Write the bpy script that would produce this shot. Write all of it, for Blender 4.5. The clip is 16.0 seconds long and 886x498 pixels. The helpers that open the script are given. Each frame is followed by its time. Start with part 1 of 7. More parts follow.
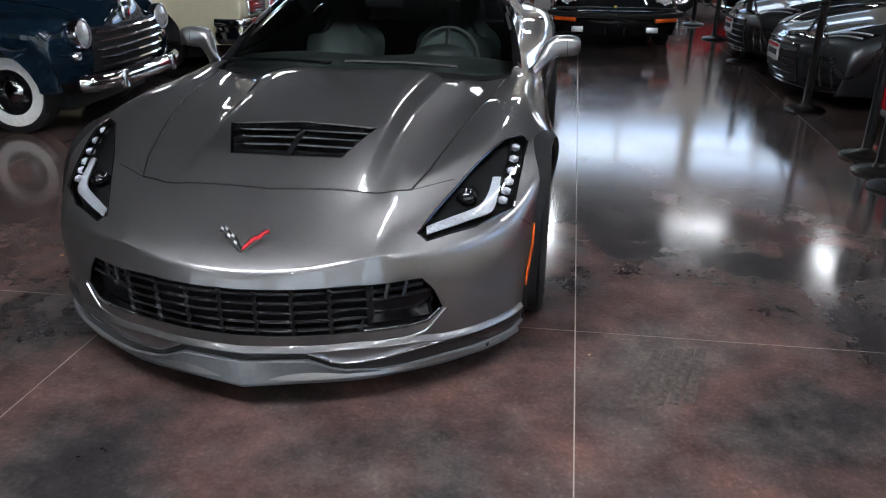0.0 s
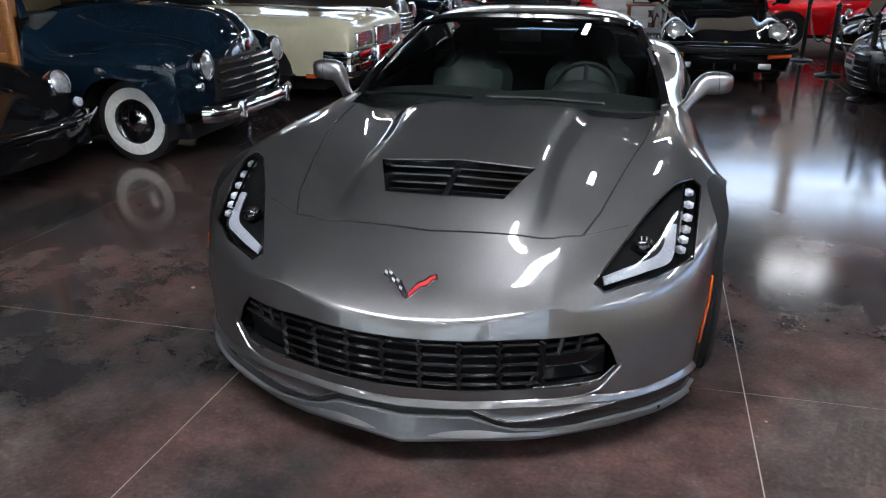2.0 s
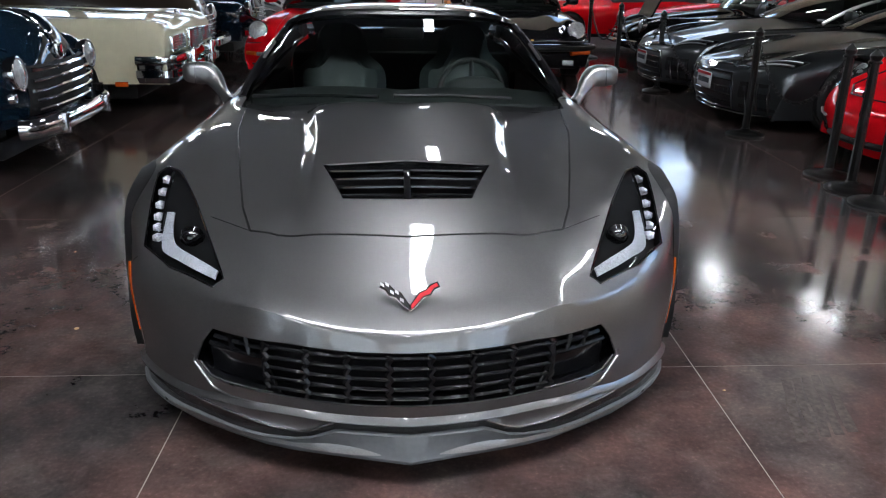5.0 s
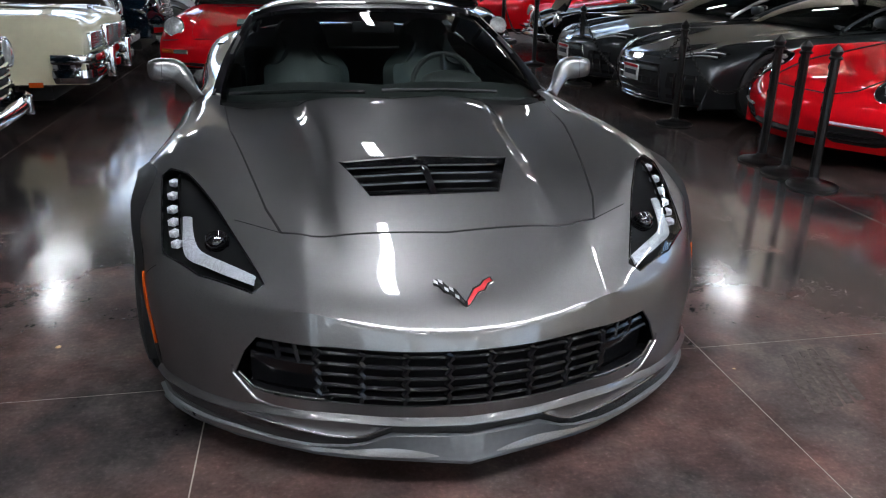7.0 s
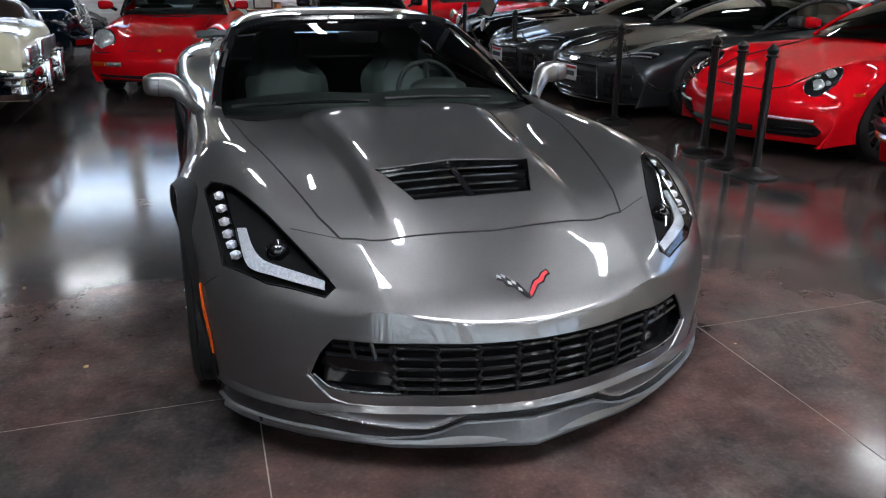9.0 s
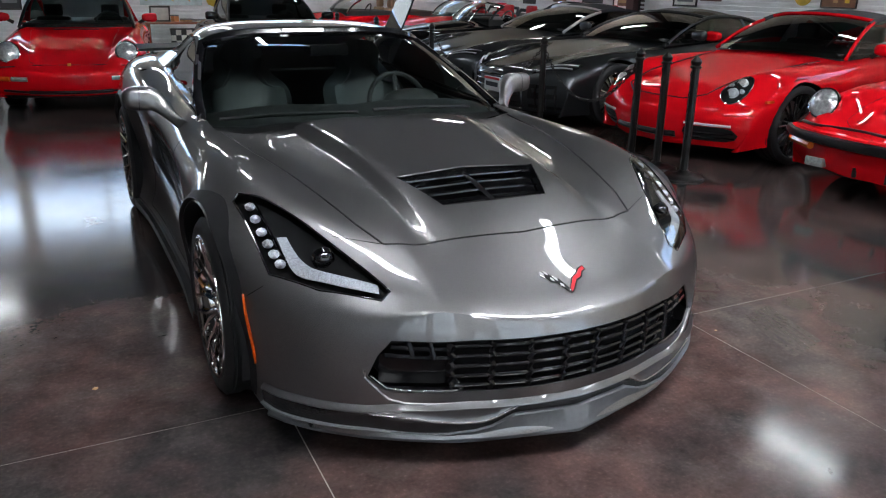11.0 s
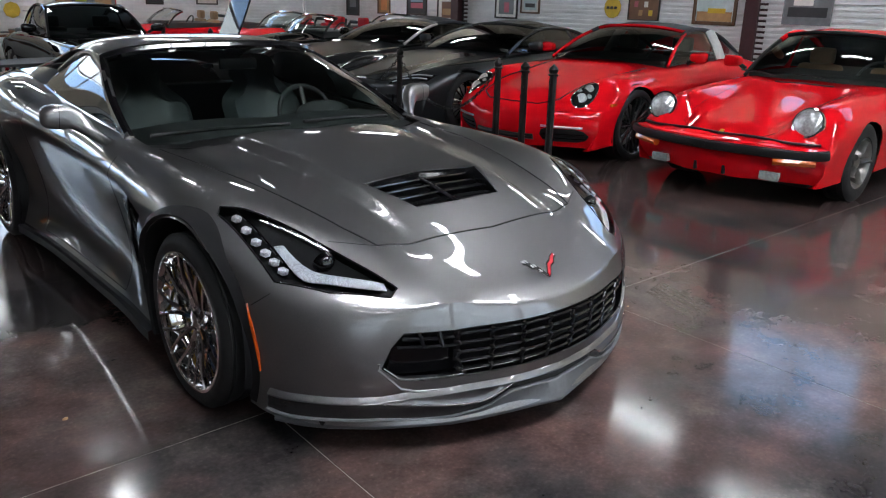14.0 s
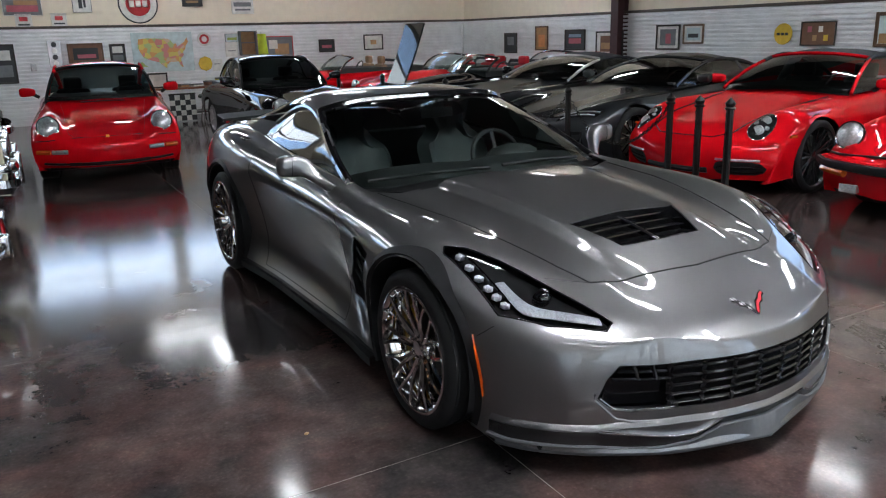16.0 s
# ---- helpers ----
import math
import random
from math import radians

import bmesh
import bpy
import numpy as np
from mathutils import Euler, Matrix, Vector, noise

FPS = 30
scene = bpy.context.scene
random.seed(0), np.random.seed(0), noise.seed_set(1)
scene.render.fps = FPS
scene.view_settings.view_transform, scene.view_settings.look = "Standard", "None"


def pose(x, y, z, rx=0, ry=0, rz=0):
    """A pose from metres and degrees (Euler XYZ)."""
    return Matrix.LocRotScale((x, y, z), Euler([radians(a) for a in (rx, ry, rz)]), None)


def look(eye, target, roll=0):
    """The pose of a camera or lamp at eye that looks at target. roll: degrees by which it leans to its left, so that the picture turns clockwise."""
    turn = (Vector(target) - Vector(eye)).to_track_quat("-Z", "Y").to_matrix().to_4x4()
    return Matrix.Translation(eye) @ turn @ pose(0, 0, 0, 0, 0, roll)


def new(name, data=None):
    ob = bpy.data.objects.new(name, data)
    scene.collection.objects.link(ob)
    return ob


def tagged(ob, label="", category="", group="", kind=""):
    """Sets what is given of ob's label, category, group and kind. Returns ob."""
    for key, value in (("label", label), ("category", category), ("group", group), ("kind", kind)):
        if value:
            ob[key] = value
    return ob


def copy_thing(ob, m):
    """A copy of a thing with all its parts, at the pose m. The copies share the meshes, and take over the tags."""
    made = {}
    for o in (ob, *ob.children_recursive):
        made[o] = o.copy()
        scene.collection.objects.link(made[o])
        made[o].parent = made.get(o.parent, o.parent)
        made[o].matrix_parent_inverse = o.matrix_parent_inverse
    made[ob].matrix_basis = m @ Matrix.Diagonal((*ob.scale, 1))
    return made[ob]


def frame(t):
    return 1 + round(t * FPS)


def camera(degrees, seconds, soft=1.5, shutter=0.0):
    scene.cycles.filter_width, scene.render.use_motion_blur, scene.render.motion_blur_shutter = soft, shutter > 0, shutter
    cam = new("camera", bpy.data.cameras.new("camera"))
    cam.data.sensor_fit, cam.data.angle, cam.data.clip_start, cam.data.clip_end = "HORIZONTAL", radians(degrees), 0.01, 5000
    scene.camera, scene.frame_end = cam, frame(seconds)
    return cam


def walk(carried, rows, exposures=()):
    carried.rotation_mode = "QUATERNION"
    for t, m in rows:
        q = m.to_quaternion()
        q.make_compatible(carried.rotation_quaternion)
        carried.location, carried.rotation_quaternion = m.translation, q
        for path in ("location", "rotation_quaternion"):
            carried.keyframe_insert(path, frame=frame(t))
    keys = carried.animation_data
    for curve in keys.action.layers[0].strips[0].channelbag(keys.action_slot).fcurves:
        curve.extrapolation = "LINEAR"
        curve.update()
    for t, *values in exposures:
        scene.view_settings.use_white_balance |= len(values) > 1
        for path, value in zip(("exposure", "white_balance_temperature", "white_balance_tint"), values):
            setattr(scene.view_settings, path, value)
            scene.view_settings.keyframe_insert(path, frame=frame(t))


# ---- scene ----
cam = camera(59.5, 16.0, soft=1.15)
# seconds, place, turn
PATH = [
    (0.0, 0.965, -3.069, 1.537, 67.09, -0.29, 7.99),
    (0.5, 0.897, -3.047, 1.537, 69.26, 0.20, 10.11),
    (1.0, 0.795, -2.975, 1.519, 70.36, 1.93, 13.80),
    (1.5, 0.713, -2.950, 1.509, 69.41, 0.96, 14.81),
    (2.0, 0.608, -2.945, 1.520, 69.36, -0.11, 13.43),
    (2.5, 0.474, -2.968, 1.518, 70.44, -0.95, 8.31),
    (3.0, 0.382, -2.967, 1.511, 70.75, -1.23, 3.88),
    (3.5, 0.292, -2.924, 1.479, 70.66, -1.39, 1.77),
    (4.0, 0.176, -2.889, 1.471, 69.11, -1.23, 0.26),
    (6.5, -0.338, -2.845, 1.453, 70.99, -0.88, -9.09),
    (7.0, -0.457, -2.783, 1.445, 69.66, -1.06, -11.04),
    (7.5, -0.555, -2.762, 1.450, 68.60, -0.41, -12.81),
    (8.0, -0.683, -2.782, 1.460, 68.25, -1.05, -14.74),
    (8.5, -0.826, -2.815, 1.473, 68.72, -0.72, -17.20),
    (9.0, -0.915, -2.809, 1.474, 70.02, -0.49, -18.13),
    (11.5, -1.499, -2.707, 1.468, 71.25, -0.86, -28.58),
    (12.0, -1.563, -2.684, 1.462, 71.51, -0.49, -29.89),
    (12.5, -1.647, -2.629, 1.456, 71.59, -0.62, -31.30),
    (13.0, -1.732, -2.581, 1.462, 71.74, -0.45, -33.49),
    (13.5, -1.828, -2.566, 1.465, 71.92, -0.93, -36.40),
    (14.0, -2.006, -2.579, 1.482, 72.12, -1.50, -40.82),
    (14.5, -2.162, -2.582, 1.530, 73.64, -0.82, -42.02),
    (15.0, -2.270, -2.589, 1.562, 74.34, 0.63, -37.38),
    (15.5, -2.311, -2.598, 1.568, 74.62, 1.51, -32.63),
    (16.0, -2.322, -2.599, 1.567, 74.43, 1.44, -30.46),
]
walk(cam, [(t, pose(x, y, z, rx, ry, rz)) for t, x, y, z, rx, ry, rz in PATH], exposures=[(0.0, 0.0), (16.0, 0.0)])

# ---- world and light ----
from mathutils.bvhtree import BVHTree

sky = bpy.data.worlds.new("sky")
scene.world = sky
sky.use_nodes = True
sky_tex = sky.node_tree.nodes.new("ShaderNodeTexSky")
sky_tex.sky_type, sky_tex.sun_disc = "NISHITA", False
sky_tex.sun_elevation, sky_tex.sun_rotation = radians(50), radians(200)
sky.node_tree.links.new(sky_tex.outputs[0], sky.node_tree.nodes["Background"].inputs[0])
sky.node_tree.nodes["Background"].inputs[1].default_value = 0.1
sun = new("sun", bpy.data.lights.new("sun", "SUN"))
sun.data.energy, sun.data.angle, sun.data.color = 2.5, radians(0.5), (1.0, 0.96, 0.9)
sun.matrix_world = look((-3, -9, 14), (0, 0, 0))

ROOM_W, ROOM_E, ROOM_S, ROOM_N, CEIL = -10.0, 8.6, -9.5, 14.9, 4.7
TRIM_Z = 1.84
LAMP_POWER = 53.0
DAY = 3.6
FILL_SOUTH = 2.0
DAY_BAND = 6.5


def daylight(name, x, y, z, w, h, rx, rz, power):
    lamp = new(name, bpy.data.lights.new(name, "AREA"))
    lamp.data.shape, lamp.data.size, lamp.data.size_y = "RECTANGLE", w, h
    lamp.data.energy, lamp.data.color = power, (0.86, 0.93, 1.0)
    lamp.matrix_world = pose(x, y, z, rx, 0, rz)
    return lamp


# ---- materials ----
def node_mat(name):
    m = bpy.data.materials.new(name)
    m.use_nodes = True
    return m, m.node_tree.nodes, m.node_tree.links, m.node_tree.nodes["Principled BSDF"]


def setp(b, **kw):
    for k, v in kw.items():
        b.inputs[k.replace("_", " ")].default_value = v


def col(c):
    return (c[0], c[1], c[2], 1.0)


def noise_tex(n, l, scale, detail=4.0, vec=None, rough=0.55):
    t = n.new("ShaderNodeTexNoise")
    t.inputs["Scale"].default_value, t.inputs["Detail"].default_value, t.inputs["Roughness"].default_value = scale, detail, rough
    if vec is None:
        vec = n.new("ShaderNodeTexCoord").outputs["Object"]
    l.new(vec, t.inputs["Vector"])
    return t.outputs["Fac"]


def ramp(n, l, fac, stops):
    r = n.new("ShaderNodeValToRGB")
    e = r.color_ramp.elements
    while len(e) < len(stops):
        e.new(0.5)
    for el, (p, c) in zip(e, stops):
        el.position, el.color = p, col(c)
    l.new(fac, r.inputs[0])
    return r.outputs[0]


def simple(name, c, rough=0.5, metal=0.0, coat=0.0, vary=0.12, scale=30.0, bump=0.0, spec=0.5, coat_rough=0.03):
    """A surface of one colour with fine variation in tone and gloss."""
    m, n, l, b = node_mat(name)
    f = noise_tex(n, l, scale)
    lo, hi = [max(v * (1 - vary), 0) for v in c], [min(v * (1 + vary), 1) for v in c]
    l.new(ramp(n, l, f, [(0.3, lo), (0.7, hi)]), b.inputs["Base Color"])
    f2 = noise_tex(n, l, scale * 0.23)
    mr = n.new("ShaderNodeMapRange")
    mr.inputs["To Min"].default_value, mr.inputs["To Max"].default_value = rough * 0.85, min(rough * 1.15, 1)
    l.new(f2, mr.inputs["Value"])
    l.new(mr.outputs[0], b.inputs["Roughness"])
    setp(b, Metallic=metal, Coat_Weight=coat, Coat_Roughness=coat_rough, Specular_IOR_Level=spec)
    if bump:
        bp = n.new("ShaderNodeBump")
        bp.inputs["Strength"].default_value, bp.inputs["Distance"].default_value = bump, 0.004
        l.new(f, bp.inputs["Height"])
        l.new(bp.outputs[0], b.inputs["Normal"])
    return m


def car_paint(name, c, metal=0.0, rough=0.35, flake=0.0, coat_ior=1.5, coat=1.0):
    """Clear-coated paint, with metal flake where flake is given."""
    m, n, l, b = node_mat(name)
    f = noise_tex(n, l, 650.0 if flake else 12.0, 2.0)
    k = flake or 0.04
    l.new(ramp(n, l, f, [(0.25, [v * (1 - k) for v in c]), (0.75, [min(v * (1 + k), 1) for v in c])]), b.inputs["Base Color"])
    dust = noise_tex(n, l, 3.0, 6.0)
    mr = n.new("ShaderNodeMapRange")
    mr.inputs["From Min"].default_value, mr.inputs["From Max"].default_value = 0.35, 0.8
    mr.inputs["To Min"].default_value, mr.inputs["To Max"].default_value = 0.008, 0.03
    l.new(dust, mr.inputs["Value"])
    l.new(mr.outputs[0], b.inputs["Coat Roughness"])
    setp(b, Metallic=metal, Roughness=rough, Coat_Weight=coat, Coat_IOR=coat_ior, Specular_IOR_Level=0.5 if metal else 0.0)
    if metal:
        setp(b, Specular_Tint=(0.22, 0.22, 0.22, 1.0))
    return m


def glass_mat(name, tint, gloss=0.0):
    """Thin tinted glass: light passes straight through, with a mirror gloss by Fresnel."""
    m, n, l, b = node_mat(name)
    n.remove(b)
    tr, gl, mix, fr = n.new("ShaderNodeBsdfTransparent"), n.new("ShaderNodeBsdfGlossy"), n.new("ShaderNodeMixShader"), n.new("ShaderNodeFresnel")
    tr.inputs[0].default_value, gl.inputs["Roughness"].default_value, fr.inputs[0].default_value = col(tint), 0.01, 1.5 + gloss
    l.new(fr.outputs[0], mix.inputs[0])
    l.new(tr.outputs[0], mix.inputs[1])
    l.new(gl.outputs[0], mix.inputs[2])
    l.new(mix.outputs[0], n["Material Output"].inputs[0])
    return m


def glow(name, c, strength):
    m, n, l, b = node_mat(name)
    setp(b, Base_Color=col(c), Emission_Color=col(c), Emission_Strength=strength)
    return m


def floor_mat():
    """Acid-stained, sealed concrete: brown-red and charcoal clouds, scuffs, a polished sealer."""
    m, n, l, b = node_mat("stained_concrete")
    g = n.new("ShaderNodeNewGeometry").outputs["Position"]
    warp = n.new("ShaderNodeTexNoise")
    warp.inputs["Scale"].default_value, warp.inputs["Detail"].default_value = 1.6, 3.0
    l.new(g, warp.inputs["Vector"])
    bend = n.new("ShaderNodeVectorMath")
    bend.operation = "MULTIPLY_ADD"
    bend.inputs[1].default_value = (0.30, 0.30, 0.0)
    l.new(warp.outputs["Color"], bend.inputs[0])
    l.new(g, bend.inputs[2])
    big, mid, fine = noise_tex(n, l, 0.9, 4.0, bend.outputs[0], 0.55), noise_tex(n, l, 3.4, 6.0, g, 0.6), noise_tex(n, l, 60.0, 3.0, g, 0.6)
    smear = noise_tex(n, l, 2.1, 8.0, g, 0.68)
    c1 = ramp(n, l, big, [(0.30, (0.017, 0.017, 0.019)), (0.44, (0.036, 0.032, 0.033)), (0.55, (0.078, 0.048, 0.045)), (0.68, (0.078, 0.066, 0.064))])
    c2 = ramp(n, l, mid, [(0.26, (0.40, 0.40, 0.43)), (0.50, (0.92, 0.89, 0.88)), (0.76, (1.75, 1.58, 1.48))])
    mul = n.new("ShaderNodeMix")
    mul.data_type, mul.blend_type = "RGBA", "MULTIPLY"
    mul.inputs["Factor"].default_value = 1.0
    l.new(c1, mul.inputs[6])
    l.new(c2, mul.inputs[7])
    # pale worn smears
    worn = n.new("ShaderNodeMix")
    worn.data_type = "RGBA"
    l.new(ramp(n, l, smear, [(0.50, (0, 0, 0)), (0.60, (0.18, 0.18, 0.18)), (0.78, (0.75, 0.75, 0.75))]), worn.inputs["Factor"])
    l.new(mul.outputs[2], worn.inputs[6])
    worn.inputs[7].default_value = (0.150, 0.130, 0.118, 1.0)
    c3 = ramp(n, l, fine, [(0.28, (0.78, 0.78, 0.78)), (0.60, (1.04, 1.04, 1.04)), (0.76, (1.5, 1.48, 1.46))])
    mul2 = n.new("ShaderNodeMix")
    mul2.data_type, mul2.blend_type = "RGBA", "MULTIPLY"
    mul2.inputs["Factor"].default_value = 1.0
    l.new(worn.outputs[2], mul2.inputs[6])
    l.new(c3, mul2.inputs[7])
    l.new(mul2.outputs[2], b.inputs["Base Color"])
    mr = n.new("ShaderNodeMapRange")
    mr.inputs["From Min"].default_value, mr.inputs["From Max"].default_value = 0.3, 0.72
    mr.inputs["To Min"].default_value, mr.inputs["To Max"].default_value = 0.10, 0.16
    l.new(smear, mr.inputs["Value"])
    l.new(mr.outputs[0], b.inputs["Roughness"])
    bp = n.new("ShaderNodeBump")
    bp.inputs["Strength"].default_value, bp.inputs["Distance"].default_value = 0.006, 0.01
    l.new(mid, bp.inputs["Height"])
    l.new(bp.outputs[0], b.inputs["Normal"])
    # thin hard sealer over the stain, worn in patches
    cw = n.new("ShaderNodeMapRange")
    cw.inputs["From Min"].default_value, cw.inputs["From Max"].default_value = 0.35, 0.65
    cw.inputs["To Min"].default_value, cw.inputs["To Max"].default_value = 0.0, 0.10
    l.new(big, cw.inputs["Value"])
    l.new(cw.outputs[0], b.inputs["Coat Weight"])
    setp(b, Specular_IOR_Level=0.22, Coat_Roughness=0.06)
    return m


M = {}
M["floor"] = floor_mat()
M["joint"] = simple("joint_filler", (0.25, 0.225, 0.20), 0.6, spec=0.2)
M["grey_paint"] = car_paint("graphite_metallic_paint", (0.205, 0.201, 0.204), 0.92, 0.35, 0.5, 1.75)
# lighter copy of the graphite, puts edge highlights into the colour
M["lit_edge_paint"] = car_paint("graphite_lit_paint", (0.30, 0.30, 0.31), 0.9, 0.25, 0.1)
# body grey darkened: the shade under the front lip is in this colour
M["recess_shade"] = car_paint("shaded_graphite_paint", (0.022, 0.021, 0.022), 0.0, 0.4, 0.2)
M["flare_black"] = simple("dark_flare_plastic", (0.010, 0.010, 0.011), 0.50, 0.0, 0.0, 0.08, 60, spec=0.16)
M["satin_grey"] = simple("satin_grey_plastic", (0.085, 0.089, 0.096), 0.50, 0.0, 0.0, 0.08, 60, spec=0.4)
M["black_gloss"] = simple("gloss_black", (0.006, 0.006, 0.007), 0.08, 0, 0.6, 0.1)
M["grille_black"] = simple("semi_gloss_black", (0.006, 0.006, 0.007), 0.15, spec=0.35)
M["black_plastic"] = simple("black_plastic", (0.011, 0.011, 0.012), 0.42, bump=0.1, scale=300, spec=0.16)
M["rubber"] = simple("tyre_rubber", (0.014, 0.014, 0.015), 0.62, spec=0.25, bump=0.15, scale=120)
M["chrome"] = simple("chrome", (0.78, 0.78, 0.80), 0.05, 1.0, vary=0.04)
M["dark_chrome"] = simple("polished_dark_alloy", (0.82, 0.80, 0.79), 0.06, 1.0, vary=0.05)
M["silver"] = simple("silver_paint", (0.50, 0.50, 0.51), 0.3, 0.8, 0.4)
M["iron"] = simple("brake_iron", (0.22, 0.21, 0.20), 0.35, 0.9)
M["iron_dark"] = simple("dark_satin_metal", (0.07, 0.07, 0.072), 0.35, 0.8)
M["yellow"] = simple("yellow_caliper_paint", (0.55, 0.33, 0.02), 0.35, 0, 0.5)
M["amber"] = simple("amber_lens", (0.55, 0.085, 0.010), 0.15, 0, 0.8)
M["red_emblem"] = simple("red_enamel", (0.42, 0.008, 0.016), 0.5, 0, 0.0, spec=0.25)
M["white_emblem"] = simple("white_enamel", (0.42, 0.42, 0.43), 0.55, 0, 0.0, spec=0.2)
M["lens_white"] = simple("frosted_lamp_plastic", (0.50, 0.51, 0.56), 0.4, 0, 0.3, 0.35, 160, bump=0.5)
M["satin_dark"] = simple("dark_satin_plastic", (0.013, 0.013, 0.014), 0.6, spec=0.15)
M["lamp_glass"] = simple("fluted_lamp_glass", (0.52, 0.53, 0.54), 0.14, 0.55, 1.0, 0.30, 50, bump=0.6)
M["glass"] = glass_mat("tinted_windscreen", (0.70, 0.76, 0.74))
M["glass_dark"] = glass_mat("dark_tinted_glass", (0.22, 0.26, 0.25))
M["glass_mid"] = glass_mat("smoked_windscreen", (0.36, 0.40, 0.39))
M["glass_clear"] = glass_mat("clear_lens", (0.92, 0.94, 0.95))
M["leather"] = simple("grey_leather", (0.065, 0.080, 0.082), 0.55, bump=0.2, scale=200)
M["dash"] = simple("soft_dash_black", (0.022, 0.025, 0.026), 0.6, bump=0.2, scale=300)
M["red_paint"] = car_paint("guards_red_paint", (0.60, 0.004, 0.010), 0.0, 0.4, coat=0.62)
M["black_paint"] = car_paint("black_paint", (0.006, 0.006, 0.007), 0.0, 0.4, coat=0.65)
M["blue_paint"] = car_paint("dark_blue_paint", (0.004, 0.011, 0.021), 0.0, 0.4)
M["cream_paint"] = car_paint("cream_paint", (0.62, 0.58, 0.42), 0.0, 0.4)
M["slate_paint"] = car_paint("slate_grey_metallic_paint", (0.060, 0.065, 0.070), 0.85, 0.35, 0.2, coat=0.4)
M["brown_vinyl"] = simple("dark_brown_vinyl", (0.05, 0.037, 0.028), 0.45, bump=0.2, scale=150)
M["navy_cloth"] = simple("navy_roof_cloth", (0.018, 0.022, 0.03), 0.85, bump=0.3, scale=200)
M["white_rubber"] = simple("whitewall_rubber", (0.72, 0.71, 0.68), 0.5)
M["hoop"] = simple("satin_silver_hoop", (0.55, 0.56, 0.57), 0.35, 0.35)
M["lamp_silver"] = simple("lamp_reflector", (0.62, 0.63, 0.64), 0.28, 0.35, 0.3)
M["dark_alloy"] = simple("dark_grey_alloy", (0.12, 0.12, 0.125), 0.22, 0.9)
M["tan"] = simple("tan_leather", (0.30, 0.19, 0.11), 0.55)


# ---- mesh helpers ----
def part(name, bm, material, parent=None, label="", smooth=True):
    """Links a bmesh as one mesh object, under a thing or a part."""
    me = bpy.data.meshes.new(name)
    bm.to_mesh(me)
    bm.free()
    if smooth:
        me.shade_smooth()
        me.set_sharp_from_angle(angle=radians(38))
    me.materials.append(material)
    ob = new(name, me)
    if parent is not None:
        ob.parent = parent
    return tagged(ob, label)


def thing(name, m, label, category, group=""):
    ob = new(name)
    ob.empty_display_size = 0.1
    ob.matrix_world = m
    return tagged(ob, label, category, group)


def box(x0, y0, z0, x1, y1, z1, bevel=0.0, seg=2, bm=None):
    b = bmesh.new()
    bmesh.ops.create_cube(b, size=1)
    for v in b.verts:
        v.co = Vector(((x0 + x1) / 2 + v.co.x * (x1 - x0), (y0 + y1) / 2 + v.co.y * (y1 - y0), (z0 + z1) / 2 + v.co.z * (z1 - z0)))
    if bevel:
        bmesh.ops.bevel(b, geom=b.edges[:], offset=bevel, segments=seg, profile=0.6, affect="EDGES")
    return merge(bm, b)


def merge(bm, b):
    """Adds bmesh b to bm."""
    if bm is None:
        return b
    me = bpy.data.meshes.new("scratch")
    b.to_mesh(me)
    b.free()
    bm.from_mesh(me)
    bpy.data.meshes.remove(me)
    return bm


def moved(b, m):
    bmesh.ops.transform(b, matrix=m, verts=b.verts[:])
    return b


def lathe(profile, seg=32, axis="x", bm=None, arc=(0, 360)):
    """Turns a profile of (radius, along) about an axis."""
    b = bmesh.new()
    full = arc[1] - arc[0] >= 360
    n = seg if full else seg + 1
    rings = []
    for k in range(n):
        a = radians(arc[0] + (arc[1] - arc[0]) * k / seg)
        ring = []
        for r, s in profile:
            p = (s, r * math.cos(a), r * math.sin(a))
            if axis == "z":
                p = (p[1], p[2], p[0])
            elif axis == "y":
                p = (p[2], p[0], p[1])
            ring.append(b.verts.new(p))
        rings.append(ring)
    for k in range(n if full else n - 1):
        a, c = rings[k], rings[(k + 1) % n]
        for i in range(len(profile) - 1):
            b.faces.new((a[i], a[i + 1], c[i + 1], c[i]))
    bmesh.ops.remove_doubles(b, verts=b.verts[:], dist=1e-5)
    bmesh.ops.recalc_face_normals(b, faces=b.faces[:])
    return merge(bm, b)


def grid(P, keep=None, bm=None, flip=False):
    """A sheet of quads over an array of points (rows, columns, 3)."""
    b = bmesh.new()
    R, C = P.shape[:2]
    v = [[b.verts.new(P[i, j]) for j in range(C)] for i in range(R)]
    for i in range(R - 1):
        for j in range(C - 1):
            if keep is None or keep(i, j):
                q = (v[i][j], v[i][j + 1], v[i + 1][j + 1], v[i + 1][j])
                b.faces.new(q[::-1] if flip else q)
    loose = [w for w in b.verts if not w.link_faces]
    bmesh.ops.delete(b, geom=loose, context="VERTS")
    return merge(bm, b)


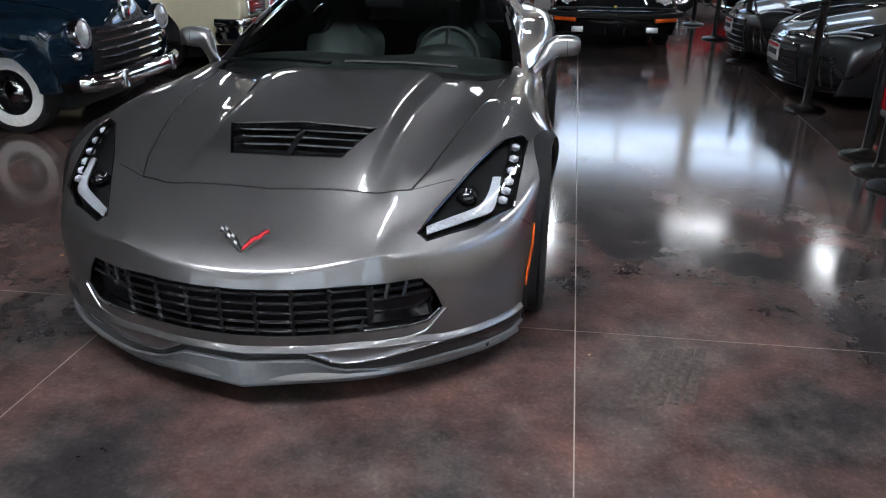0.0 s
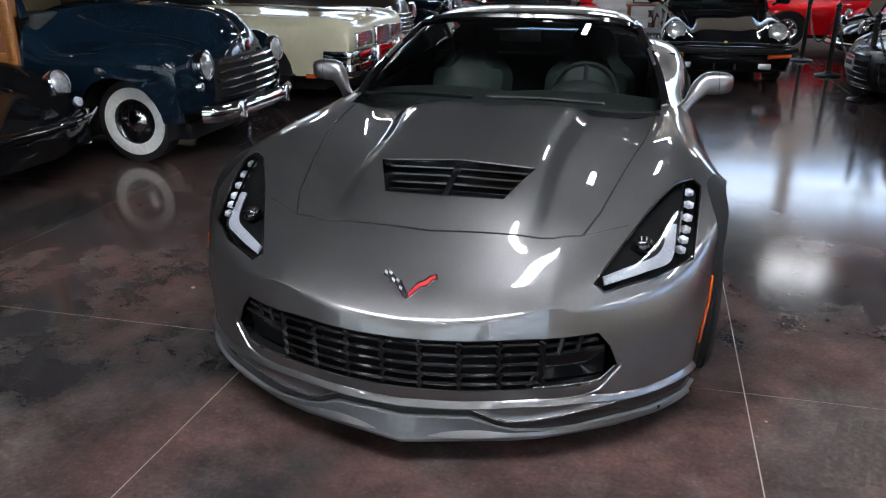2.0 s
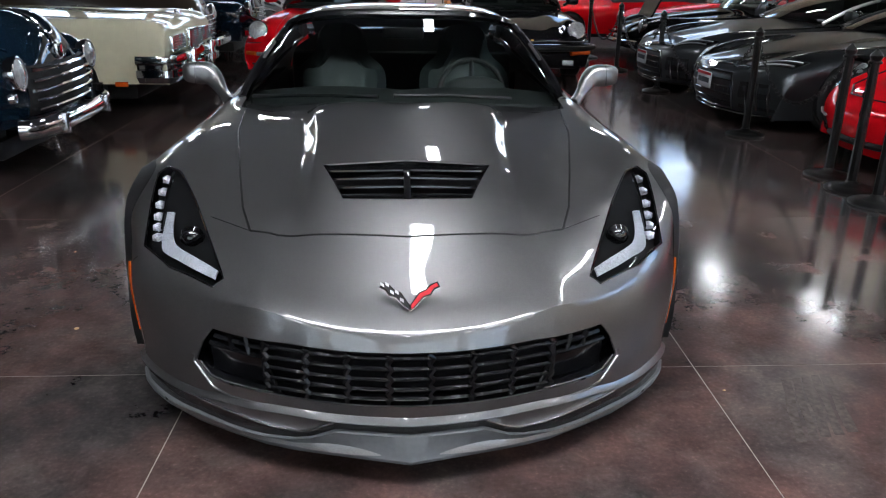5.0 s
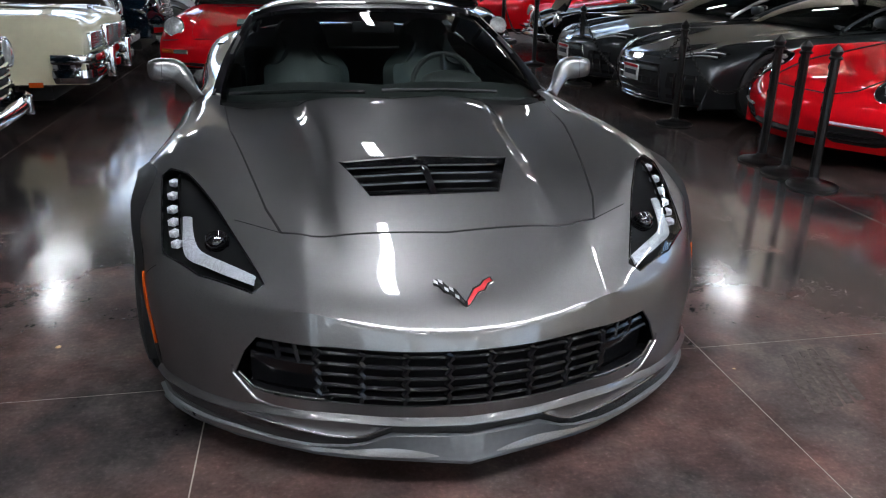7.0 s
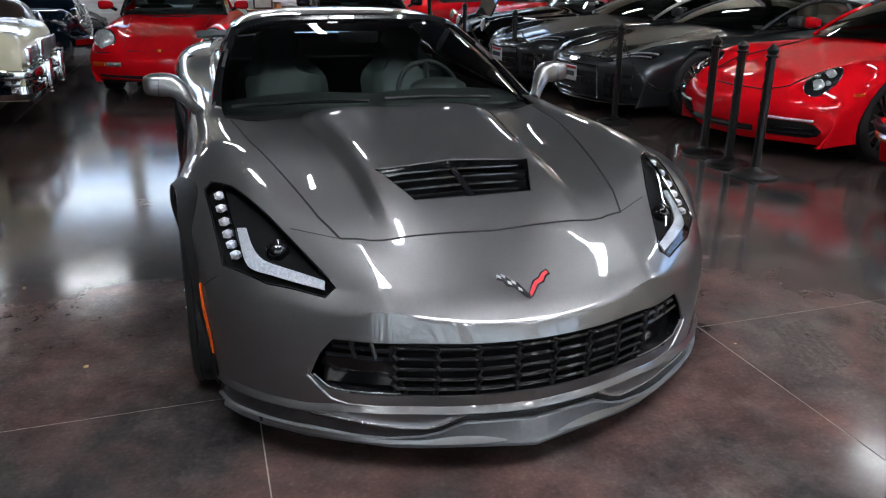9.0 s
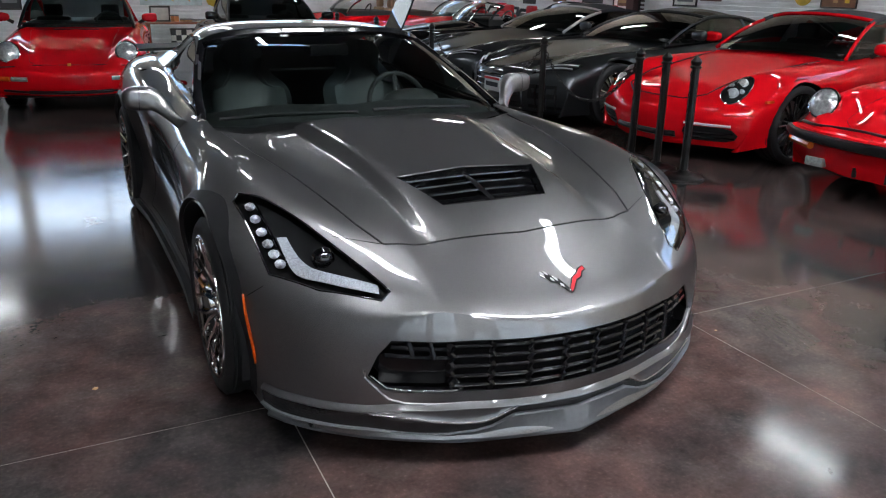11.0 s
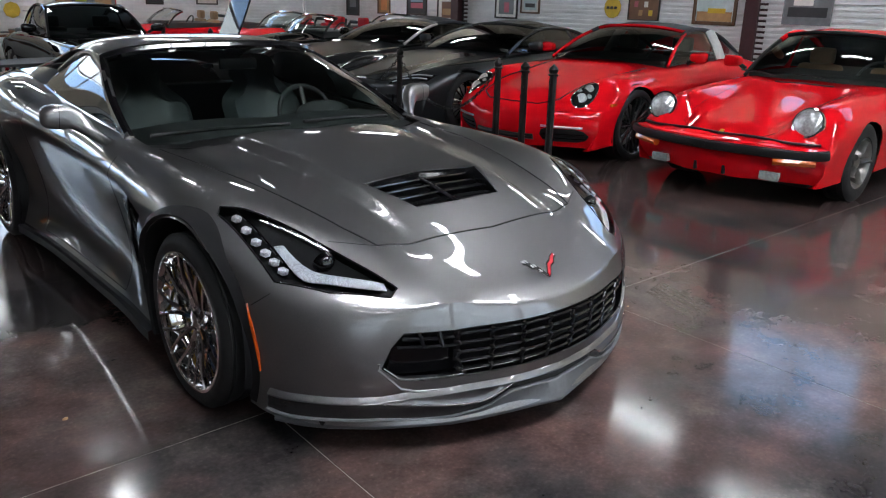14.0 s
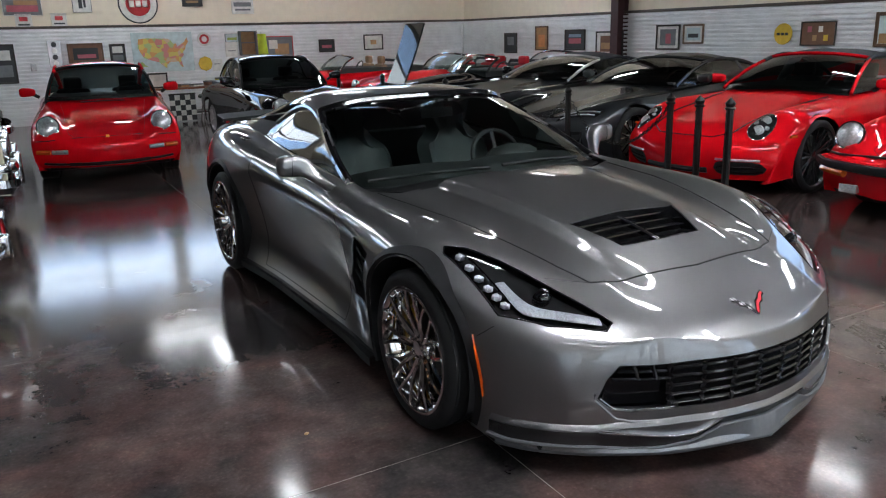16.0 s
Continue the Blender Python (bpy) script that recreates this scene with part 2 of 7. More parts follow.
def natural(P, sub):
    """Smooth curves through the first axis of P, sub steps to each span."""
    P = np.asarray(P, float)
    k = len(P)
    h = np.maximum(np.linalg.norm(np.diff(P, axis=0), axis=-1).reshape(k - 1, -1).mean(1), 1e-4)
    A, B = np.eye(k), np.zeros_like(P)
    for i in range(1, k - 1):
        A[i, i - 1], A[i, i], A[i, i + 1] = h[i - 1], 2 * (h[i - 1] + h[i]), h[i]
        B[i] = 6 * ((P[i + 1] - P[i]) / h[i] - (P[i] - P[i - 1]) / h[i - 1])
    S = np.linalg.solve(A, B.reshape(k, -1)).reshape(P.shape)
    out = []
    for i in range(k - 1):
        for s in range(sub):
            t = s / sub * h[i]
            a, b, c = S[i], S[i + 1], h[i]
            out.append(a * (c - t) ** 3 / (6 * c) + b * t ** 3 / (6 * c) + (P[i] / c - a * c / 6) * (c - t) + (P[i + 1] / c - b * c / 6) * t)
    out.append(P[-1])
    return np.array(out)


def sheet(P, su, sv):
    """A smooth surface through a cage (rows, columns, 3)."""
    Q = natural(P, su)
    return natural(Q.transpose(1, 0, 2), sv).transpose(1, 0, 2)


def relax(P, times):
    """Evens out a dense sheet, edges kept."""
    for _ in range(times):
        Q = P.copy()
        Q[1:-1] = 0.5 * P[1:-1] + 0.25 * (P[:-2] + P[2:])
        P = Q.copy()
        P[:, 1:-1] = 0.5 * Q[:, 1:-1] + 0.25 * (Q[:, :-2] + Q[:, 2:])
    return P


def mirrored(bm):
    b = bm.copy()
    for v in b.verts:
        v.co.x = -v.co.x
    bmesh.ops.reverse_faces(b, faces=b.faces[:])
    return b


def both(bm):
    """bm and its mirror image, welded at x = 0."""
    b = merge(bm, mirrored(bm))
    bmesh.ops.remove_doubles(b, verts=[v for v in b.verts if abs(v.co.x) < 2e-4], dist=4e-4)
    return b


def tube(points, r, seg=6, bm=None, flat=1.0, closed=False):
    """A rod of radius r along points; flat squeezes it in height."""
    b = bmesh.new()
    pts = [Vector(p) for p in points]
    n = len(pts)
    rings = []
    for i, p in enumerate(pts):
        d = (pts[(i + 1) % n] - pts[i - 1]) if closed else (pts[min(i + 1, n - 1)] - pts[max(i - 1, 0)])
        d = d.normalized() if d.length > 1e-9 else Vector((0, 1, 0))
        up = Vector((0, 0, 1)) if abs(d.z) < 0.95 else Vector((0, 1, 0))
        s = d.cross(up).normalized()
        t = s.cross(d)
        rr = r[i] if isinstance(r, (list, tuple)) else r
        rings.append([b.verts.new(p + rr * (math.cos(a) * s + flat * math.sin(a) * t)) for a in [2 * math.pi * k / seg for k in range(seg)]])
    for i in range(n if closed else n - 1):
        a, c = rings[i], rings[(i + 1) % n]
        for k in range(seg):
            b.faces.new((a[k], a[(k + 1) % seg], c[(k + 1) % seg], c[k]))
    if not closed:
        b.faces.new(rings[0][::-1])
        b.faces.new(rings[-1])
    bmesh.ops.recalc_face_normals(b, faces=b.faces[:])
    return merge(bm, b)


def carve(bm, poly, ia, ib, facing=None, least=0.2):
    """Cuts the sheet along a convex outline in the axes ia, ib and hands back the faces inside. facing: axis and sign that their normals share."""
    lo = [min(p[k] for p in poly) - 1e-4 for k in (0, 1)]
    hi = [max(p[k] for p in poly) + 1e-4 for k in (0, 1)]
    area = sum(p[0] * q[1] - q[0] * p[1] for p, q in zip(poly, poly[1:] + poly[:1]))
    ring = poly if area > 0 else poly[::-1]

    def near(f):
        if facing and f.normal[facing[0]] * facing[1] < least:
            return False
        a, b = [v.co[ia] for v in f.verts], [v.co[ib] for v in f.verts]
        return max(a) > lo[0] and min(a) < hi[0] and max(b) > lo[1] and min(b) < hi[1]

    for p, q in zip(ring, ring[1:] + ring[:1]):
        bm.normal_update()
        fs = [f for f in bm.faces if near(f)]
        geom = fs + list({e for f in fs for e in f.edges}) + list({v for f in fs for v in f.verts})
        no, co = Vector((0, 0, 0)), Vector((0, 0, 0))
        no[ia], no[ib] = q[1] - p[1], p[0] - q[0]
        co[ia], co[ib] = p
        bmesh.ops.bisect_plane(bm, geom=geom, dist=1e-5, plane_co=co, plane_no=no)
    bm.normal_update()
    inside = []
    for f in bm.faces:
        if not near(f):
            continue
        c = f.calc_center_median()
        if all((q[0] - p[0]) * (c[ib] - p[1]) - (q[1] - p[1]) * (c[ia] - p[0]) >= -1e-7 for p, q in zip(ring, ring[1:] + ring[:1])):
            inside.append(f)
    return inside


def lift_out(bm, faces):
    """Takes the faces out of bm into a bmesh of their own."""
    b = bmesh.new()
    vm = {}
    for f in faces:
        for v in f.verts:
            if v not in vm:
                vm[v] = b.verts.new(v.co)
        b.faces.new([vm[v] for v in f.verts])
    bmesh.ops.delete(bm, geom=faces, context="FACES")
    return b


def sunk(b, d):
    """Pushes a sheet inward along its normals."""
    b.normal_update()
    moves = [(v, v.normal * d) for v in b.verts]
    for v, m in moves:
        v.co -= m
    return b


def solid(b, d):
    """Gives a sheet the thickness d, inward, with closed edges."""
    b.normal_update()
    outer, edge = b.faces[:], [e for e in b.edges if len(e.link_faces) == 1 and abs(e.verts[0].co.x) + abs(e.verts[1].co.x) > 1e-3]
    back = {v: b.verts.new(v.co - v.normal * d) for v in b.verts[:]}
    loops = []
    for e in edge:
        vs = e.link_faces[0].verts[:]
        i = vs.index(e.verts[0])
        loops.append((e.verts[0], e.verts[1]) if vs[(i + 1) % len(vs)] == e.verts[1] else (e.verts[1], e.verts[0]))
    for f in outer:
        b.faces.new([back[v] for v in reversed(f.verts[:])])
    for p, q in loops:
        b.faces.new((q, p, back[p], back[q]))
    return b


# ---- the hall ----
M["drywall"] = simple("cream_wall_paint", (0.80, 0.71, 0.57), 0.75, vary=0.04, scale=6, bump=0.05)
# dark tone made up for the unseen west wall, dims the flank's reflections
M["dark_west_fill"] = simple("unseen_wall_dark", (0.05, 0.04, 0.034), 0.6, scale=4, vary=0.3)
M["corrugated"] = simple("galvanised_sheet", (0.84, 0.85, 0.86), 0.42, 0.18, vary=0.08, scale=5)
M["steel_red"] = simple("oxide_red_steel", (0.045, 0.016, 0.018), 0.45, 0.1)
M["trim_brown"] = simple("brown_trim_wood", (0.06, 0.045, 0.035), 0.5)
M["ceil"] = simple("dark_ceiling_liner", (0.035, 0.035, 0.036), 0.8)
M["tube"] = glow("fluorescent_tubes", (0.915, 0.955, 1.0), LAMP_POWER)
M["white_metal"] = simple("white_enamelled_steel", (0.75, 0.75, 0.74), 0.4)
# fill glow added behind the south doors to brighten the car's front
M["south_fill"] = glow("added_south_light", (0.82, 0.91, 1.0), FILL_SOUTH)
M["sky_glow"] = glow("bright_outdoors", (0.45, 0.66, 1.0), DAY)
# glowing strip added for the bright band mirrored in the floor
M["band_glow"] = glow("added_bright_band", (0.92, 0.97, 1.0), DAY_BAND)


def wall(name, x0, y0, x1, y1, holes=(), t=0.2, material=None):
    """An upright wall along a line, thickness outward, with openings (from, to, sill, head) along it."""
    length = math.hypot(x1 - x0, y1 - y0)
    b = None
    cuts = sorted(holes)
    s = 0.0
    for a, c, z0, z1 in cuts:
        b = box(s, 0, 0, a, t, CEIL, bm=b)
        if z0 > 0:
            b = box(a, 0, 0, c, t, z0, bm=b)
        b = box(a, 0, z1, c, t, CEIL, bm=b)
        s = c
    b = box(s, 0, 0, length, t, CEIL, bm=b)
    ob = part(name, b, material or M["drywall"], smooth=False)
    ob.matrix_world = Matrix.Translation((x0, y0, 0)) @ Matrix.Rotation(math.atan2(y1 - y0, x1 - x0), 4, "Z")
    return tagged(ob, kind="structure")


def corrugated(name, length, height, m, pitch=0.0736, depth=0.046):
    """A wainscot of corrugated sheet with ridges running level."""
    b = bmesh.new()
    prof = []
    n = int(height / pitch)
    for k in range(n):
        for s, d in ((0.0, 0.95), (0.06, 1.0), (0.52, 1.0), (0.55, 0.0), (0.95, 0.0), (0.98, 0.90)):
            prof.append((k * pitch + s * pitch, d * depth))
    prof.append((height, 0.0))
    rows = [(b.verts.new((0, -d - 0.004, z)), b.verts.new((length, -d - 0.004, z))) for z, d in prof]
    for p, q in zip(rows, rows[1:]):
        b.faces.new((p[0], p[1], q[1], q[0]))
    ob = part(name, b, M["corrugated"], smooth=False)
    ob.matrix_world = m
    return tagged(ob, "galvanised corrugated steel wainscot with level ridges", "wall panel", kind="structure")


NORTH_WINDOWS = [(2.0 + 3.1 * k, 4.92 + 3.1 * k, 2.75, 3.85) for k in range(5)]
EAST_WINDOWS = [(12.1, 14.1, 3.05, 4.4), (14.7, 16.7, 3.05, 4.4), (17.3, 19.3, 3.05, 4.4)]
wall("wall_north", ROOM_W - 0.2, ROOM_N, ROOM_E + 0.2, ROOM_N, NORTH_WINDOWS)
wall("wall_east", ROOM_E, ROOM_N, ROOM_E, ROOM_S, EAST_WINDOWS)
wall("wall_south", ROOM_E + 0.2, ROOM_S, ROOM_W - 0.2, ROOM_S, [(1.6 + 4.4 * k, 5.2 + 4.4 * k, 0.0, 3.6) for k in range(4)])
# out of view; coloured dark so the coupe's side mirrors little light
wall("wall_west", ROOM_W, ROOM_S, ROOM_W, ROOM_N, material=M["dark_west_fill"])
tagged(part("ceiling", box(ROOM_W - 0.2, ROOM_S - 0.2, CEIL, ROOM_E + 0.2, ROOM_N + 0.2, CEIL + 0.15), M["ceil"], smooth=False), kind="structure")

corrugated("wainscot_north", ROOM_E - ROOM_W, TRIM_Z, Matrix.Translation((ROOM_W, ROOM_N, 0)))
corrugated("wainscot_east", 14.0, TRIM_Z, Matrix.Translation((ROOM_E, ROOM_N, 0)) @ Matrix.Rotation(radians(-90), 4, "Z"))
for name, b in (("trim_north", box(ROOM_W, ROOM_N - 0.035, TRIM_Z, ROOM_E, ROOM_N, TRIM_Z + 0.05, 0.006)),
                ("trim_east", box(ROOM_E - 0.035, 0.9, TRIM_Z, ROOM_E, ROOM_N - 0.04, TRIM_Z + 0.05, 0.006)),
                ("trim_west", box(ROOM_W, ROOM_S, TRIM_Z, ROOM_W + 0.035, ROOM_N - 0.04, TRIM_Z + 0.05, 0.006))):
    tagged(part(name, b, M["trim_brown"]), kind="structure")


def steel_column(x, y, turn):
    """An I-section building column."""
    b = box(-0.10, -0.012, 0, 0.10, 0.0, CEIL, 0.002, 1)
    b = box(-0.10, 0.24, 0, 0.10, 0.252, CEIL, 0.002, 1, b)
    b = box(-0.006, 0, 0, 0.006, 0.24, CEIL, 0, 1, b)
    ob = part("column", b, M["steel_red"], smooth=False)
    ob.matrix_world = pose(x, y, 0, 0, 0, turn)
    return tagged(ob, "dark oxide-red steel building column against the wall", "column", "columns along the wall", "structure")


for y in (9.05, 3.0, -3.2):
    steel_column(ROOM_E - 0.26, y, -90)
steel_column(-6.8, ROOM_N - 0.26, 0)
for y in (4.0, 10.0):
    steel_column(ROOM_W + 0.26, y, 90)


def added_roll_door(name, x, y, w, h, rz):
    """A glazed sectional door in an opening: rails, stiles and panes, with an added glow beyond."""
    root = tagged(new(name), kind="structure")
    root.matrix_world = pose(x, y, 0, 0, 0, rz)
    rows, cols = 4, 4
    ph, pw = h / rows, w / cols
    for i in range(rows):
        for j in range(cols):
            x0, z0 = -w / 2 + j * pw, i * ph
            b = box(x0, 0.02, z0, x0 + 0.07, 0.07, z0 + ph)
            b = box(x0 + pw - 0.07, 0.02, z0, x0 + pw, 0.07, z0 + ph, bm=b)
            b = box(x0 + 0.07, 0.02, z0, x0 + pw - 0.07, 0.07, z0 + 0.07, bm=b)
            b = box(x0 + 0.07, 0.02, z0 + ph - 0.07, x0 + pw - 0.07, 0.07, z0 + ph, bm=b)
            frame_ob = part("window_frame", b, M["white_metal"], root, smooth=False)
            pane = part("pane", box(x0 + 0.07, 0.04, z0 + 0.07, x0 + pw - 0.07, 0.046, z0 + ph - 0.07), M["glass_clear"], root, smooth=False)
            pane.visible_shadow = False
    return root


# unseen doors, added to let the south fill light in
SOUTH_X = [ROOM_E + 0.2 - s for s in (3.4, 7.8, 12.2, 16.6)]
for k, x in enumerate(SOUTH_X):
    added_roll_door("door_%d" % (k + 1), x, ROOM_S - 0.1, 3.6, 3.6, 180)
def window(name, m, a, c, z0, z1):
    """A two-light window set in its opening."""
    w = tagged(new(name), kind="structure")
    w.matrix_world = m
    hw = (c - a) / 2
    for s in (-1, 0, 1):
        part("window_frame", box(s * (hw - 0.03) - 0.03, 0, z0, s * (hw - 0.03) + 0.03, 0.05, z1), M["white_metal"], w, smooth=False)
    for s in (-1, 1):
        for z in (z0, (z0 + z1) / 2 - 0.02, z1 - 0.06):
            part("window_frame", box(s * hw / 2 - hw / 2 + 0.045, 0.002, z, s * hw / 2 + hw / 2 - 0.045, 0.048, z + 0.05), M["white_metal"], w, smooth=False)
        part("pane", box(s * hw / 2 - hw / 2 + 0.03, 0.02, z0 + 0.05, s * hw / 2 + hw / 2 - 0.03, 0.026, z1 - 0.05), M["glass_clear"], w, smooth=False).visible_shadow = False


for k, (a, c, z0, z1) in enumerate(NORTH_WINDOWS):
    window("window_%d" % (k + 1), pose(ROOM_W - 0.2 + (a + c) / 2, ROOM_N + 0.08, 0), a, c, z0, z1)
for k, (a, c, z0, z1) in enumerate(EAST_WINDOWS):
    window("window_%d" % (k + 6), pose(ROOM_E + 0.08, ROOM_N - (a + c) / 2, 0, 0, 0, -90), a, c, z0, z1)

# bright outdoors beyond the openings, with a brighter band added to the north
for name, b in (("fill_panel_south", box(ROOM_W - 6, ROOM_S - 3.1, -0.2, ROOM_E + 6, ROOM_S - 3.0, 7)),
                ("backdrop_east", box(ROOM_E + 3.0, ROOM_S - 2.9, -0.2, ROOM_E + 3.1, ROOM_N + 2.4, 7)),
                ("backdrop_band", box(ROOM_W - 6, ROOM_N + 2.42, 3.64, ROOM_E + 2.9, ROOM_N + 2.48, 4.25)),
                ("backdrop_north", box(ROOM_W - 6, ROOM_N + 2.5, -0.2, ROOM_E + 2.9, ROOM_N + 2.6, 9))):
    tagged(part(name, b, {"fill_panel_south": M["south_fill"], "backdrop_band": M["band_glow"]}.get(name, M["sky_glow"]), smooth=False), kind="structure")


def ceiling_light(x, y, turn=0):
    root = thing("ceiling_light", pose(x, y, CEIL - 0.22, 0, 0, turn), "white strip fluorescent light fixture hung under the ceiling", "ceiling light", "ceiling lights")
    part("housing", box(-0.62, -0.095, 0.02, 0.62, 0.095, 0.08, 0.01), M["white_metal"], root)
    part("diffuser", box(-0.6, -0.075, -0.015, 0.6, 0.075, 0.02, 0.012), M["tube"], root, "glowing frosted diffuser")
    for s in (-0.5, 0.5):
        part("hanger", tube([(s, 0, 0.08), (s, 0, 0.22)], 0.004), M["white_metal"], root)
    return root


LAMPS = [(x, y, 90) for x in (2.9, 6.4) for y in (-8.2, -5.3, -2.0, 0.9)] + [(-4.6, -8.2, 90), (-4.6, -6.0, 90)]
# entries from (7.8, 9.9) to (-5.4, 13.6) are added to brighten the walls
LAMPS += [(x, 11.5, 90) for x in (-4.9, 6.4)] + [(1.1, 12.3, 90), (7.8, 9.9, 90), (4.2, 13.0, 0), (-3.0, 13.0, 0), (-7.6, 12.6, 0), (.6, 13.6, 0), (-5.4, 13.6, 0), (7.1, 3.2, 90)]
LAMPS += [(0.15, 1.05, 90), (0.5, 6.3, 90), (-0.2, -6.6, 90)]
LAMPS += [(-1.95 + 1.3 * k, y, 0) for k in range(4) for y in (-2.25, -2.6, -3.2)]
lamp_one = ceiling_light(*LAMPS[0])
for x, y, turn in LAMPS[1:]:
    copy_thing(lamp_one, pose(x, y, CEIL - 0.22, 0, 0, turn))

# ---- floor slabs with sawn joints ----
floor = tagged(part("floor", box(ROOM_W - 4, ROOM_S - 3, -0.15, ROOM_E + 3, ROOM_N + 2.5, -0.0015), M["joint"], smooth=False),
               "sealed stained concrete floor with sawn joints", "floor", kind="structure")
SLAB, SKEW = 1.9, .021
slab_mesh = bpy.data.meshes.new("slab")
sb = bmesh.new()
bmesh.ops.create_grid(sb, x_segments=1, y_segments=1, size=SLAB / 2 - 0.0024)
ext = bmesh.ops.extrude_face_region(sb, geom=sb.faces[:])
top_z = [v for v in ext["geom"] if isinstance(v, bmesh.types.BMVert)]
for v in sb.verts:
    v.co.z = -0.02
for v in top_z:
    v.co.z = 0.0
for v in sb.verts:
    v.co.x += SKEW * v.co.y
bmesh.ops.recalc_face_normals(sb, faces=sb.faces[:])
sb.to_mesh(slab_mesh)
sb.free()
slab_mesh.materials.append(M["floor"])
for i in range(-6, 6):
    for j in range(-6, 9):
        py = -.235 + (j + 0.5) * SLAB
        ob = new("slab", slab_mesh)
        ob.parent = floor
        ob.location = (1.12 + (i + 0.5) * SLAB + SKEW * (py + .235), py, 0)


# ---- wheels ----
def tyre_mesh(r, w, rim, wall_mat=None):
    """Profile of a tyre of outer radius r, width w on a rim radius; outer side at +x."""
    h = w / 2
    prof = [(rim, -h * 0.82), (rim + 0.012, -h * 0.95), ((rim + r) / 2, -h), (r - 0.022, -h * 0.97), (r - 0.006, -h * 0.86)]
    for k in range(4):
        x = -h * 0.66 + k * h * 0.44
        prof += [(r, x - 0.016), (r, x + 0.012), (r - 0.007, x + 0.014), (r - 0.007, x + 0.020)]
    prof += [(r, h * 0.84), (r - 0.006, h * 0.88), (r - 0.022, h * 0.97), ((rim + r) / 2, h), (rim + 0.012, h * 0.95), (rim, h * 0.82)]
    return lathe(prof, 56)


def wheel(car, x, y, r, w, rim, style, side, steer=0.0, metal=None, label=""):
    """One wheel; x is its outer face. side: +1 or -1."""
    metal = metal or M["chrome"]
    m = pose(x, y, r, 0, 0, (0 if side > 0 else 180) + steer)
    h = w / 2
    barrel = lathe([(rim + 0.008, -h * 0.84), (rim - 0.012, -h * 0.8), (rim - 0.03, -h * 0.3), (rim - 0.035, h * 0.3), (rim - 0.016, h * 0.78), (rim + 0.004, h * 0.93), (rim + 0.008, h * 0.86)], 48)
    b = barrel
    face = h * 0.62
    spokes = []
    if style == "split":
        n, face = 10, h * 0.86
        for side_s in (-1, 1):
            pts = [(face - 0.030, 0.045, side_s * 0.005), (face - 0.022, rim * 0.36, side_s * 0.008), (face - 0.006, rim * 0.58, side_s * 0.013), (face + 0.006, rim * 0.78, side_s * 0.030), (h * 0.95, rim - 0.006, side_s * 0.050)]
            t = tube(natural(np.array(pts), 3), [0.0130, .0125, .012, .0115, .011, .0105, .010, .0095, .009, .009, .009, .0095, .0105], 6)
            spokes.append((moved(t, Matrix.Translation((-h, 0, 0))), n))
        b = lathe([(0.0, face - 0.012), (0.030, face - 0.013), (0.036, face - 0.020), (0.064, face - 0.022), (0.073, face - 0.034), (0.075, face - 0.06)], 30, bm=b)
        b = lathe([(rim - 0.016, h * .90), (rim - 0.010, h * .965), (rim + .002, h * 1.0), (rim + .010, h * .985), (rim + .012, h * .92)], 56, bm=b)
        for k in range(5):
            b = merge(b, moved(lathe([(0.0, face - 0.006), (0.010, face - 0.007), (0.011, face - 0.03)], 8), Matrix.Rotation(2 * math.pi * k / 5, 4, "X") @ Matrix.Translation((0, 0.055, 0))))
    elif style == "ten":
        n = 20
        for k in range(n):
            a = 2 * math.pi * k / n
            s = 1 if k % 2 else -1
            if k > 1:
                continue
            t = tube([(face - 0.01, 0.05, 0), (face, rim * 0.5, s * 0.006), (h * 0.80, rim - 0.01, s * 0.010)], [0.013, 0.011, 0.011], 6)
            spokes.append((moved(t, Matrix.Translation((-h, 0, 0)) @ Matrix.Rotation(a, 4, "X")), n // 2))
        b = lathe([(0.0, face + 0.006), (0.035, face + 0.004), (0.07, face - 0.008), (0.072, face - 0.04)], 24, bm=b)
    elif style == "petal":
        for k in range(1):
            t = tube([(face - 0.02, 0.045, 0), (face, rim * 0.45, 0), (face - 0.004, rim * 0.75, 0), (h * 0.72, rim - 0.012, 0)], [0.028, 0.032, 0.040, 0.052], 10, flat=0.4)
            spokes.append((moved(t, Matrix.Translation((-h, 0, 0))), 5))
        b = lathe([(0.0, face + 0.012), (0.03, face + 0.01), (0.06, face - 0.004), (0.065, face - 0.04)], 24, bm=b)
    else:
        b = lathe([(0.0, face + 0.02), (0.05, face + 0.015), (0.075, face), (rim * 0.55, face - 0.012), (rim * 0.8, face + 0.006), (rim - 0.02, h * 0.7), (rim - 0.012, h * 0.6)], 40, bm=b)
        for k in range(8):
            b = merge(b, moved(lathe([(0.0, face + 0.016), (0.017, face + 0.012), (0.02, face - 0.005)], 8), Matrix.Rotation(2 * math.pi * k / 8, 4, "X") @ Matrix.Translation((0, rim * 0.62, 0))))
    wh = part("wheel", moved(b, Matrix.Translation((-h, 0, 0))), metal, car, label)
    wh.matrix_basis = m
    for sb, n in spokes:
        one = part("spoke", sb, metal, wh)
        for k in range(1, n):
            o = new("spoke", one.data)
            o.parent = wh
            o.matrix_basis = Matrix.Rotation(2 * math.pi * k / n, 4, "X")
    part("tyre", moved(tyre_mesh(r, w, rim), Matrix.Translation((-h, 0, 0))), M["rubber"], wh, "black rubber tyre")
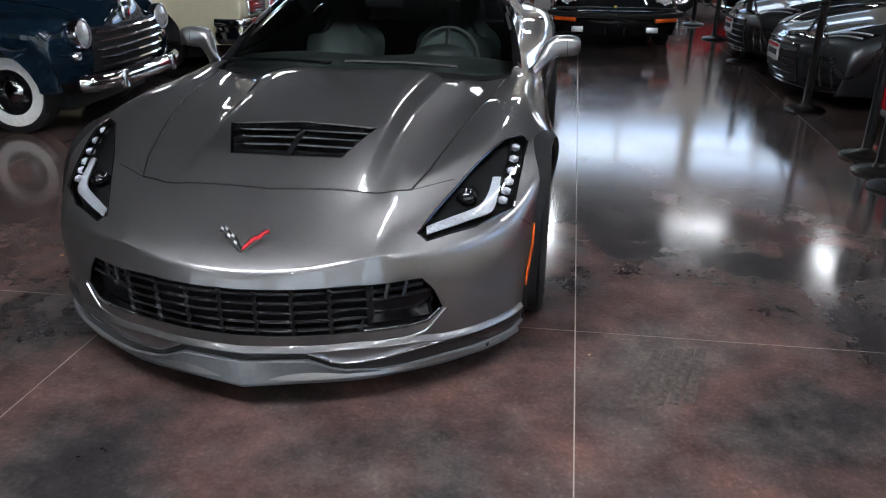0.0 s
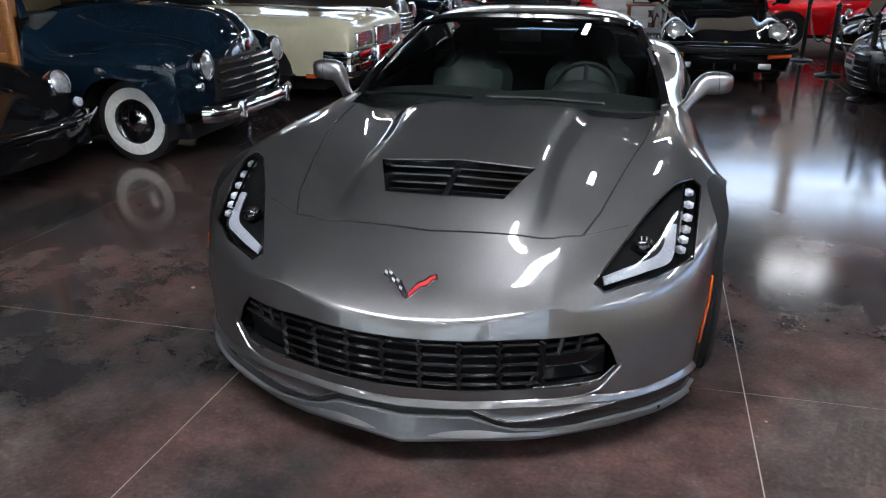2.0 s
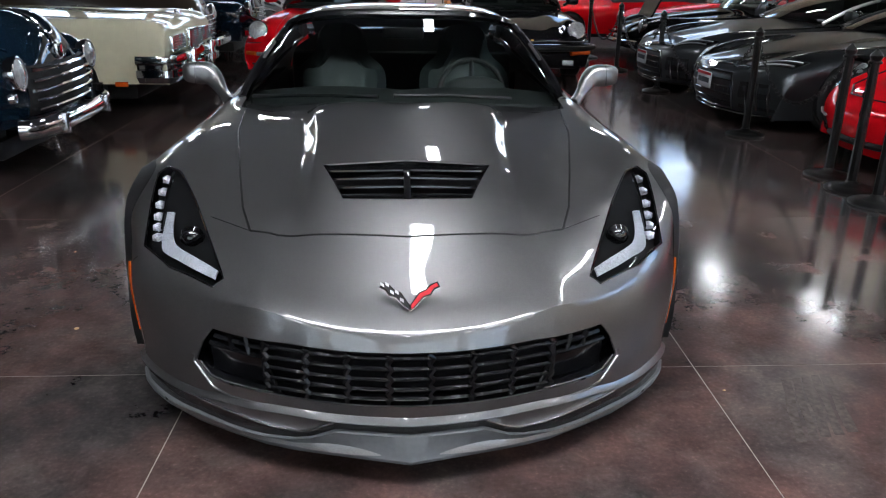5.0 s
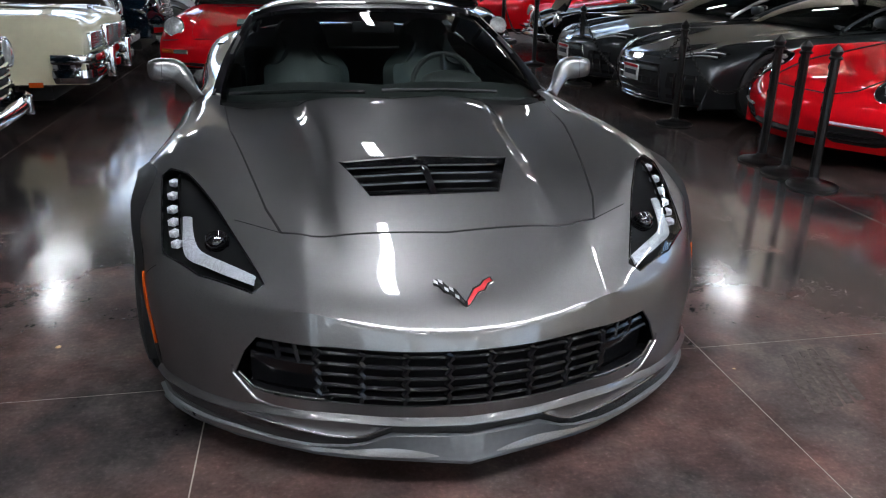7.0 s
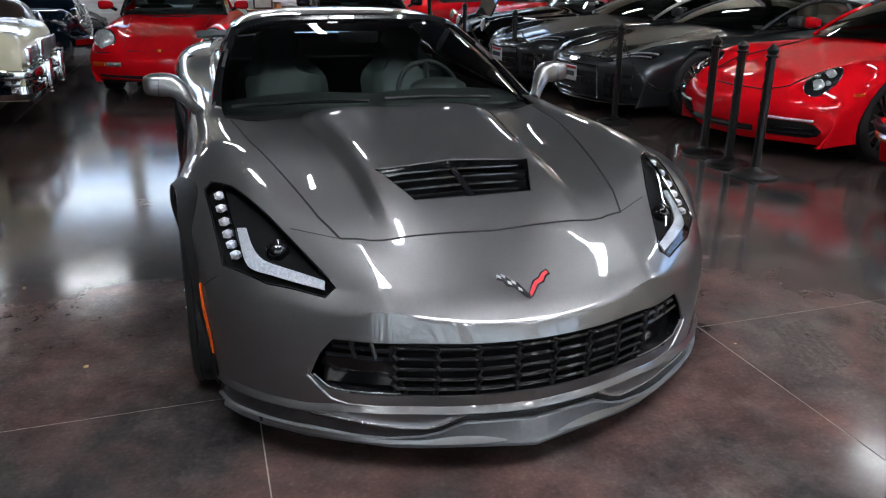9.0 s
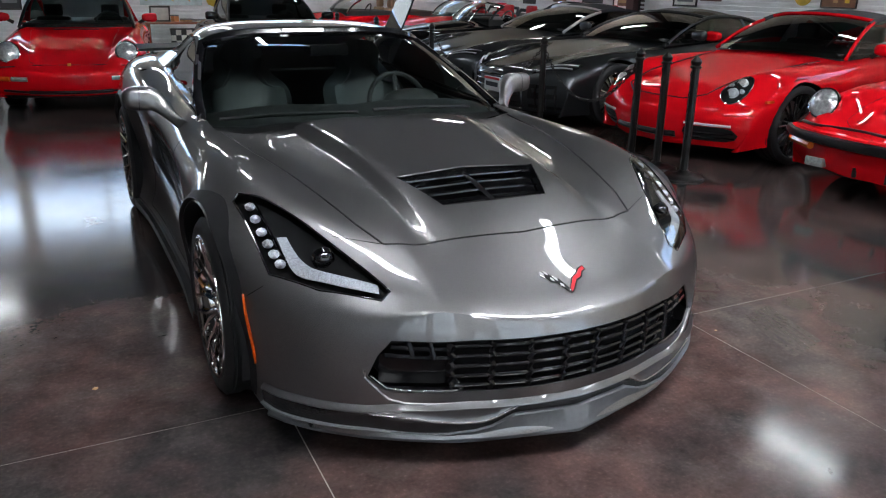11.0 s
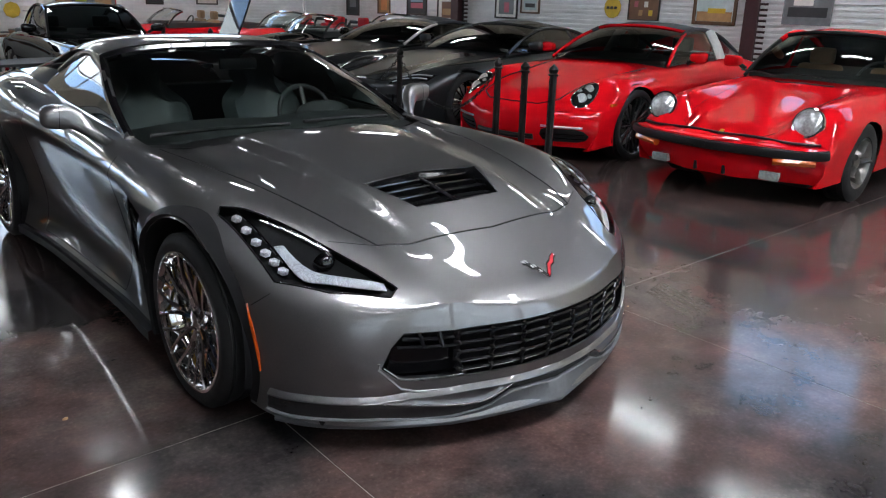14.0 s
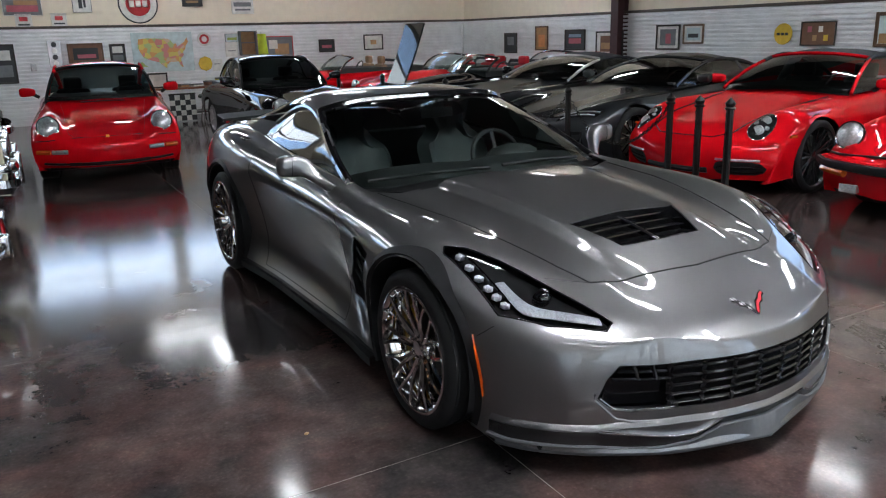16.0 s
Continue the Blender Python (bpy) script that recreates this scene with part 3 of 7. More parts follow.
    if style == "hubcap":
        ww = lathe([(rim + 0.010, h * 0.955 + 0.002), (rim + 0.016, h * 0.97 + 0.003), ((rim + r) / 2, h + 0.003), (r - 0.058, h * 0.99 + 0.003), (r - 0.054, h * 0.95)], 56)
        part("whitewall", moved(ww, Matrix.Translation((-h, 0, 0))), M["white_rubber"], wh, "clean white sidewall band")
    else:
        part("brake_disc", moved(lathe([(0.06, 0), (0.06, 0.01), (rim * 0.74, 0.01), (rim * 0.74, -0.02), (0.06, -0.02)], 40), Matrix.Translation((-h - 0.02, 0, 0))), M["iron"], wh)
    return wh


def arch_shell(y, z, r, x0, x1):
    """Dark inner lining of a wheel arch."""
    return moved(lathe([(r + 0.012, x1), (r + 0.012, x0), (0.05, x0)], 24, arc=(-20, 200)), Matrix.Translation((0, y, z)))


# ---- the grey coupe ----
coupe = thing("sports_coupe", pose(0, 0, 0), "graphite grey metallic sports coupe with black mesh grille and vented bonnet", "car")

RINGS = [
    [(0, -.952, .118), (.28, -.915, .118), (.45, -.855, .118), (.58, -.785, .12), (.72, -.685, .12), (.84, -.565, .12), (.915, -.45, .12), (.94, -.33, .12)],
    [(0, -.935, .165), (.28, -.895, .165), (.45, -.84, .165), (.58, -.775, .17), (.72, -.68, .18), (.84, -.565, .19), (.92, -.45, .20), (.945, -.33, .20)],
    [(0, -.945, .235), (.28, -.905, .24), (.45, -.85, .245), (.58, -.785, .26), (.72, -.69, .28), (.84, -.575, .29), (.928, -.45, .30), (.952, -.33, .30)],
    [(0, -.957, .34), (.28, -.915, .34), (.45, -.855, .345), (.60, -.77, .35), (.74, -.675, .37), (.855, -.565, .39), (.94, -.44, .40), (.965, -.32, .40)],
    [(0, -.957, .437), (.28, -.915, .435), (.45, -.855, .437), (.60, -.765, .442), (.745, -.66, .457), (.865, -.54, .472), (.95, -.41, .48), (.975, -.29, .48)],
    [(0, -.932, .504), (.28, -.892, .520), (.44, -.835, .544), (.595, -.745, .525), (.74, -.625, .54), (.862, -.50, .55), (.95, -.375, .56), (.98, -.27, .56)],
    [(0, -.865, .546), (.28, -.825, .561), (.44, -.765, .580), (.58, -.68, .585), (.73, -.55, .605), (.857, -.42, .617), (.945, -.32, .62), (.984, -.22, .61)],
    [(0, -.74, .603), (.28, -.70, .614), (.44, -.65, .628), (.57, -.585, .635), (.72, -.45, .66), (.85, -.33, .675), (.945, -.25, .67), (.988, -.18, .655)],
    [(0, -.59, .66), (.29, -.555, .667), (.44, -.53, .671), (.56, -.47, .68), (.71, -.34, .715), (.845, -.24, .725), (.945, -.17, .71), (.992, -.13, .68)],
    [(0, -.37, .742), (.29, -.36, .738), (.44, -.34, .717), (.56, -.30, .722), (.71, -.20, .757), (.845, -.12, .765), (.945, -.06, .74), (.994, -.04, .70)],
    [(0, -.12, .80), (.30, -.12, .792), (.46, -.11, .755), (.57, -.08, .757), (.72, .0, .79), (.845, .05, .798), (.945, .07, .76), (.994, .08, .705)],
    [(0, .25, .85), (.32, .25, .838), (.48, .25, .79), (.59, .26, .788), (.73, .30, .815), (.845, .32, .82), (.935, .33, .77), (.985, .35, .68)],
    [(0, .66, .875), (.35, .70, .862), (.52, .74, .825), (.63, .76, .815), (.76, .80, .83), (.84, .74, .828), (.915, .70, .785), (.955, .70, .72)],
]
# belt, crest, shoulder, side, lower side, sill: from the door to the tail
AFT = [
    (.95, [(.765, .845), (.84, .835), (.905, .800), (.945, .738), (.872, .34), (.945, .15)]),
    (1.6, [(.755, .870), (.83, .862), (.890, .828), (.932, .755), (.862, .34), (.95, .15)]),
    (2.1, [(.750, .905), (.83, .900), (.915, .865), (.955, .77), (.900, .36), (.965, .15)]),
    (2.7, [(.730, .960), (.83, .955), (.945, .89), (1.00, .70), (1.005, .45), (.98, .17)]),
    (3.15, [(.700, .970), (.80, .958), (.915, .875), (.972, .69), (.96, .45), (.92, .20)]),
    (3.48, [(.660, .945), (.75, .925), (.84, .83), (.89, .66), (.87, .45), (.82, .25)]),
]
REAR_Y = 2.72
# sharp edge of the raised bonnet centre: (x, y, z) on the ridge and at its foot
EDGE = {8: ((.31, -.555, .667), (.37, -.545, .663)), 9: ((.325, -.36, .738), (.378, -.352, .719)), 10: ((.33, -.12, .795), (.385, -.115, .764)),
        11: ((.35, .25, .842), (.407, .25, .802)), 12: ((.38, .70, .862), (.437, .72, .832))}
cage = []
for k, ring in enumerate(RINGS):
    # bumper corners tucked in under the proud arch flares
    ring = [(x - tuck * max(0.0, min(1.0, (.66 - z) / .10)), y, z) for (x, y, z), tuck in zip(ring, (0, 0, 0, 0, 0, .010, .024, .036))]
    if k in EDGE:
        ring[1] = EDGE[k][0]
        ring.insert(2, EDGE[k][1])
    else:
        ring.insert(2, tuple((p + q) / 2 for p, q in zip(ring[1], ring[2])))
    x7, y7, z7 = ring[8]
    if k < 11:
        ring = ring + [(x7, y7 + 0.10, min(z7 - 0.06, 0.38)), (.94, y7 + 0.13, min(z7 - 0.07, 0.15))]
    elif k == 11:
        ring = ring + [(.975, .40, .42), (.95, .43, .15)]
    else:
        ring = ring + [(.890, .70, .34), (.945, .70, .15)]
    cage.append(ring)
for y, pts in AFT:
    x4, z4 = pts[0]
    cage.append([(x4 * f, y, z4 - 0.02) for f in (0.0, 0.4, 0.5, 0.65, 0.85)] + [(x, y, z) for x, z in pts])
cage = np.array(cage)
SU, SV = 7, 6


def creased(P, sub, breaks):
    """Smooth curves as in natural(), broken into sharp folds at the given points."""
    cuts = [0] + list(breaks) + [len(P) - 1]
    runs = [natural(P[a:c + 1], sub) for a, c in zip(cuts, cuts[1:])]
    return np.concatenate([r[:-1] for r in runs[:-1]] + [runs[-1]])


# folds: across the nose over the grille, up beside the lamps, along the bonnet ridge and the flank
fade = np.array([1, 1, 1, 1, .8, .3] + [0] * (cage.shape[1] - 6))[None, :, None]
across = fade * creased(cage, SU, [5]) + (1 - fade) * natural(cage, SU)
turned = across.transpose(1, 0, 2)
ring_no = np.arange(len(across)) / SU
on_nose = (np.clip((ring_no - 5.0) / .5, 0, 1) * np.clip(8.6 - ring_no, 0, 1))[:, None, None]
on_bonnet = (np.clip((ring_no - 7.6) / 1.2, 0, 1) * np.clip(12.6 - ring_no, 0, 1))[:, None, None] * (1 - on_nose)
plain = natural(turned, SV).transpose(1, 0, 2)
on_flank = (np.clip((ring_no - 11.4) / .6, 0, 1) * np.clip((16.2 - ring_no) / 1.2, 0, 1))[:, None, None]
dense = plain + on_flank * (creased(turned, SV, [8]).transpose(1, 0, 2) - plain) + on_nose * (creased(turned, SV, [3]).transpose(1, 0, 2) - plain) + on_bonnet * (creased(turned, SV, [1, 2]).transpose(1, 0, 2) - plain)
even = relax(dense, 1)
soft = np.ones(dense.shape[:2])[:, :, None]
soft[4 * SU:8 * SU, :4 * SV] = 0.25
soft[8 * SU:13 * SU, :3 * SV] = 0.25
soft[12 * SU:16 * SU, 7 * SV + 3:8 * SV + 3] = 0.25
dense = dense + soft * (even - dense)
dense[:, 0, 0] = 0.0
half = grid(dense, keep=lambda i, j: not (i >= 12 * SU and j < 5 * SV) and not (i < 10 * SU and j >= 8 * SV), flip=True)
half.normal_update()
if sum(f.normal.z for f in half.faces) < 0:
    bmesh.ops.reverse_faces(half, faces=half.faces[:])
skin = BVHTree.FromBMesh(half)


def on_top(x, y, lift=0.0):
    p, n, _, _ = skin.ray_cast(Vector((abs(x), y, 3)), Vector((0, 0, -1)))
    if p is None:
        p, n, _, _ = skin.find_nearest(Vector((abs(x), y, 0.7)))
    q = p + n * lift
    return Vector((q.x if x >= 0 else -q.x, q.y, q.z))


def on_front(x, z, lift=0.0):
    p, n, _, _ = skin.ray_cast(Vector((abs(x), -3, z)), Vector((0, 1, 0)))
    if p is None:
        p, n, _, _ = skin.find_nearest(Vector((abs(x), -0.9, z)))
    if n.y > 0:
        n = -n
    q = p + n * lift
    return Vector((q.x if x >= 0 else -q.x, q.y, q.z))


def on_side(y, z, lift=0.0):
    p, n, _, _ = skin.ray_cast(Vector((3, y, z)), Vector((-1, 0, 0)))
    if p is None:
        p, n, _, _ = skin.find_nearest(Vector((0.98, y, z)))
    return p + n * lift


def along(pts, step=0.02):
    out = []
    for a, b in zip(pts, pts[1:]):
        n = max(1, int(math.dist(a, b) / step))
        out += [tuple(a[i] + (b[i] - a[i]) * k / n for i in range(len(a))) for k in range(n)]
    return out + [pts[-1]]


ARCH_F, ARCH_R = 0.385, 0.40
for cy, cz, r in ((0.0, 0.335, ARCH_F), (REAR_Y, 0.345, ARCH_R)):
    circle = [(cy + r * math.cos(a), cz + r * math.sin(a)) for a in [2 * math.pi * k / 40 for k in range(40)]]
    bmesh.ops.delete(half, geom=carve(half, circle, 1, 2, (0, 1), 0.05), context="FACES")

# openings and panels of the front
GRILLE = [(-0.2, .282), (.56, .282), (.603, .289), (.646, .330), (.617, .402), (.58, .452), (.36, .456), (-0.2, .452)]
grille_hole = lift_out(half, carve(half, GRILLE, 0, 2, (1, -1), 0.15))
LAMP = [(.552, -.704), (.585, -.714), (.740, -.590), (.858, -.447), (.888, -.12), (.862, -.085), (.80, -.15), (.70, -.355)]
lens = lift_out(half, carve(half, LAMP, 0, 1, (2, 1), 0.1))
VENT = [(-0.1, -.40), (.215, -.385), (.30, -.15), (-0.1, -.11)]
vent_hole = lift_out(half, carve(half, VENT, 0, 1, (2, 1), 0.4))
HOOD = [(-0.1, -.577), (.20, -.566), (.41, -.550), (.50, -.521), (.545, -.386), (.60, -.12), (.645, .114), (.690, .352), (.735, .76), (-0.1, .76)]
hood = lift_out(half, carve(half, HOOD, 0, 1, (2, 1), 0.4))
DOOR = [(.82, .19), (2.02, .19), (2.10, .50), (2.16, .78), (2.16, 1.0), (.82, 1.0)]
door = lift_out(half, carve(half, DOOR, 1, 2, (0, 1), 0.25))
GILL = [(.36, .655), (.55, .69), (.80, .42), (.76, .34), (.56, .355)]
gill_hole = lift_out(half, carve(half, GILL, 1, 2, (0, 1), 0.3))

body_ob = part("body", both(solid(half, 0.006)), M["grey_paint"], coupe)
for e in body_ob.data.edges:
    p, q = (body_ob.data.vertices[i].co for i in e.vertices)
    if abs(p.x) + abs(q.x) < 1e-3 and p.y < -.80:
        e.use_edge_sharp = True
hood_ob = part("bonnet", both(solid(hood, 0.005)), M["grey_paint"], coupe, "grey bonnet with a raised centre")
for s, b in ((1, door), (-1, mirrored(door))):
    part("door", solid(b, 0.006), M["grey_paint"], coupe, "closed grey door")


def seam(pts, r, parent, place, bm=None):
    return tube([place(*p) for p in along(pts, 0.015)], r, 6, bm)


gap = seam([(0, -.577), (.20, -.566), (.41, -.550), (.50, -.521)], 0.0052, None, lambda x, y: on_top(x, y, -0.0022))
gap = merge(gap, seam([(.50, -.521), (.545, -.386), (.60, -.12), (.645, .114), (.690, .352), (.735, .76)], 0.0052, None, lambda x, y: on_top(x, y, -0.0022)))
gap = merge(gap, seam([(.50, -.521), (.56, -.482), (.64, -.432)], 0.0020, None, lambda x, y: on_top(x, y, -0.0008)))
gap = merge(gap, seam([(-.405, .515), (-.43, .535), (-.455, .56)], 0.0018, None, lambda y, z: on_side(y, z, -0.0008)))
part("panel_gap", both(gap), M["black_plastic"], coupe, "dark shut line")
gap = seam([(.82, .80), (.82, .19), (2.02, .19), (2.10, .50), (2.16, .78), (2.15, .9)], 0.003, None, lambda y, z: on_side(y, z, -0.0012))
for s, b in ((1, gap.copy()), (-1, mirrored(gap))):
    part("panel_gap", b, M["black_plastic"], coupe)

# grille: dark throat, mesh and frame
throat = both(sunk(grille_hole, 0.085))
part("grille_backing", throat, M["black_plastic"], coupe)
rim_pts = [on_front(x, z) for x, z in along([(0, .452), (.36, .455), (.58, .452), (.617, .402), (.646, .330), (.603, .289), (.56, .282), (0, .282)], 0.02)]
b = bmesh.new()
prev = None
for p in rim_pts:
    q = p + Vector((0, 0.10, 0))
    cur = (b.verts.new(p), b.verts.new(q))
    if prev:
        b.faces.new((prev[0], cur[0], cur[1], prev[1]))
    prev = cur
part("grille_surround", both(b), M["black_gloss"], coupe)
mesh_bm = bmesh.new()
z_of = lambda x, f: .284 + f * (.450 - .284)
for k in range(-3, 4):
    x = k * .120
    for r in range(5):
        f = (r + .5) / 5
        top = [(x + d, f + (.006 if abs(d) < .05 else -.014)) for d in (-.056, -.046, -.02, .02, .046, .056)]
        for drop, lift, size in ((0.0, -0.012, 0.0070), (-.045, -0.020, 0.0050)):
            mesh_bm = tube([on_front(px, z_of(px, pf + drop), lift) for px, pf in top], [size * .5] + [size] * 4 + [size * .5], 6, mesh_bm)
for k in range(-4, 4):
    x = (k + .5) * .120
    zig = [(x + (.007 if q % 2 else -.005), q / 10) for q in range(11)]
    mesh_bm = tube([on_front(px, z_of(px, pf), -0.012) for px, pf in zig], 0.0095, 5, mesh_bm)
part("grille_mesh", mesh_bm, M["grille_black"], coupe, "black slatted grille mesh")
for s in (1, -1):
    b = tube([on_front(s * x, .398, -0.012) for x in np.linspace(.425, .600, 14)], 0.0085, 6, None, 0.8)
    for x in (.47, .525):
        b = tube([on_front(s * x, .398, -0.012), on_front(s * (x + .012), .450, -0.014)], 0.009, 6, b)
    b = tube([on_front(s * x, .425, -0.018) for x in np.linspace(.42, .585, 12)], 0.011, 6, b, 0.8)
    part("side_duct", b, M["grille_black"], coupe)
    pts_d = np.array([[on_front(s * x, z, -0.050 + .022 * f) for x in np.linspace(.405 + .030 * f, .628 - .012 * f, 10)] for f, z in ((0, .288), (.5, .34), (1, .395))])
    part("duct_panel", solid(grid(pts_d, flip=s < 0), 0.004), M["grille_black"], coupe, "gloss black panel in the duct")
    b = tube([on_front(s * .385, .286, -.02), on_front(s * .425, .34, -.015), on_front(s * .425, .448, -.014)], 0.011, 6, None)
    part("duct_divider", b, M["grille_black"], coupe)
    # thin rod in the lit copy of the body paint
    b = tube([on_front(s * x, z, -.006) for x, z in along([(.40, .287), (.555, .287), (.598, .293), (.638, .330)], 0.02)], 0.0030, 6)
    part("duct_edge", b, M["lit_edge_paint"], coupe, "lower edge of the duct in the lighter highlight paint")
b = tube([on_front(x, z, 0.001) for x, z in along([(.22, .238), (.40, .240), (.545, .243), (.592, .256), (.653, .326), (.652, .350)], 0.02)], 0.0045, 8, None)
for s, q in ((1, b.copy()), (-1, mirrored(b))):
    part("grille_trim", q, M["grey_paint"], coupe, "bright edge under the grille")
# folded lip, the two notches under it, the recess coloured dark as shade, and the splitter
LIP = [(0, .225), (.12, .228), (.22, .229), (.41, .230), (.56, .226), (.65, .212), (.77, .208), (.85, .209), (.92, .210)]
NOTCH = [(.216, .228), (.288, .186), (.32, .176), (.39, .177), (.515, .198), (.64, .211)]
CUT = [(0, .181), (.12, .190), (.215, .191), (.289, .155), (.341, .143), (.43, .138), (.536, .141), (.65, .150), (.77, .147), (.86, .145), (.92, .152)]
lip_at = lambda x: float(np.interp(x, [p[0] for p in LIP], [p[1] for p in LIP]))
notch_at = lambda x: float(np.interp(x, [p[0] for p in NOTCH], [p[1] for p in NOTCH])) if NOTCH[0][0] < x < NOTCH[-1][0] else lip_at(x)
cut_at = lambda x: float(np.interp(x, [p[0] for p in CUT], [p[1] for p in CUT]))
stations = sorted(set(list(np.linspace(0, .895, 46)) + [p[0] for p in NOTCH + CUT if p[0] < .89]))
roll = np.array([[on_front(x, lip_at(x) + dz, lift) for x in stations] for dz, lift in ((.018, .0015), (.008, .012), (.001, .017), (-.004, .014))])
roll[:, 0, 0] = 0
part("lower_ridge", both(grid(roll)), M["grey_paint"], coupe)
xs = np.linspace(.218, .638, 34)
facet = np.array([[on_front(x, lip_at(x) - .003, .010) for x in xs], [on_front(x, .5 * (lip_at(x) + notch_at(x)), .009) for x in xs], [on_front(x, notch_at(x) + .004, .015) for x in xs], [on_front(x, notch_at(x), .017) for x in xs], [on_front(x, notch_at(x) - .006, .012) for x in xs]])
for s, q in ((1, grid(facet)), (-1, mirrored(grid(facet)))):
    part("notch", q, M["grey_paint"], coupe, "folded grey notch in the lower lip")
# highlight along the notch fold, drawn as a lighter rod
fold = tube([on_front(x, notch_at(x), .018) for x in xs], .0036, 6)
for q in (fold.copy(), mirrored(fold)):
    part("notch_edge", q, M["lit_edge_paint"], coupe)
# shade below the lip comes from the darkened paint here
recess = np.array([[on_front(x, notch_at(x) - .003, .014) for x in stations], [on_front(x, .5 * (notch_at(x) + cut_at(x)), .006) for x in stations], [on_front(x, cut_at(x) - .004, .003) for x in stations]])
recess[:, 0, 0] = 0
part("lower_recess", both(grid(recess)), M["recess_shade"], coupe, "recess under the front lip, its shade put into the colour")
shelf = []
edge_y = np.array([(0, -.974, .106), (.12, -.944, .106), (.222, -.918, .106), (.342, -.886, .106), (.43, -.854, .107), (.54, -.793, .108), (.656, -.722, .109), (.782, -.619, .111), (.85, -.545, .114), (.92, -.44, .120), (.945, -.36, .125)])
for x in [q for q in stations if q <= .92]:
    y, z = np.interp(x, edge_y[:, 0], edge_y[:, 1]), np.interp(x, edge_y[:, 0], edge_y[:, 2])
    n = Vector((x * 0.9, y + 0.05, 0)).normalized()
    p = Vector((x, y, z))
    shelf.append([p - n * 0.16 + Vector((0, 0, -0.018)), p - n * 0.01 + Vector((0, 0, -0.013)), p + Vector((0, 0, -0.006)), p + n * 0.002 + Vector((0, 0, .004)), p - n * 0.004 + Vector((0, 0, 0.014)), on_front(x, cut_at(x) - .004, .016), on_front(x, cut_at(x), .012), on_front(x, cut_at(x) + .001, .002)])
shelf = np.array(shelf)
shelf[0, :, 0] = 0
part("splitter", both(grid(shelf)), M["satin_grey"], coupe, "matt grey front splitter")

# bonnet vent
part("vent_well", both(sunk(vent_hole.copy(), 0.06)), M["black_plastic"], coupe)
b = bmesh.new()
ring_v = [on_top(x, y) for x, y in along([(0, -.40), (.215, -.385), (.30, -.15), (0, -.11)], 0.02)]
prev = None
for p in ring_v:
    cur = (b.verts.new(p), b.verts.new(p - Vector((0, 0, 0.07))))
    if prev:
        b.faces.new((prev[0], cur[0], cur[1], prev[1]))
    prev = cur
part("vent_surround", both(b), M["black_gloss"], coupe)
vent_hole.free()
for s in (1, -1):
    for k in range(4):
        y = -.345 + k * 0.062
        w = .225 + k * 0.018
        a = [on_top(s * x, y, -0.020) for x in np.linspace(.014, w, 8)]
        c = [on_top(s * x, y + 0.048, -0.040) for x in np.linspace(.014, w, 8)]
        bb = grid(np.array([a, c]), flip=s < 0)
        part("vent_slat", solid(bb, 0.006), M["black_gloss"], coupe)
part("vent_spine", box(-.012, -.39, .0, .012, -.12, .02, 0.004), M["black_gloss"], coupe).matrix_basis = Matrix.Translation((0, -.255, .765)) @ Matrix.Rotation(math.atan2(.058, .27), 4, "X") @ Matrix.Translation((0, .255, -.034))

# headlamps
for s in (1, -1):
    flipx = Matrix.Diagonal((s, 1, 1, 1))
    mir = (lambda q: q) if s > 0 else mirrored
    lens_b = mir(lens.copy())
    lamp_ob = part("headlamp", sunk(mir(lens.copy()), 0.034), M["black_plastic"], coupe, "black headlamp with white light strip")
    part("lens", lens_b, M["glass_clear"], lamp_ob)
    outer_e = natural(np.array([(.803, -.352), (.800, -.43), (.787, -.503), (.74, -.556), (.69, -.603), (.584, -.690)]), 4)
    inner_e = natural(np.array([(.776, -.366), (.767, -.44), (.742, -.508), (.71, -.545), (.675, -.578), (.578, -.666)]), 4)
    band = np.array([[on_top(*(o * (1 - f) + i * f), -0.010 - 0.004 * abs(f - .5)) for o, i in zip(outer_e, inner_e)] for f in (0, .12, .5, .88, 1)])
    g = solid(grid(band), 0.006)
    part("light_strip", g if s > 0 else mirrored(g), M["lens_white"], lamp_ob, "white light strip")
    for x, y in ((.846, -.172), (.846, -.240), (.842, -.300), (.836, -.351), (.829, -.395), (.821, -.437)):
        g = bmesh.new()
        bmesh.ops.create_icosphere(g, subdivisions=1, radius=0.0215)
        moved(g, Matrix.Translation(on_top(x, y, -0.012)) @ Matrix.Diagonal((.95, 1.15, 0.75, 1)))
        part("led", g if s > 0 else mirrored(g), M["lens_white"], lamp_ob, smooth=False)
    wall = [on_top(x, y, -0.004) for x, y in ((.828, -.145), (.822, -.25), (.812, -.36), (.806, -.42))]
    g = tube(natural(np.array(wall), 4), 0.005, 5)
    part("divider", g if s > 0 else mirrored(g), M["black_gloss"], lamp_ob)
    c = on_top(.695, -.500, -0.014)
    g = lathe([(0.0, 0.022), (0.016, 0.018), (0.027, 0.006), (0.030, 0.0), (0.036, 0.0), (0.038, -0.02)], 24, "y")
    moved(g, Matrix.Translation(c) @ Matrix.Rotation(radians(200), 4, "X"))
    part("projector", g if s > 0 else mirrored(g), M["black_gloss"], lamp_ob)
    edge = [on_top(x, y, -0.001) for x, y in along(LAMP + LAMP[:1], 0.03)][:-1]
    g = tube(edge, 0.0035, 6, None, closed=True)
    part("lens_seal", g if s > 0 else mirrored(g), M["black_gloss"], lamp_ob)
lens.free()

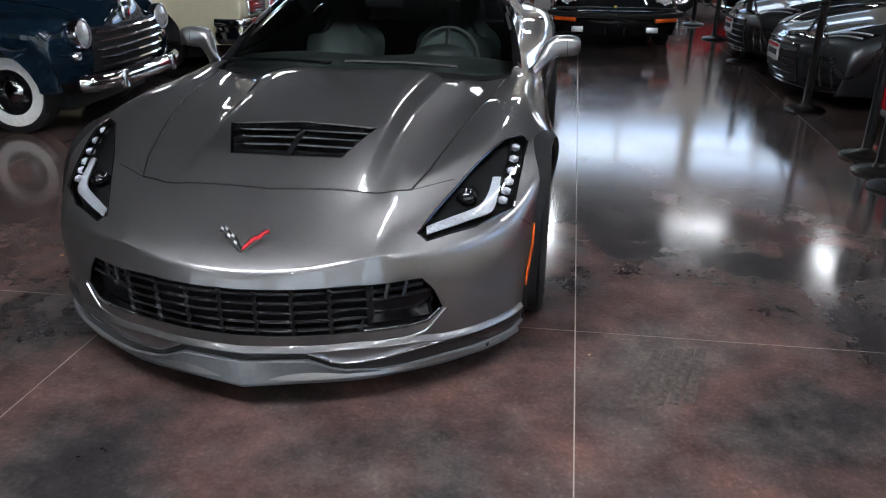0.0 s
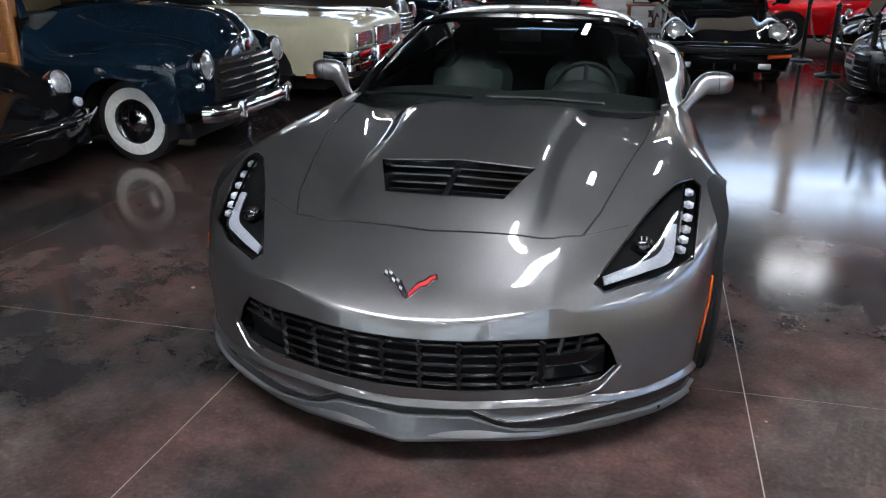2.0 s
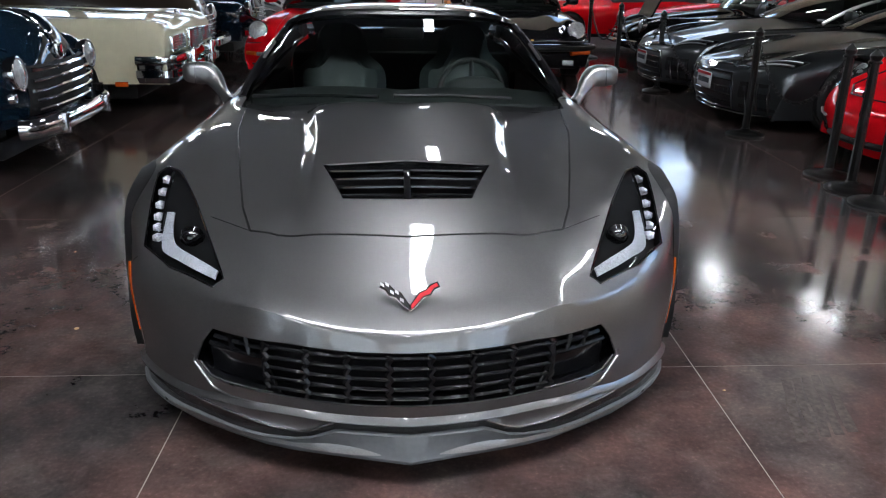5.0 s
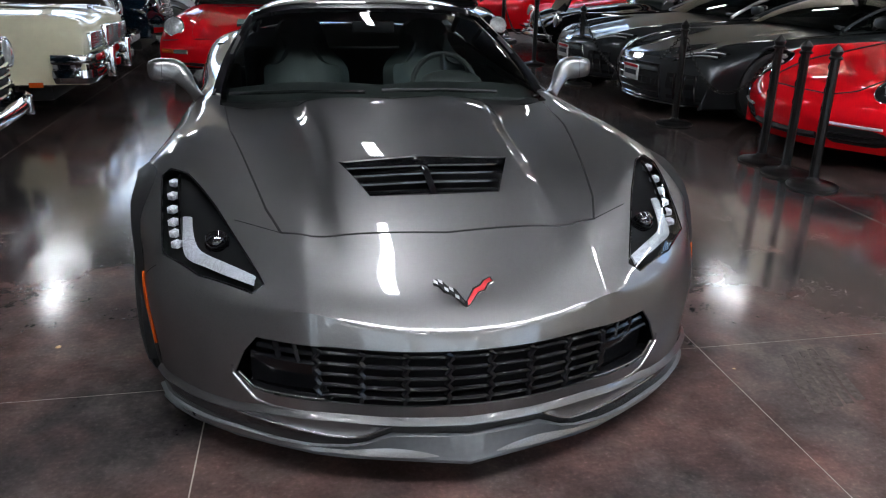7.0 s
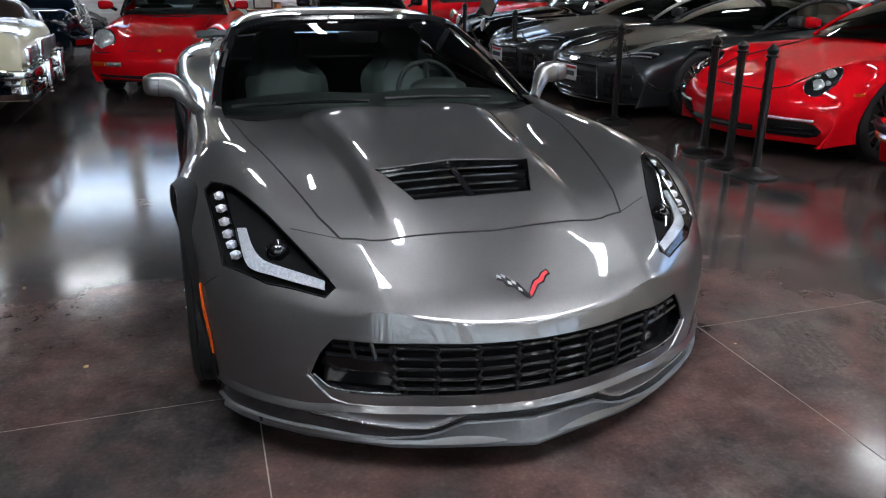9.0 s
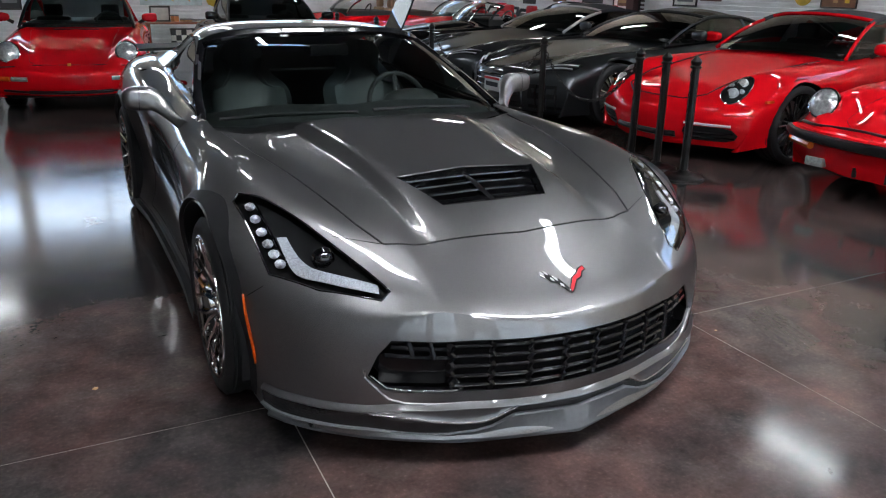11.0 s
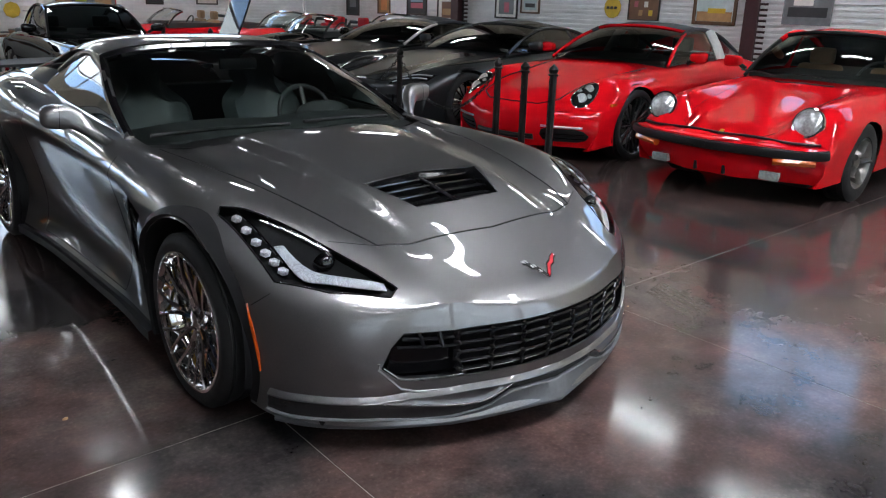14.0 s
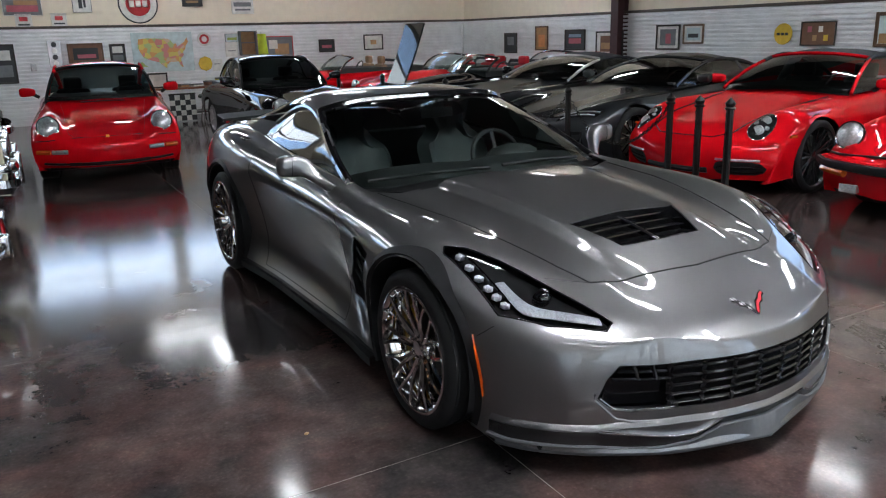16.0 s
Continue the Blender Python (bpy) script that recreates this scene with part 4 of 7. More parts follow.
# emblem: two crossed flags, one chequered, one red
tilt = Matrix.Translation(on_top(0, -.872, 0.004)) @ Matrix.Rotation(radians(38), 4, "X") @ Matrix.Diagonal((1.16, 1.16, 1.0, 1))


def flag_mesh(outline, h, m):
    b = bmesh.new()
    f = b.faces.new([b.verts.new((x, y, 0)) for x, y in outline])
    e = bmesh.ops.extrude_face_region(b, geom=[f])
    for v in e["geom"]:
        if isinstance(v, bmesh.types.BMVert):
            v.co.z = h
    bmesh.ops.recalc_face_normals(b, faces=b.faces[:])
    return moved(b, m)


for s, mt, lab in ((-1, M["satin_dark"], "chequered black and white flag badge"), (1, M["red_emblem"], "red flag badge")):
    turn = tilt @ Matrix.Rotation(radians(-s * 4), 4, "Y")
    em = part("emblem", flag_mesh([(0, -.002), (s * .010, .004), (s * .034, .034), (s * .052, .040), (s * .062, .056), (s * .076, .062), (s * .070, .078), (s * .050, .070), (s * .040, .058), (s * .022, .050), (0, .014)][:: s], 0.005, turn), M["dark_chrome"], coupe, lab)
    part("enamel", flag_mesh([(s * .004, .004), (s * .010, .009), (s * .033, .038), (s * .050, .044), (s * .060, .060), (s * .072, .065), (s * .067, .074), (s * .052, .066), (s * .042, .054), (s * .025, .046), (s * .004, .016)][:: s], 0.0065, turn), mt, em)
    if s < 0:
        for i in range(5):
            for j in range(2):
                if (i + j) % 2 == 0:
                    x, y = .016 + i * .012, .020 + i * .0105 + j * .011
                    part("check", flag_mesh([(-x, y), (-x - .009, y + .007), (-x - .009, y + .015), (-x, y + .009)][::-1], 0.0072, turn), M["white_emblem"], em)

# wheel arches, flares, side markers
for cy, cz, r, x1 in ((0.0, 0.335, ARCH_F, .95), (REAR_Y, 0.345, ARCH_R, .955)):
    for s in (1, -1):
        g = arch_shell(cy, cz, r, .55, x1)
        part("wheel_housing", g if s > 0 else mirrored(g), M["black_plastic"], coupe)
        pts, proud = [], []
        for k in range(41):
            a = radians(-28 + 236 * k / 40)
            y, z = cy + math.cos(a) * (r + 0.012), cz + math.sin(a) * (r + 0.012)
            if z > 0.14:
                pts.append(on_side(y, z, 0.004))
                proud.append(min(1.0, max(0.0, (k - 1) / 6)) if cy else min(1.0, max(0.0, (34 - k) / 12)))
        inner = [(p[0] - 0.006 + f * max(0, x1 + .030 - p[0]), cy + (p[1] - cy) * (r - 0.004) / (r + 0.012), cz + (p[2] - cz) * (r - 0.004) / (r + 0.012)) for p, f in zip(pts, proud)]
        outer = [(p[0] + 0.002, cy + (p[1] - cy) * (r + 0.036) / (r + 0.012), cz + (p[2] - cz) * (r + 0.036) / (r + 0.012)) for p in pts]
        outer = [tuple(on_side(p[1], p[2], 0.002)) for p in outer]
        lip = [(p[0] - 0.05, p[1], p[2]) for p in inner]
        mid = [(p[0] + 0.010 + f * max(0, x1 + .020 - p[0]), p[1], p[2]) for p, f in zip(pts, proud)]
        g = grid(np.array([lip, inner, mid, outer]))
        part("arch_flare", g if s > 0 else mirrored(g), M["flare_black"], coupe, "dark grey wheel arch flare")
for s in (1, -1):
    g = bmesh.new()
    rows = []
    for k in range(13):
        f = k / 12
        z = .283 + f * .235
        y = -.425 + .034 * f * f
        w = 0.005 + 0.013 * math.sin(f * math.pi) ** 0.6
        rows.append([on_side(y - w / 2, z, 0.004), on_side(y, z, 0.009), on_side(y + w / 2, z, 0.004)])
    g = grid(np.array(rows))
    part("side_marker", solid(g if s > 0 else mirrored(g), 0.004), M["amber"], coupe, "amber side marker lens")
    g = sunk(gill_hole.copy(), 0.045)
    part("fender_vent", g if s > 0 else mirrored(g), M["satin_dark"], coupe, "black vent behind the front wheel")
    for k in range(3):
        z = .46 + k * .08
        g = tube([on_side(.60 - k * .08, z - .02, -0.012), on_side(.72 - k * .08, z + .01, -0.012)], 0.006, 6)
        part("vent_fin", g if s > 0 else mirrored(g), M["satin_dark"], coupe)
    g = grid(np.array([[on_side(y, z, 0.001) for y in np.linspace(.42, 2.35, 20)] for z in (.17, .155)] + [[on_side(y, .155, 0.03) - Vector((0, 0, d)) for y in np.linspace(.42, 2.35, 20)] for d in (0.01, 0.05)]))
    part("side_skirt", g if s > 0 else mirrored(g), M["flare_black"], coupe)
gill_hole.free()

for s in (1, -1):
    wf = wheel(coupe, s * .985, 0.0, .330, .285, .256, "split", s, 0.0, M["dark_chrome"], "polished split-spoke alloy wheel")
    wr = wheel(coupe, s * 1.000, REAR_Y, .342, .325, .270, "split", s, 0.0, M["dark_chrome"], "polished split-spoke alloy wheel")
    for w, rr in ((wf, .2), (wr, .2)):
        b = lathe([(.13, -.13), (.205, -.13), (.212, -.115), (.205, -.095), (.13, -.095)], 12, arc=(150, 215))
        part("caliper", b, M["yellow"], w, "yellow brake caliper")

# cabin
WS = np.array([
    [(0, .66, .878), (.30, .69, .870), (.56, .77, .850), (.72, .87, .835), (.785, .97, .835)],
    [(0, 1.00, 1.035), (.29, 1.03, 1.028), (.54, 1.10, 1.005), (.69, 1.19, .970), (.745, 1.27, .955)],
    [(0, 1.34, 1.150), (.27, 1.36, 1.145), (.50, 1.42, 1.125), (.63, 1.49, 1.090), (.675, 1.55, 1.070)],
    [(0, 1.56, 1.206), (.25, 1.58, 1.203), (.46, 1.62, 1.188), (.58, 1.67, 1.160), (.625, 1.72, 1.140)],
])
ws = sheet(WS, 5, 5)
windscreen = part("windscreen", both(grid(ws)), M["glass"], coupe, "dark tinted windscreen")
part("windscreen_seal", both(tube([tuple(p) for p in ws[:, -1]] + [tuple(p) for p in ws[-1, ::-1]], 0.026, 8)), M["black_gloss"], coupe)
ROOF = np.array([
    [tuple(p) for p in WS[-1]],
    [(0, 1.95, 1.243), (.24, 1.96, 1.240), (.44, 1.98, 1.225), (.56, 2.00, 1.195), (.61, 2.02, 1.165)],
    [(0, 2.30, 1.228), (.24, 2.30, 1.225), (.43, 2.31, 1.208), (.55, 2.32, 1.175), (.60, 2.33, 1.140)],
    [(0, 2.75, 1.140), (.24, 2.75, 1.135), (.43, 2.75, 1.115), (.56, 2.75, 1.080), (.61, 2.75, 1.040)],
    [(0, 3.25, 1.000), (.24, 3.25, .998), (.43, 3.25, .990), (.58, 3.25, .975), (.66, 3.25, .960)],
])
rf = sheet(ROOF, 5, 5)
part("roof", both(solid(grid(rf[:11]), 0.012)), M["grey_paint"], coupe, "grey roof panel")
part("rear_glass", both(grid(rf[10:])), M["glass_dark"], coupe, "dark sloping rear glass")
# side glass, from the belt to the roof rail
belt = natural(np.array([(.785, .97, .835), (.775, 1.3, .858), (.765, 1.7, .880), (.755, 2.10, .905), (.735, 2.45, .935)]), 6)
rail = natural(np.array([(.790, .97, .840), (.735, 1.30, .972), (.668, 1.60, 1.092), (.612, 2.02, 1.150), (.64, 2.45, 1.02)]), 6)
sg = np.array([belt, belt * 0.55 + rail * 0.45 + np.array([.012, 0, 0]), rail])
for s in (1, -1):
    g = grid(sg)
    part("side_glass", g if s > 0 else mirrored(g), M["glass_dark"], coupe, "dark tinted side glass")
    g = tube([tuple(p) for p in rail], 0.02, 8, None, 1.0)
    part("roof_rail", g if s > 0 else mirrored(g), M["grey_paint"], coupe)
    g = tube([tuple(p) for p in belt], 0.011, 6)
    part("belt_trim", g if s > 0 else mirrored(g), M["black_gloss"], coupe)
    # rear quarter behind the glass, with its intake
    q = np.array([[(.64, 2.45, 1.02), (.65, 2.75, 1.02), (.67, 3.25, .962)], [(.735, 2.45, .938), (.74, 2.75, .962), (.70, 3.25, .965)]])
    g = grid(q)
    part("rear_quarter", g if s > 0 else mirrored(g), M["grey_paint"], coupe)
    g = box(.80, 2.44, .90, .885, 2.66, .934, 0.012)
    part("quarter_intake", g if s > 0 else mirrored(g), M["black_gloss"], coupe)
    # door mirror: squared housing drawn down into its arm
    spine = [(1.100, 1.165, .938, .022, .014), (1.094, 1.162, .938, .038, .034), (1.07, 1.158, .939, .050, .050), (1.03, 1.154, .938, .054, .050), (.985, 1.148, .933, .055, .048), (.950, 1.128, .913, .044, .038), (.915, 1.090, .872, .029, .030), (.885, 1.055, .840, .024, .028), (.855, 1.022, .812, .028, .036)]
    C = np.array([q[:3] for q in spine])
    T = np.gradient(C, axis=0)
    loops = []
    for (cx, cy, cz, hh, dd), tv in zip(spine, T):
        tv = Vector(tv).normalized()
        e2 = tv.cross(Vector((0, 1, 0))).normalized()
        e1 = e2.cross(tv)
        loops.append([Vector((cx, cy, cz)) + e2 * (hh * math.copysign(abs(math.sin(a)) ** .6, math.sin(a))) + e1 * (dd * math.copysign(abs(math.cos(a)) ** .6, math.cos(a))) for a in [2 * math.pi * k / 20 for k in range(21)]])
    g = grid(sheet(np.array(loops), 3, 1))
    cap = g.faces.new([g.verts.new(p) for p in loops[0][:-1]])
    bmesh.ops.remove_doubles(g, verts=g.verts[:], dist=1e-5)
    bmesh.ops.recalc_face_normals(g, faces=g.faces[:])
    mir_ob = part("mirror", g if s > 0 else mirrored(g), M["grey_paint"], coupe, "grey door mirror")
    g = box(.955, 1.19, .895, 1.078, 1.218, .975, 0.012)
    part("mirror_glass", g if s > 0 else mirrored(g), M["chrome"], mir_ob)
    g = tube([Vector(p) for p in loops[3][:-1]], .0016, 5, None, closed=True)
    part("mirror_seam", g if s > 0 else mirrored(g), M["black_plastic"], mir_ob)
# cowl, wipers
part("cowl", both(grid(np.array([[(0, .62, .862), (.35, .66, .848), (.56, .72, .818), (.74, .84, .815)], [(0, .80, .845), (.35, .83, .84), (.60, .92, .815), (.78, 1.02, .812)]]))), M["black_plastic"], coupe)
for a, b_ in (((-.12, .70, .895), (-.72, .90, .862)), ((.50, .76, .880), (-.05, .69, .902))):
    b = tube([a, tuple((np.array(a) + b_) / 2 + np.array([0, .012, .004])), b_], 0.009, 6)
    part("wiper", b, M["black_plastic"], coupe)
# tail, spoiler, underside
part("tail_panel", both(grid(np.array([[(0, 3.55, .94), (.4, 3.54, .94), (.66, 3.48, .945), (.84, 3.48, .83)], [(0, 3.58, .6), (.4, 3.57, .6), (.7, 3.52, .6), (.89, 3.48, .6)], [(0, 3.5, .25), (.4, 3.5, .25), (.7, 3.48, .25), (.82, 3.48, .25)]]))), M["grey_paint"], coupe)
part("rear_deck", both(grid(np.array([[(0, 3.24, .995), (.43, 3.24, .985), (.70, 3.24, .96)], [(0, 3.55, .94), (.4, 3.54, .94), (.66, 3.48, .945)]]))), M["grey_paint"], coupe)
part("spoiler", both(grid(np.array([[(x, 3.38 - .12 * (x / .75) ** 2, 0.975 + d) for x in np.linspace(0, .80, 12)] for d in (0.0, 0.018)] + [[(x, 3.58 - .12 * (x / .75) ** 2, 0.995 + d) for x in np.linspace(0, .80, 12)] for d in (0.018, 0.0)]))), M["satin_dark"], coupe, "black rear spoiler")
for s in (1, -1):
    part("spoiler_post", box(s * .70 - .012, 3.30, .92, s * .70 + .012, 3.50, .99, 0.004), M["black_gloss"], coupe)
part("underbody", box(-.80, -.62, .11, .80, 3.4, .16, 0.02), M["black_plastic"], coupe)
part("firewall", box(-.74, .62, .16, .74, .70, .80, 0.02), M["black_plastic"], coupe)
part("engine_bay", box(-.52, -.55, .18, .52, .60, .42, 0.05), M["black_plastic"], coupe)

# inside the cabin
part("cabin_floor", box(-.74, .75, .17, .74, 2.9, .30, 0.03), M["dash"], coupe)
part("rear_bulkhead", box(-.72, 2.35, .25, .72, 2.45, .92, 0.04), M["dash"], coupe)
part("dashboard", both(grid(sheet(np.array([[(0, .78, .82), (.4, .80, .82), (.74, .92, .80)], [(0, 1.02, .865), (.4, 1.02, .875), (.75, 1.08, .84)], [(0, 1.20, .83), (.4, 1.22, .85), (.75, 1.25, .82)], [(0, 1.25, .60), (.4, 1.27, .62), (.75, 1.27, .60)]]), 4, 4))), M["dash"], coupe, "black padded dashboard")
part("console", box(-.13, 1.15, .28, .13, 2.2, .58, 0.05), M["dash"], coupe)
b = bmesh.new()
bmesh.ops.create_uvsphere(b, u_segments=16, v_segments=8, radius=0.12)
part("gauge_hood", moved(b, Matrix.Translation((.37, 1.18, .865)) @ Matrix.Diagonal((1.35, .9, .5, 1))), M["dash"], coupe)
for s in (1, -1):
    door_card = box(s * .76 - .02, .95, .3, s * .76 + .02, 2.3, .83, 0.015)
    part("door_card", door_card, M["dash"], coupe)
    x = s * .37
    b = sheet(np.array([[(x + d * w, y + 0.03 * abs(d) * -1, z) for d in (-1, -.72, -.3, 0, .3, .72, 1)] for w, y, z in ((.25, 1.86, .40), (.26, 1.90, .58), (.27, 1.97, .78), (.245, 2.02, .88), (.16, 2.05, .96), (.14, 2.07, 1.06), (.11, 2.085, 1.10))]), 3, 2)
    b[:, :, 1] -= 0.075 * np.clip(np.abs(np.linspace(-1, 1, b.shape[1]))[None, :] - 0.55, 0, 1) * 2.0 * (np.linspace(0, 1, b.shape[0])[:, None] < 0.72)
    bk = part("seat", solid(grid(b), -0.09), M["leather"], coupe, "grey leather bucket seat")
    part("headrest_slot", box(x - .085, 1.992, .90, x + .085, 2.03, .945, 0.012), M["dash"], bk)
    part("seat_cushion", box(x - .24, 1.42, .32, x + .24, 1.92, .47, 0.05, 3), M["leather"], bk)
g = lathe([(.172 + .014 * math.cos(a), .014 * math.sin(a)) for a in [2 * math.pi * k / 8 for k in range(9)]], 36, "y")
wheel_m = Matrix.Translation((.37, 1.36, .82)) @ Matrix.Rotation(radians(-22), 4, "X")
sw = part("steering_wheel", moved(g, wheel_m), M["dash"], coupe, "black steering wheel")
for a in (0, 180, 270):
    part("spoke", moved(tube([(0.03, 0, 0), (.17, 0, 0)], 0.014, 6), wheel_m @ Matrix.Rotation(radians(a), 4, "Y")), M["iron_dark"], sw)
part("hub", moved(lathe([(0, -.03), (.05, -.028), (.06, 0), (.03, .12)], 16, "y"), wheel_m), M["dash"], sw)
part("rear_view_mirror", box(-.11, 1.44, 1.085, .11, 1.465, 1.145, 0.012), M["black_plastic"], coupe)


# ---- the other cars ----
def shell(rings, arches, su=4, sv=3):
    """Half a body from cross rings (y, bow, w, sill, side, shoulder, crest, crest x, centre, valley), with wheel arches cut."""
    P = []
    for y, bow, w, zs, zd, zh, zc, xc, zm, zv in rings:
        pts = [(0, zm), (0.30 * w, zm - 0.008), (xc - 0.17, zv), (xc, zc), (0.45 * xc + 0.55 * w, 0.5 * (zc + zh) + 0.2 * (zc - zh)), (w, zh), (w, zd), (0.96 * w, zs)]
        P.append([(x, y + bow * (x / w) ** 2.2, z) for x, z in pts])
    D = relax(sheet(np.array(P), su, sv), 1)
    D[:, 0, 0] = 0
    b = grid(D, flip=True)
    b.normal_update()
    if sum(f.normal.z * f.calc_area() for f in b.faces) < 0:
        bmesh.ops.reverse_faces(b, faces=b.faces[:])
    tree = BVHTree.FromBMesh(b)
    for cy, cz, r in arches:
        circle = [(cy + r * math.cos(a), cz + r * math.sin(a)) for a in [2 * math.pi * k / 24 for k in range(24)]]
        bmesh.ops.delete(b, geom=carve(b, circle, 1, 2, (0, 1), 0.3), context="FACES")
    return b, tree


def probe(tree, x, z, lift=0.0):
    """The point of the nose at x, z."""
    p, n, _, _ = tree.ray_cast(Vector((abs(x), -4, z)), Vector((0, 1, 0)))
    if p is None:
        p, n, _, _ = tree.find_nearest(Vector((abs(x), -1, z)))
    if n.y > 0:
        n = -n
    q = p + n * lift
    return Vector((math.copysign(q.x, x) if x else 0.0, q.y, q.z))


def drop_on(tree, x, y, lift=0.0):
    """The point of the upper side at x, y."""
    p, n, _, _ = tree.ray_cast(Vector((abs(x), y, 4)), Vector((0, 0, -1)))
    if p is None:
        p, n, _, _ = tree.find_nearest(Vector((abs(x), y, 0.7)))
    q = p + n * lift
    return Vector((math.copysign(q.x, x) if x else 0.0, q.y, q.z))


def cabin(car, g, paint, glass=None, roof=None, open_top=False, seats=None, targa=False):
    """Windscreen, roof, side and rear glass, rails, seats."""
    glass, roof = glass or M["glass_dark"], roof or paint
    yb, zb, wb, yh, zh, wh = g["base"] + g["head"]
    base = [(0, yb - .14, zb + .015), (wb * .55, yb - .09, zb + .012), (wb, yb + .06, zb)]
    top = [(0, yh, zh), (wh * .55, yh + .02, zh - .012), (wh, yh + .09, zh - .05)]
    mid = [tuple((np.array(a) + np.array(c)) / 2 + np.array([0, -.02, .03])) for a, c in zip(base, top)]
    W = sheet(np.array([base, mid, top]), 4, 4)
    part("windscreen", both(grid(W)), glass, car, "tinted windscreen")
    frame_pts = [tuple(p) for p in W[:, -1]] + [tuple(p) for p in W[-1, ::-1]]
    part("windscreen_frame", both(tube(frame_pts, 0.020, 6)), g.get("frame", paint), car)
    if not open_top:
        yr, zr, wr, ye, ze, we = g["roof"] + g["tail"]
        r1 = [(0, (yh + yr) / 2, zh + g.get("crown", .035)), (wh * .55, (yh + yr) / 2, zh + g.get("crown", .035) - .012), (wh * .98, (yh + yr) / 2 + .02, zh - .035)]
        r2 = [(0, yr, zr), (wr * .55, yr, zr - .012), (wr, yr, zr - .06)]
        r3 = [(0, ye, ze), (we * .55, ye, ze - .005), (we, ye - .05, ze - .02)]
        Rf = sheet(np.array([top, r1, r2, r3]), 4, 4)
        part("roof", both(solid(grid(Rf[:9]), 0.02)), roof, car)
        part("headliner", both(grid(Rf[:9] * np.array([.97, 1, 1]) - np.array([0, 0, .035]))), M["dash"], car)
        part("rear_window", both(grid(Rf[8:])), glass, car)
        belt = natural(np.array([(wb, yb + .06, zb), (wb + .015, (yb + yr) / 2, zb + .012), (wb + .01, yr, zb + .03), (we + .05, ye - .12, zb + .05)]), 6)
        rail = natural(np.array([(wb, yb + .07, zb + .004), (wh, yh + .09, zh - .05), (wr, yr, zr - .06), (we + .03, ye - .10, zb + .06)]), 6)
        for s in (1, -1):
            q = grid(np.array([belt, (belt + rail) / 2 + np.array([.012, 0, 0]), rail]))
            part("side_window", q if s > 0 else mirrored(q), glass, car)
            q = tube([tuple(p) for p in rail[5:]], 0.024, 6)
            part("roof_rail", q if s > 0 else mirrored(q), roof, car)
            if g.get("pillar"):
                y = g["pillar"]
                i = int(np.argmin(np.abs(belt[:, 1] - y)))
                q = tube([tuple(belt[i]), tuple((belt[i] + rail[i]) / 2 + np.array([.014, 0, 0])), tuple(rail[i])], [0.11 if targa else 0.03] * 3, 10, None, 0.3)
                part("pillar", q if s > 0 else mirrored(q), M["hoop"] if targa else roof, car)
    else:
        q = tube([(-wb * .8, yb + 1.35, zb + .06), (-wb * .75, yb + 1.40, zb + .16), (wb * .75, yb + 1.40, zb + .16), (wb * .8, yb + 1.35, zb + .06)], 0.03, 8)
        part("folded_roof", q, M["navy_cloth"], car)
    part("cabin_tub", box(-wb * .95, yb + .06, .25, wb * .95, yb + 1.98, zb + .045, 0.03), M["dash"], car)
    part("dashboard", box(-wb * .93, yb + .05, zb - .12, wb * .93, yb + .38, zb + .05, 0.05, 3), M["dash"], car)
    for s in (1, -1):
        q = box(s * .36 - .22, yb + .98, .4, s * .36 + .22, yb + 1.12, zb + .10, 0.06, 3)
        q = box(s * .36 - .12, yb + 1.02, zb + .10, s * .36 + .12, yb + 1.12, zb + .26, 0.04, 3, q)
        part("seat", q, seats or M["dash"], car)
    q = lathe([(.17 + .014 * math.cos(a), .014 * math.sin(a)) for a in [2 * math.pi * k / 6 for k in range(7)]], 24, "y")
    part("steering_wheel", moved(q, Matrix.Translation((.36, yb + .55, zb + .02)) @ Matrix.Rotation(radians(-25), 4, "X")), M["dash"], car)


def round_lamp(car, c, r, lean=20.0, out=0.0, ring=None):
    """A round headlamp: rim, ribbed lens, bulb bowl."""
    c = Vector(c)
    m = Matrix.Translation(c) @ Matrix.Rotation(radians(out), 4, "Z") @ Matrix.Rotation(radians(-lean), 4, "X")
    rim_b = lathe([(r * 1.02, .05), (r * 1.12, .0), (r * 1.10, -.018), (r * 1.0, -.022), (r * .98, -.01)], 28, "y")
    ob = part("headlamp", moved(rim_b, m), ring or M["chrome"], car, "round headlamp with a bright rim")
    part("bowl", moved(lathe([(0, .05), (r * .4, .045), (r * .8, .02), (r * .98, -.008)], 28, "y"), m), M["lamp_silver"], ob)
    dome = lathe([(r * .99, -.010), (r * .85, -.024), (r * .5, -.038), (0, -.044)], 28, "y")
    part("lens", moved(dome, m), M["lamp_glass"], ob)
    q = bmesh.new()
    bmesh.ops.create_icosphere(q, subdivisions=2, radius=r * .22)
    part("bulb", moved(q, m @ Matrix.Translation((0, .01, 0))), M["lens_white"], ob)
    return ob


def bumper_sheet(path, profile):
    """A bumper blade: a profile of (outward, height) carried along half a plan curve."""
    P = np.asarray(path)
    d = np.gradient(P, axis=0)
    n = np.stack([-d[:, 1], d[:, 0]], 1) * -1
    n /= np.linalg.norm(n, axis=1)[:, None]
    n[0] = (0, -1)
    rows = [np.stack([P[:, 0] + n[:, 0] * o, P[:, 1] + n[:, 1] * o, P[:, 2] + h], 1) for o, h in profile]
    rows = np.array(rows)
    rows[:, 0, 0] = 0
    return both(grid(rows))


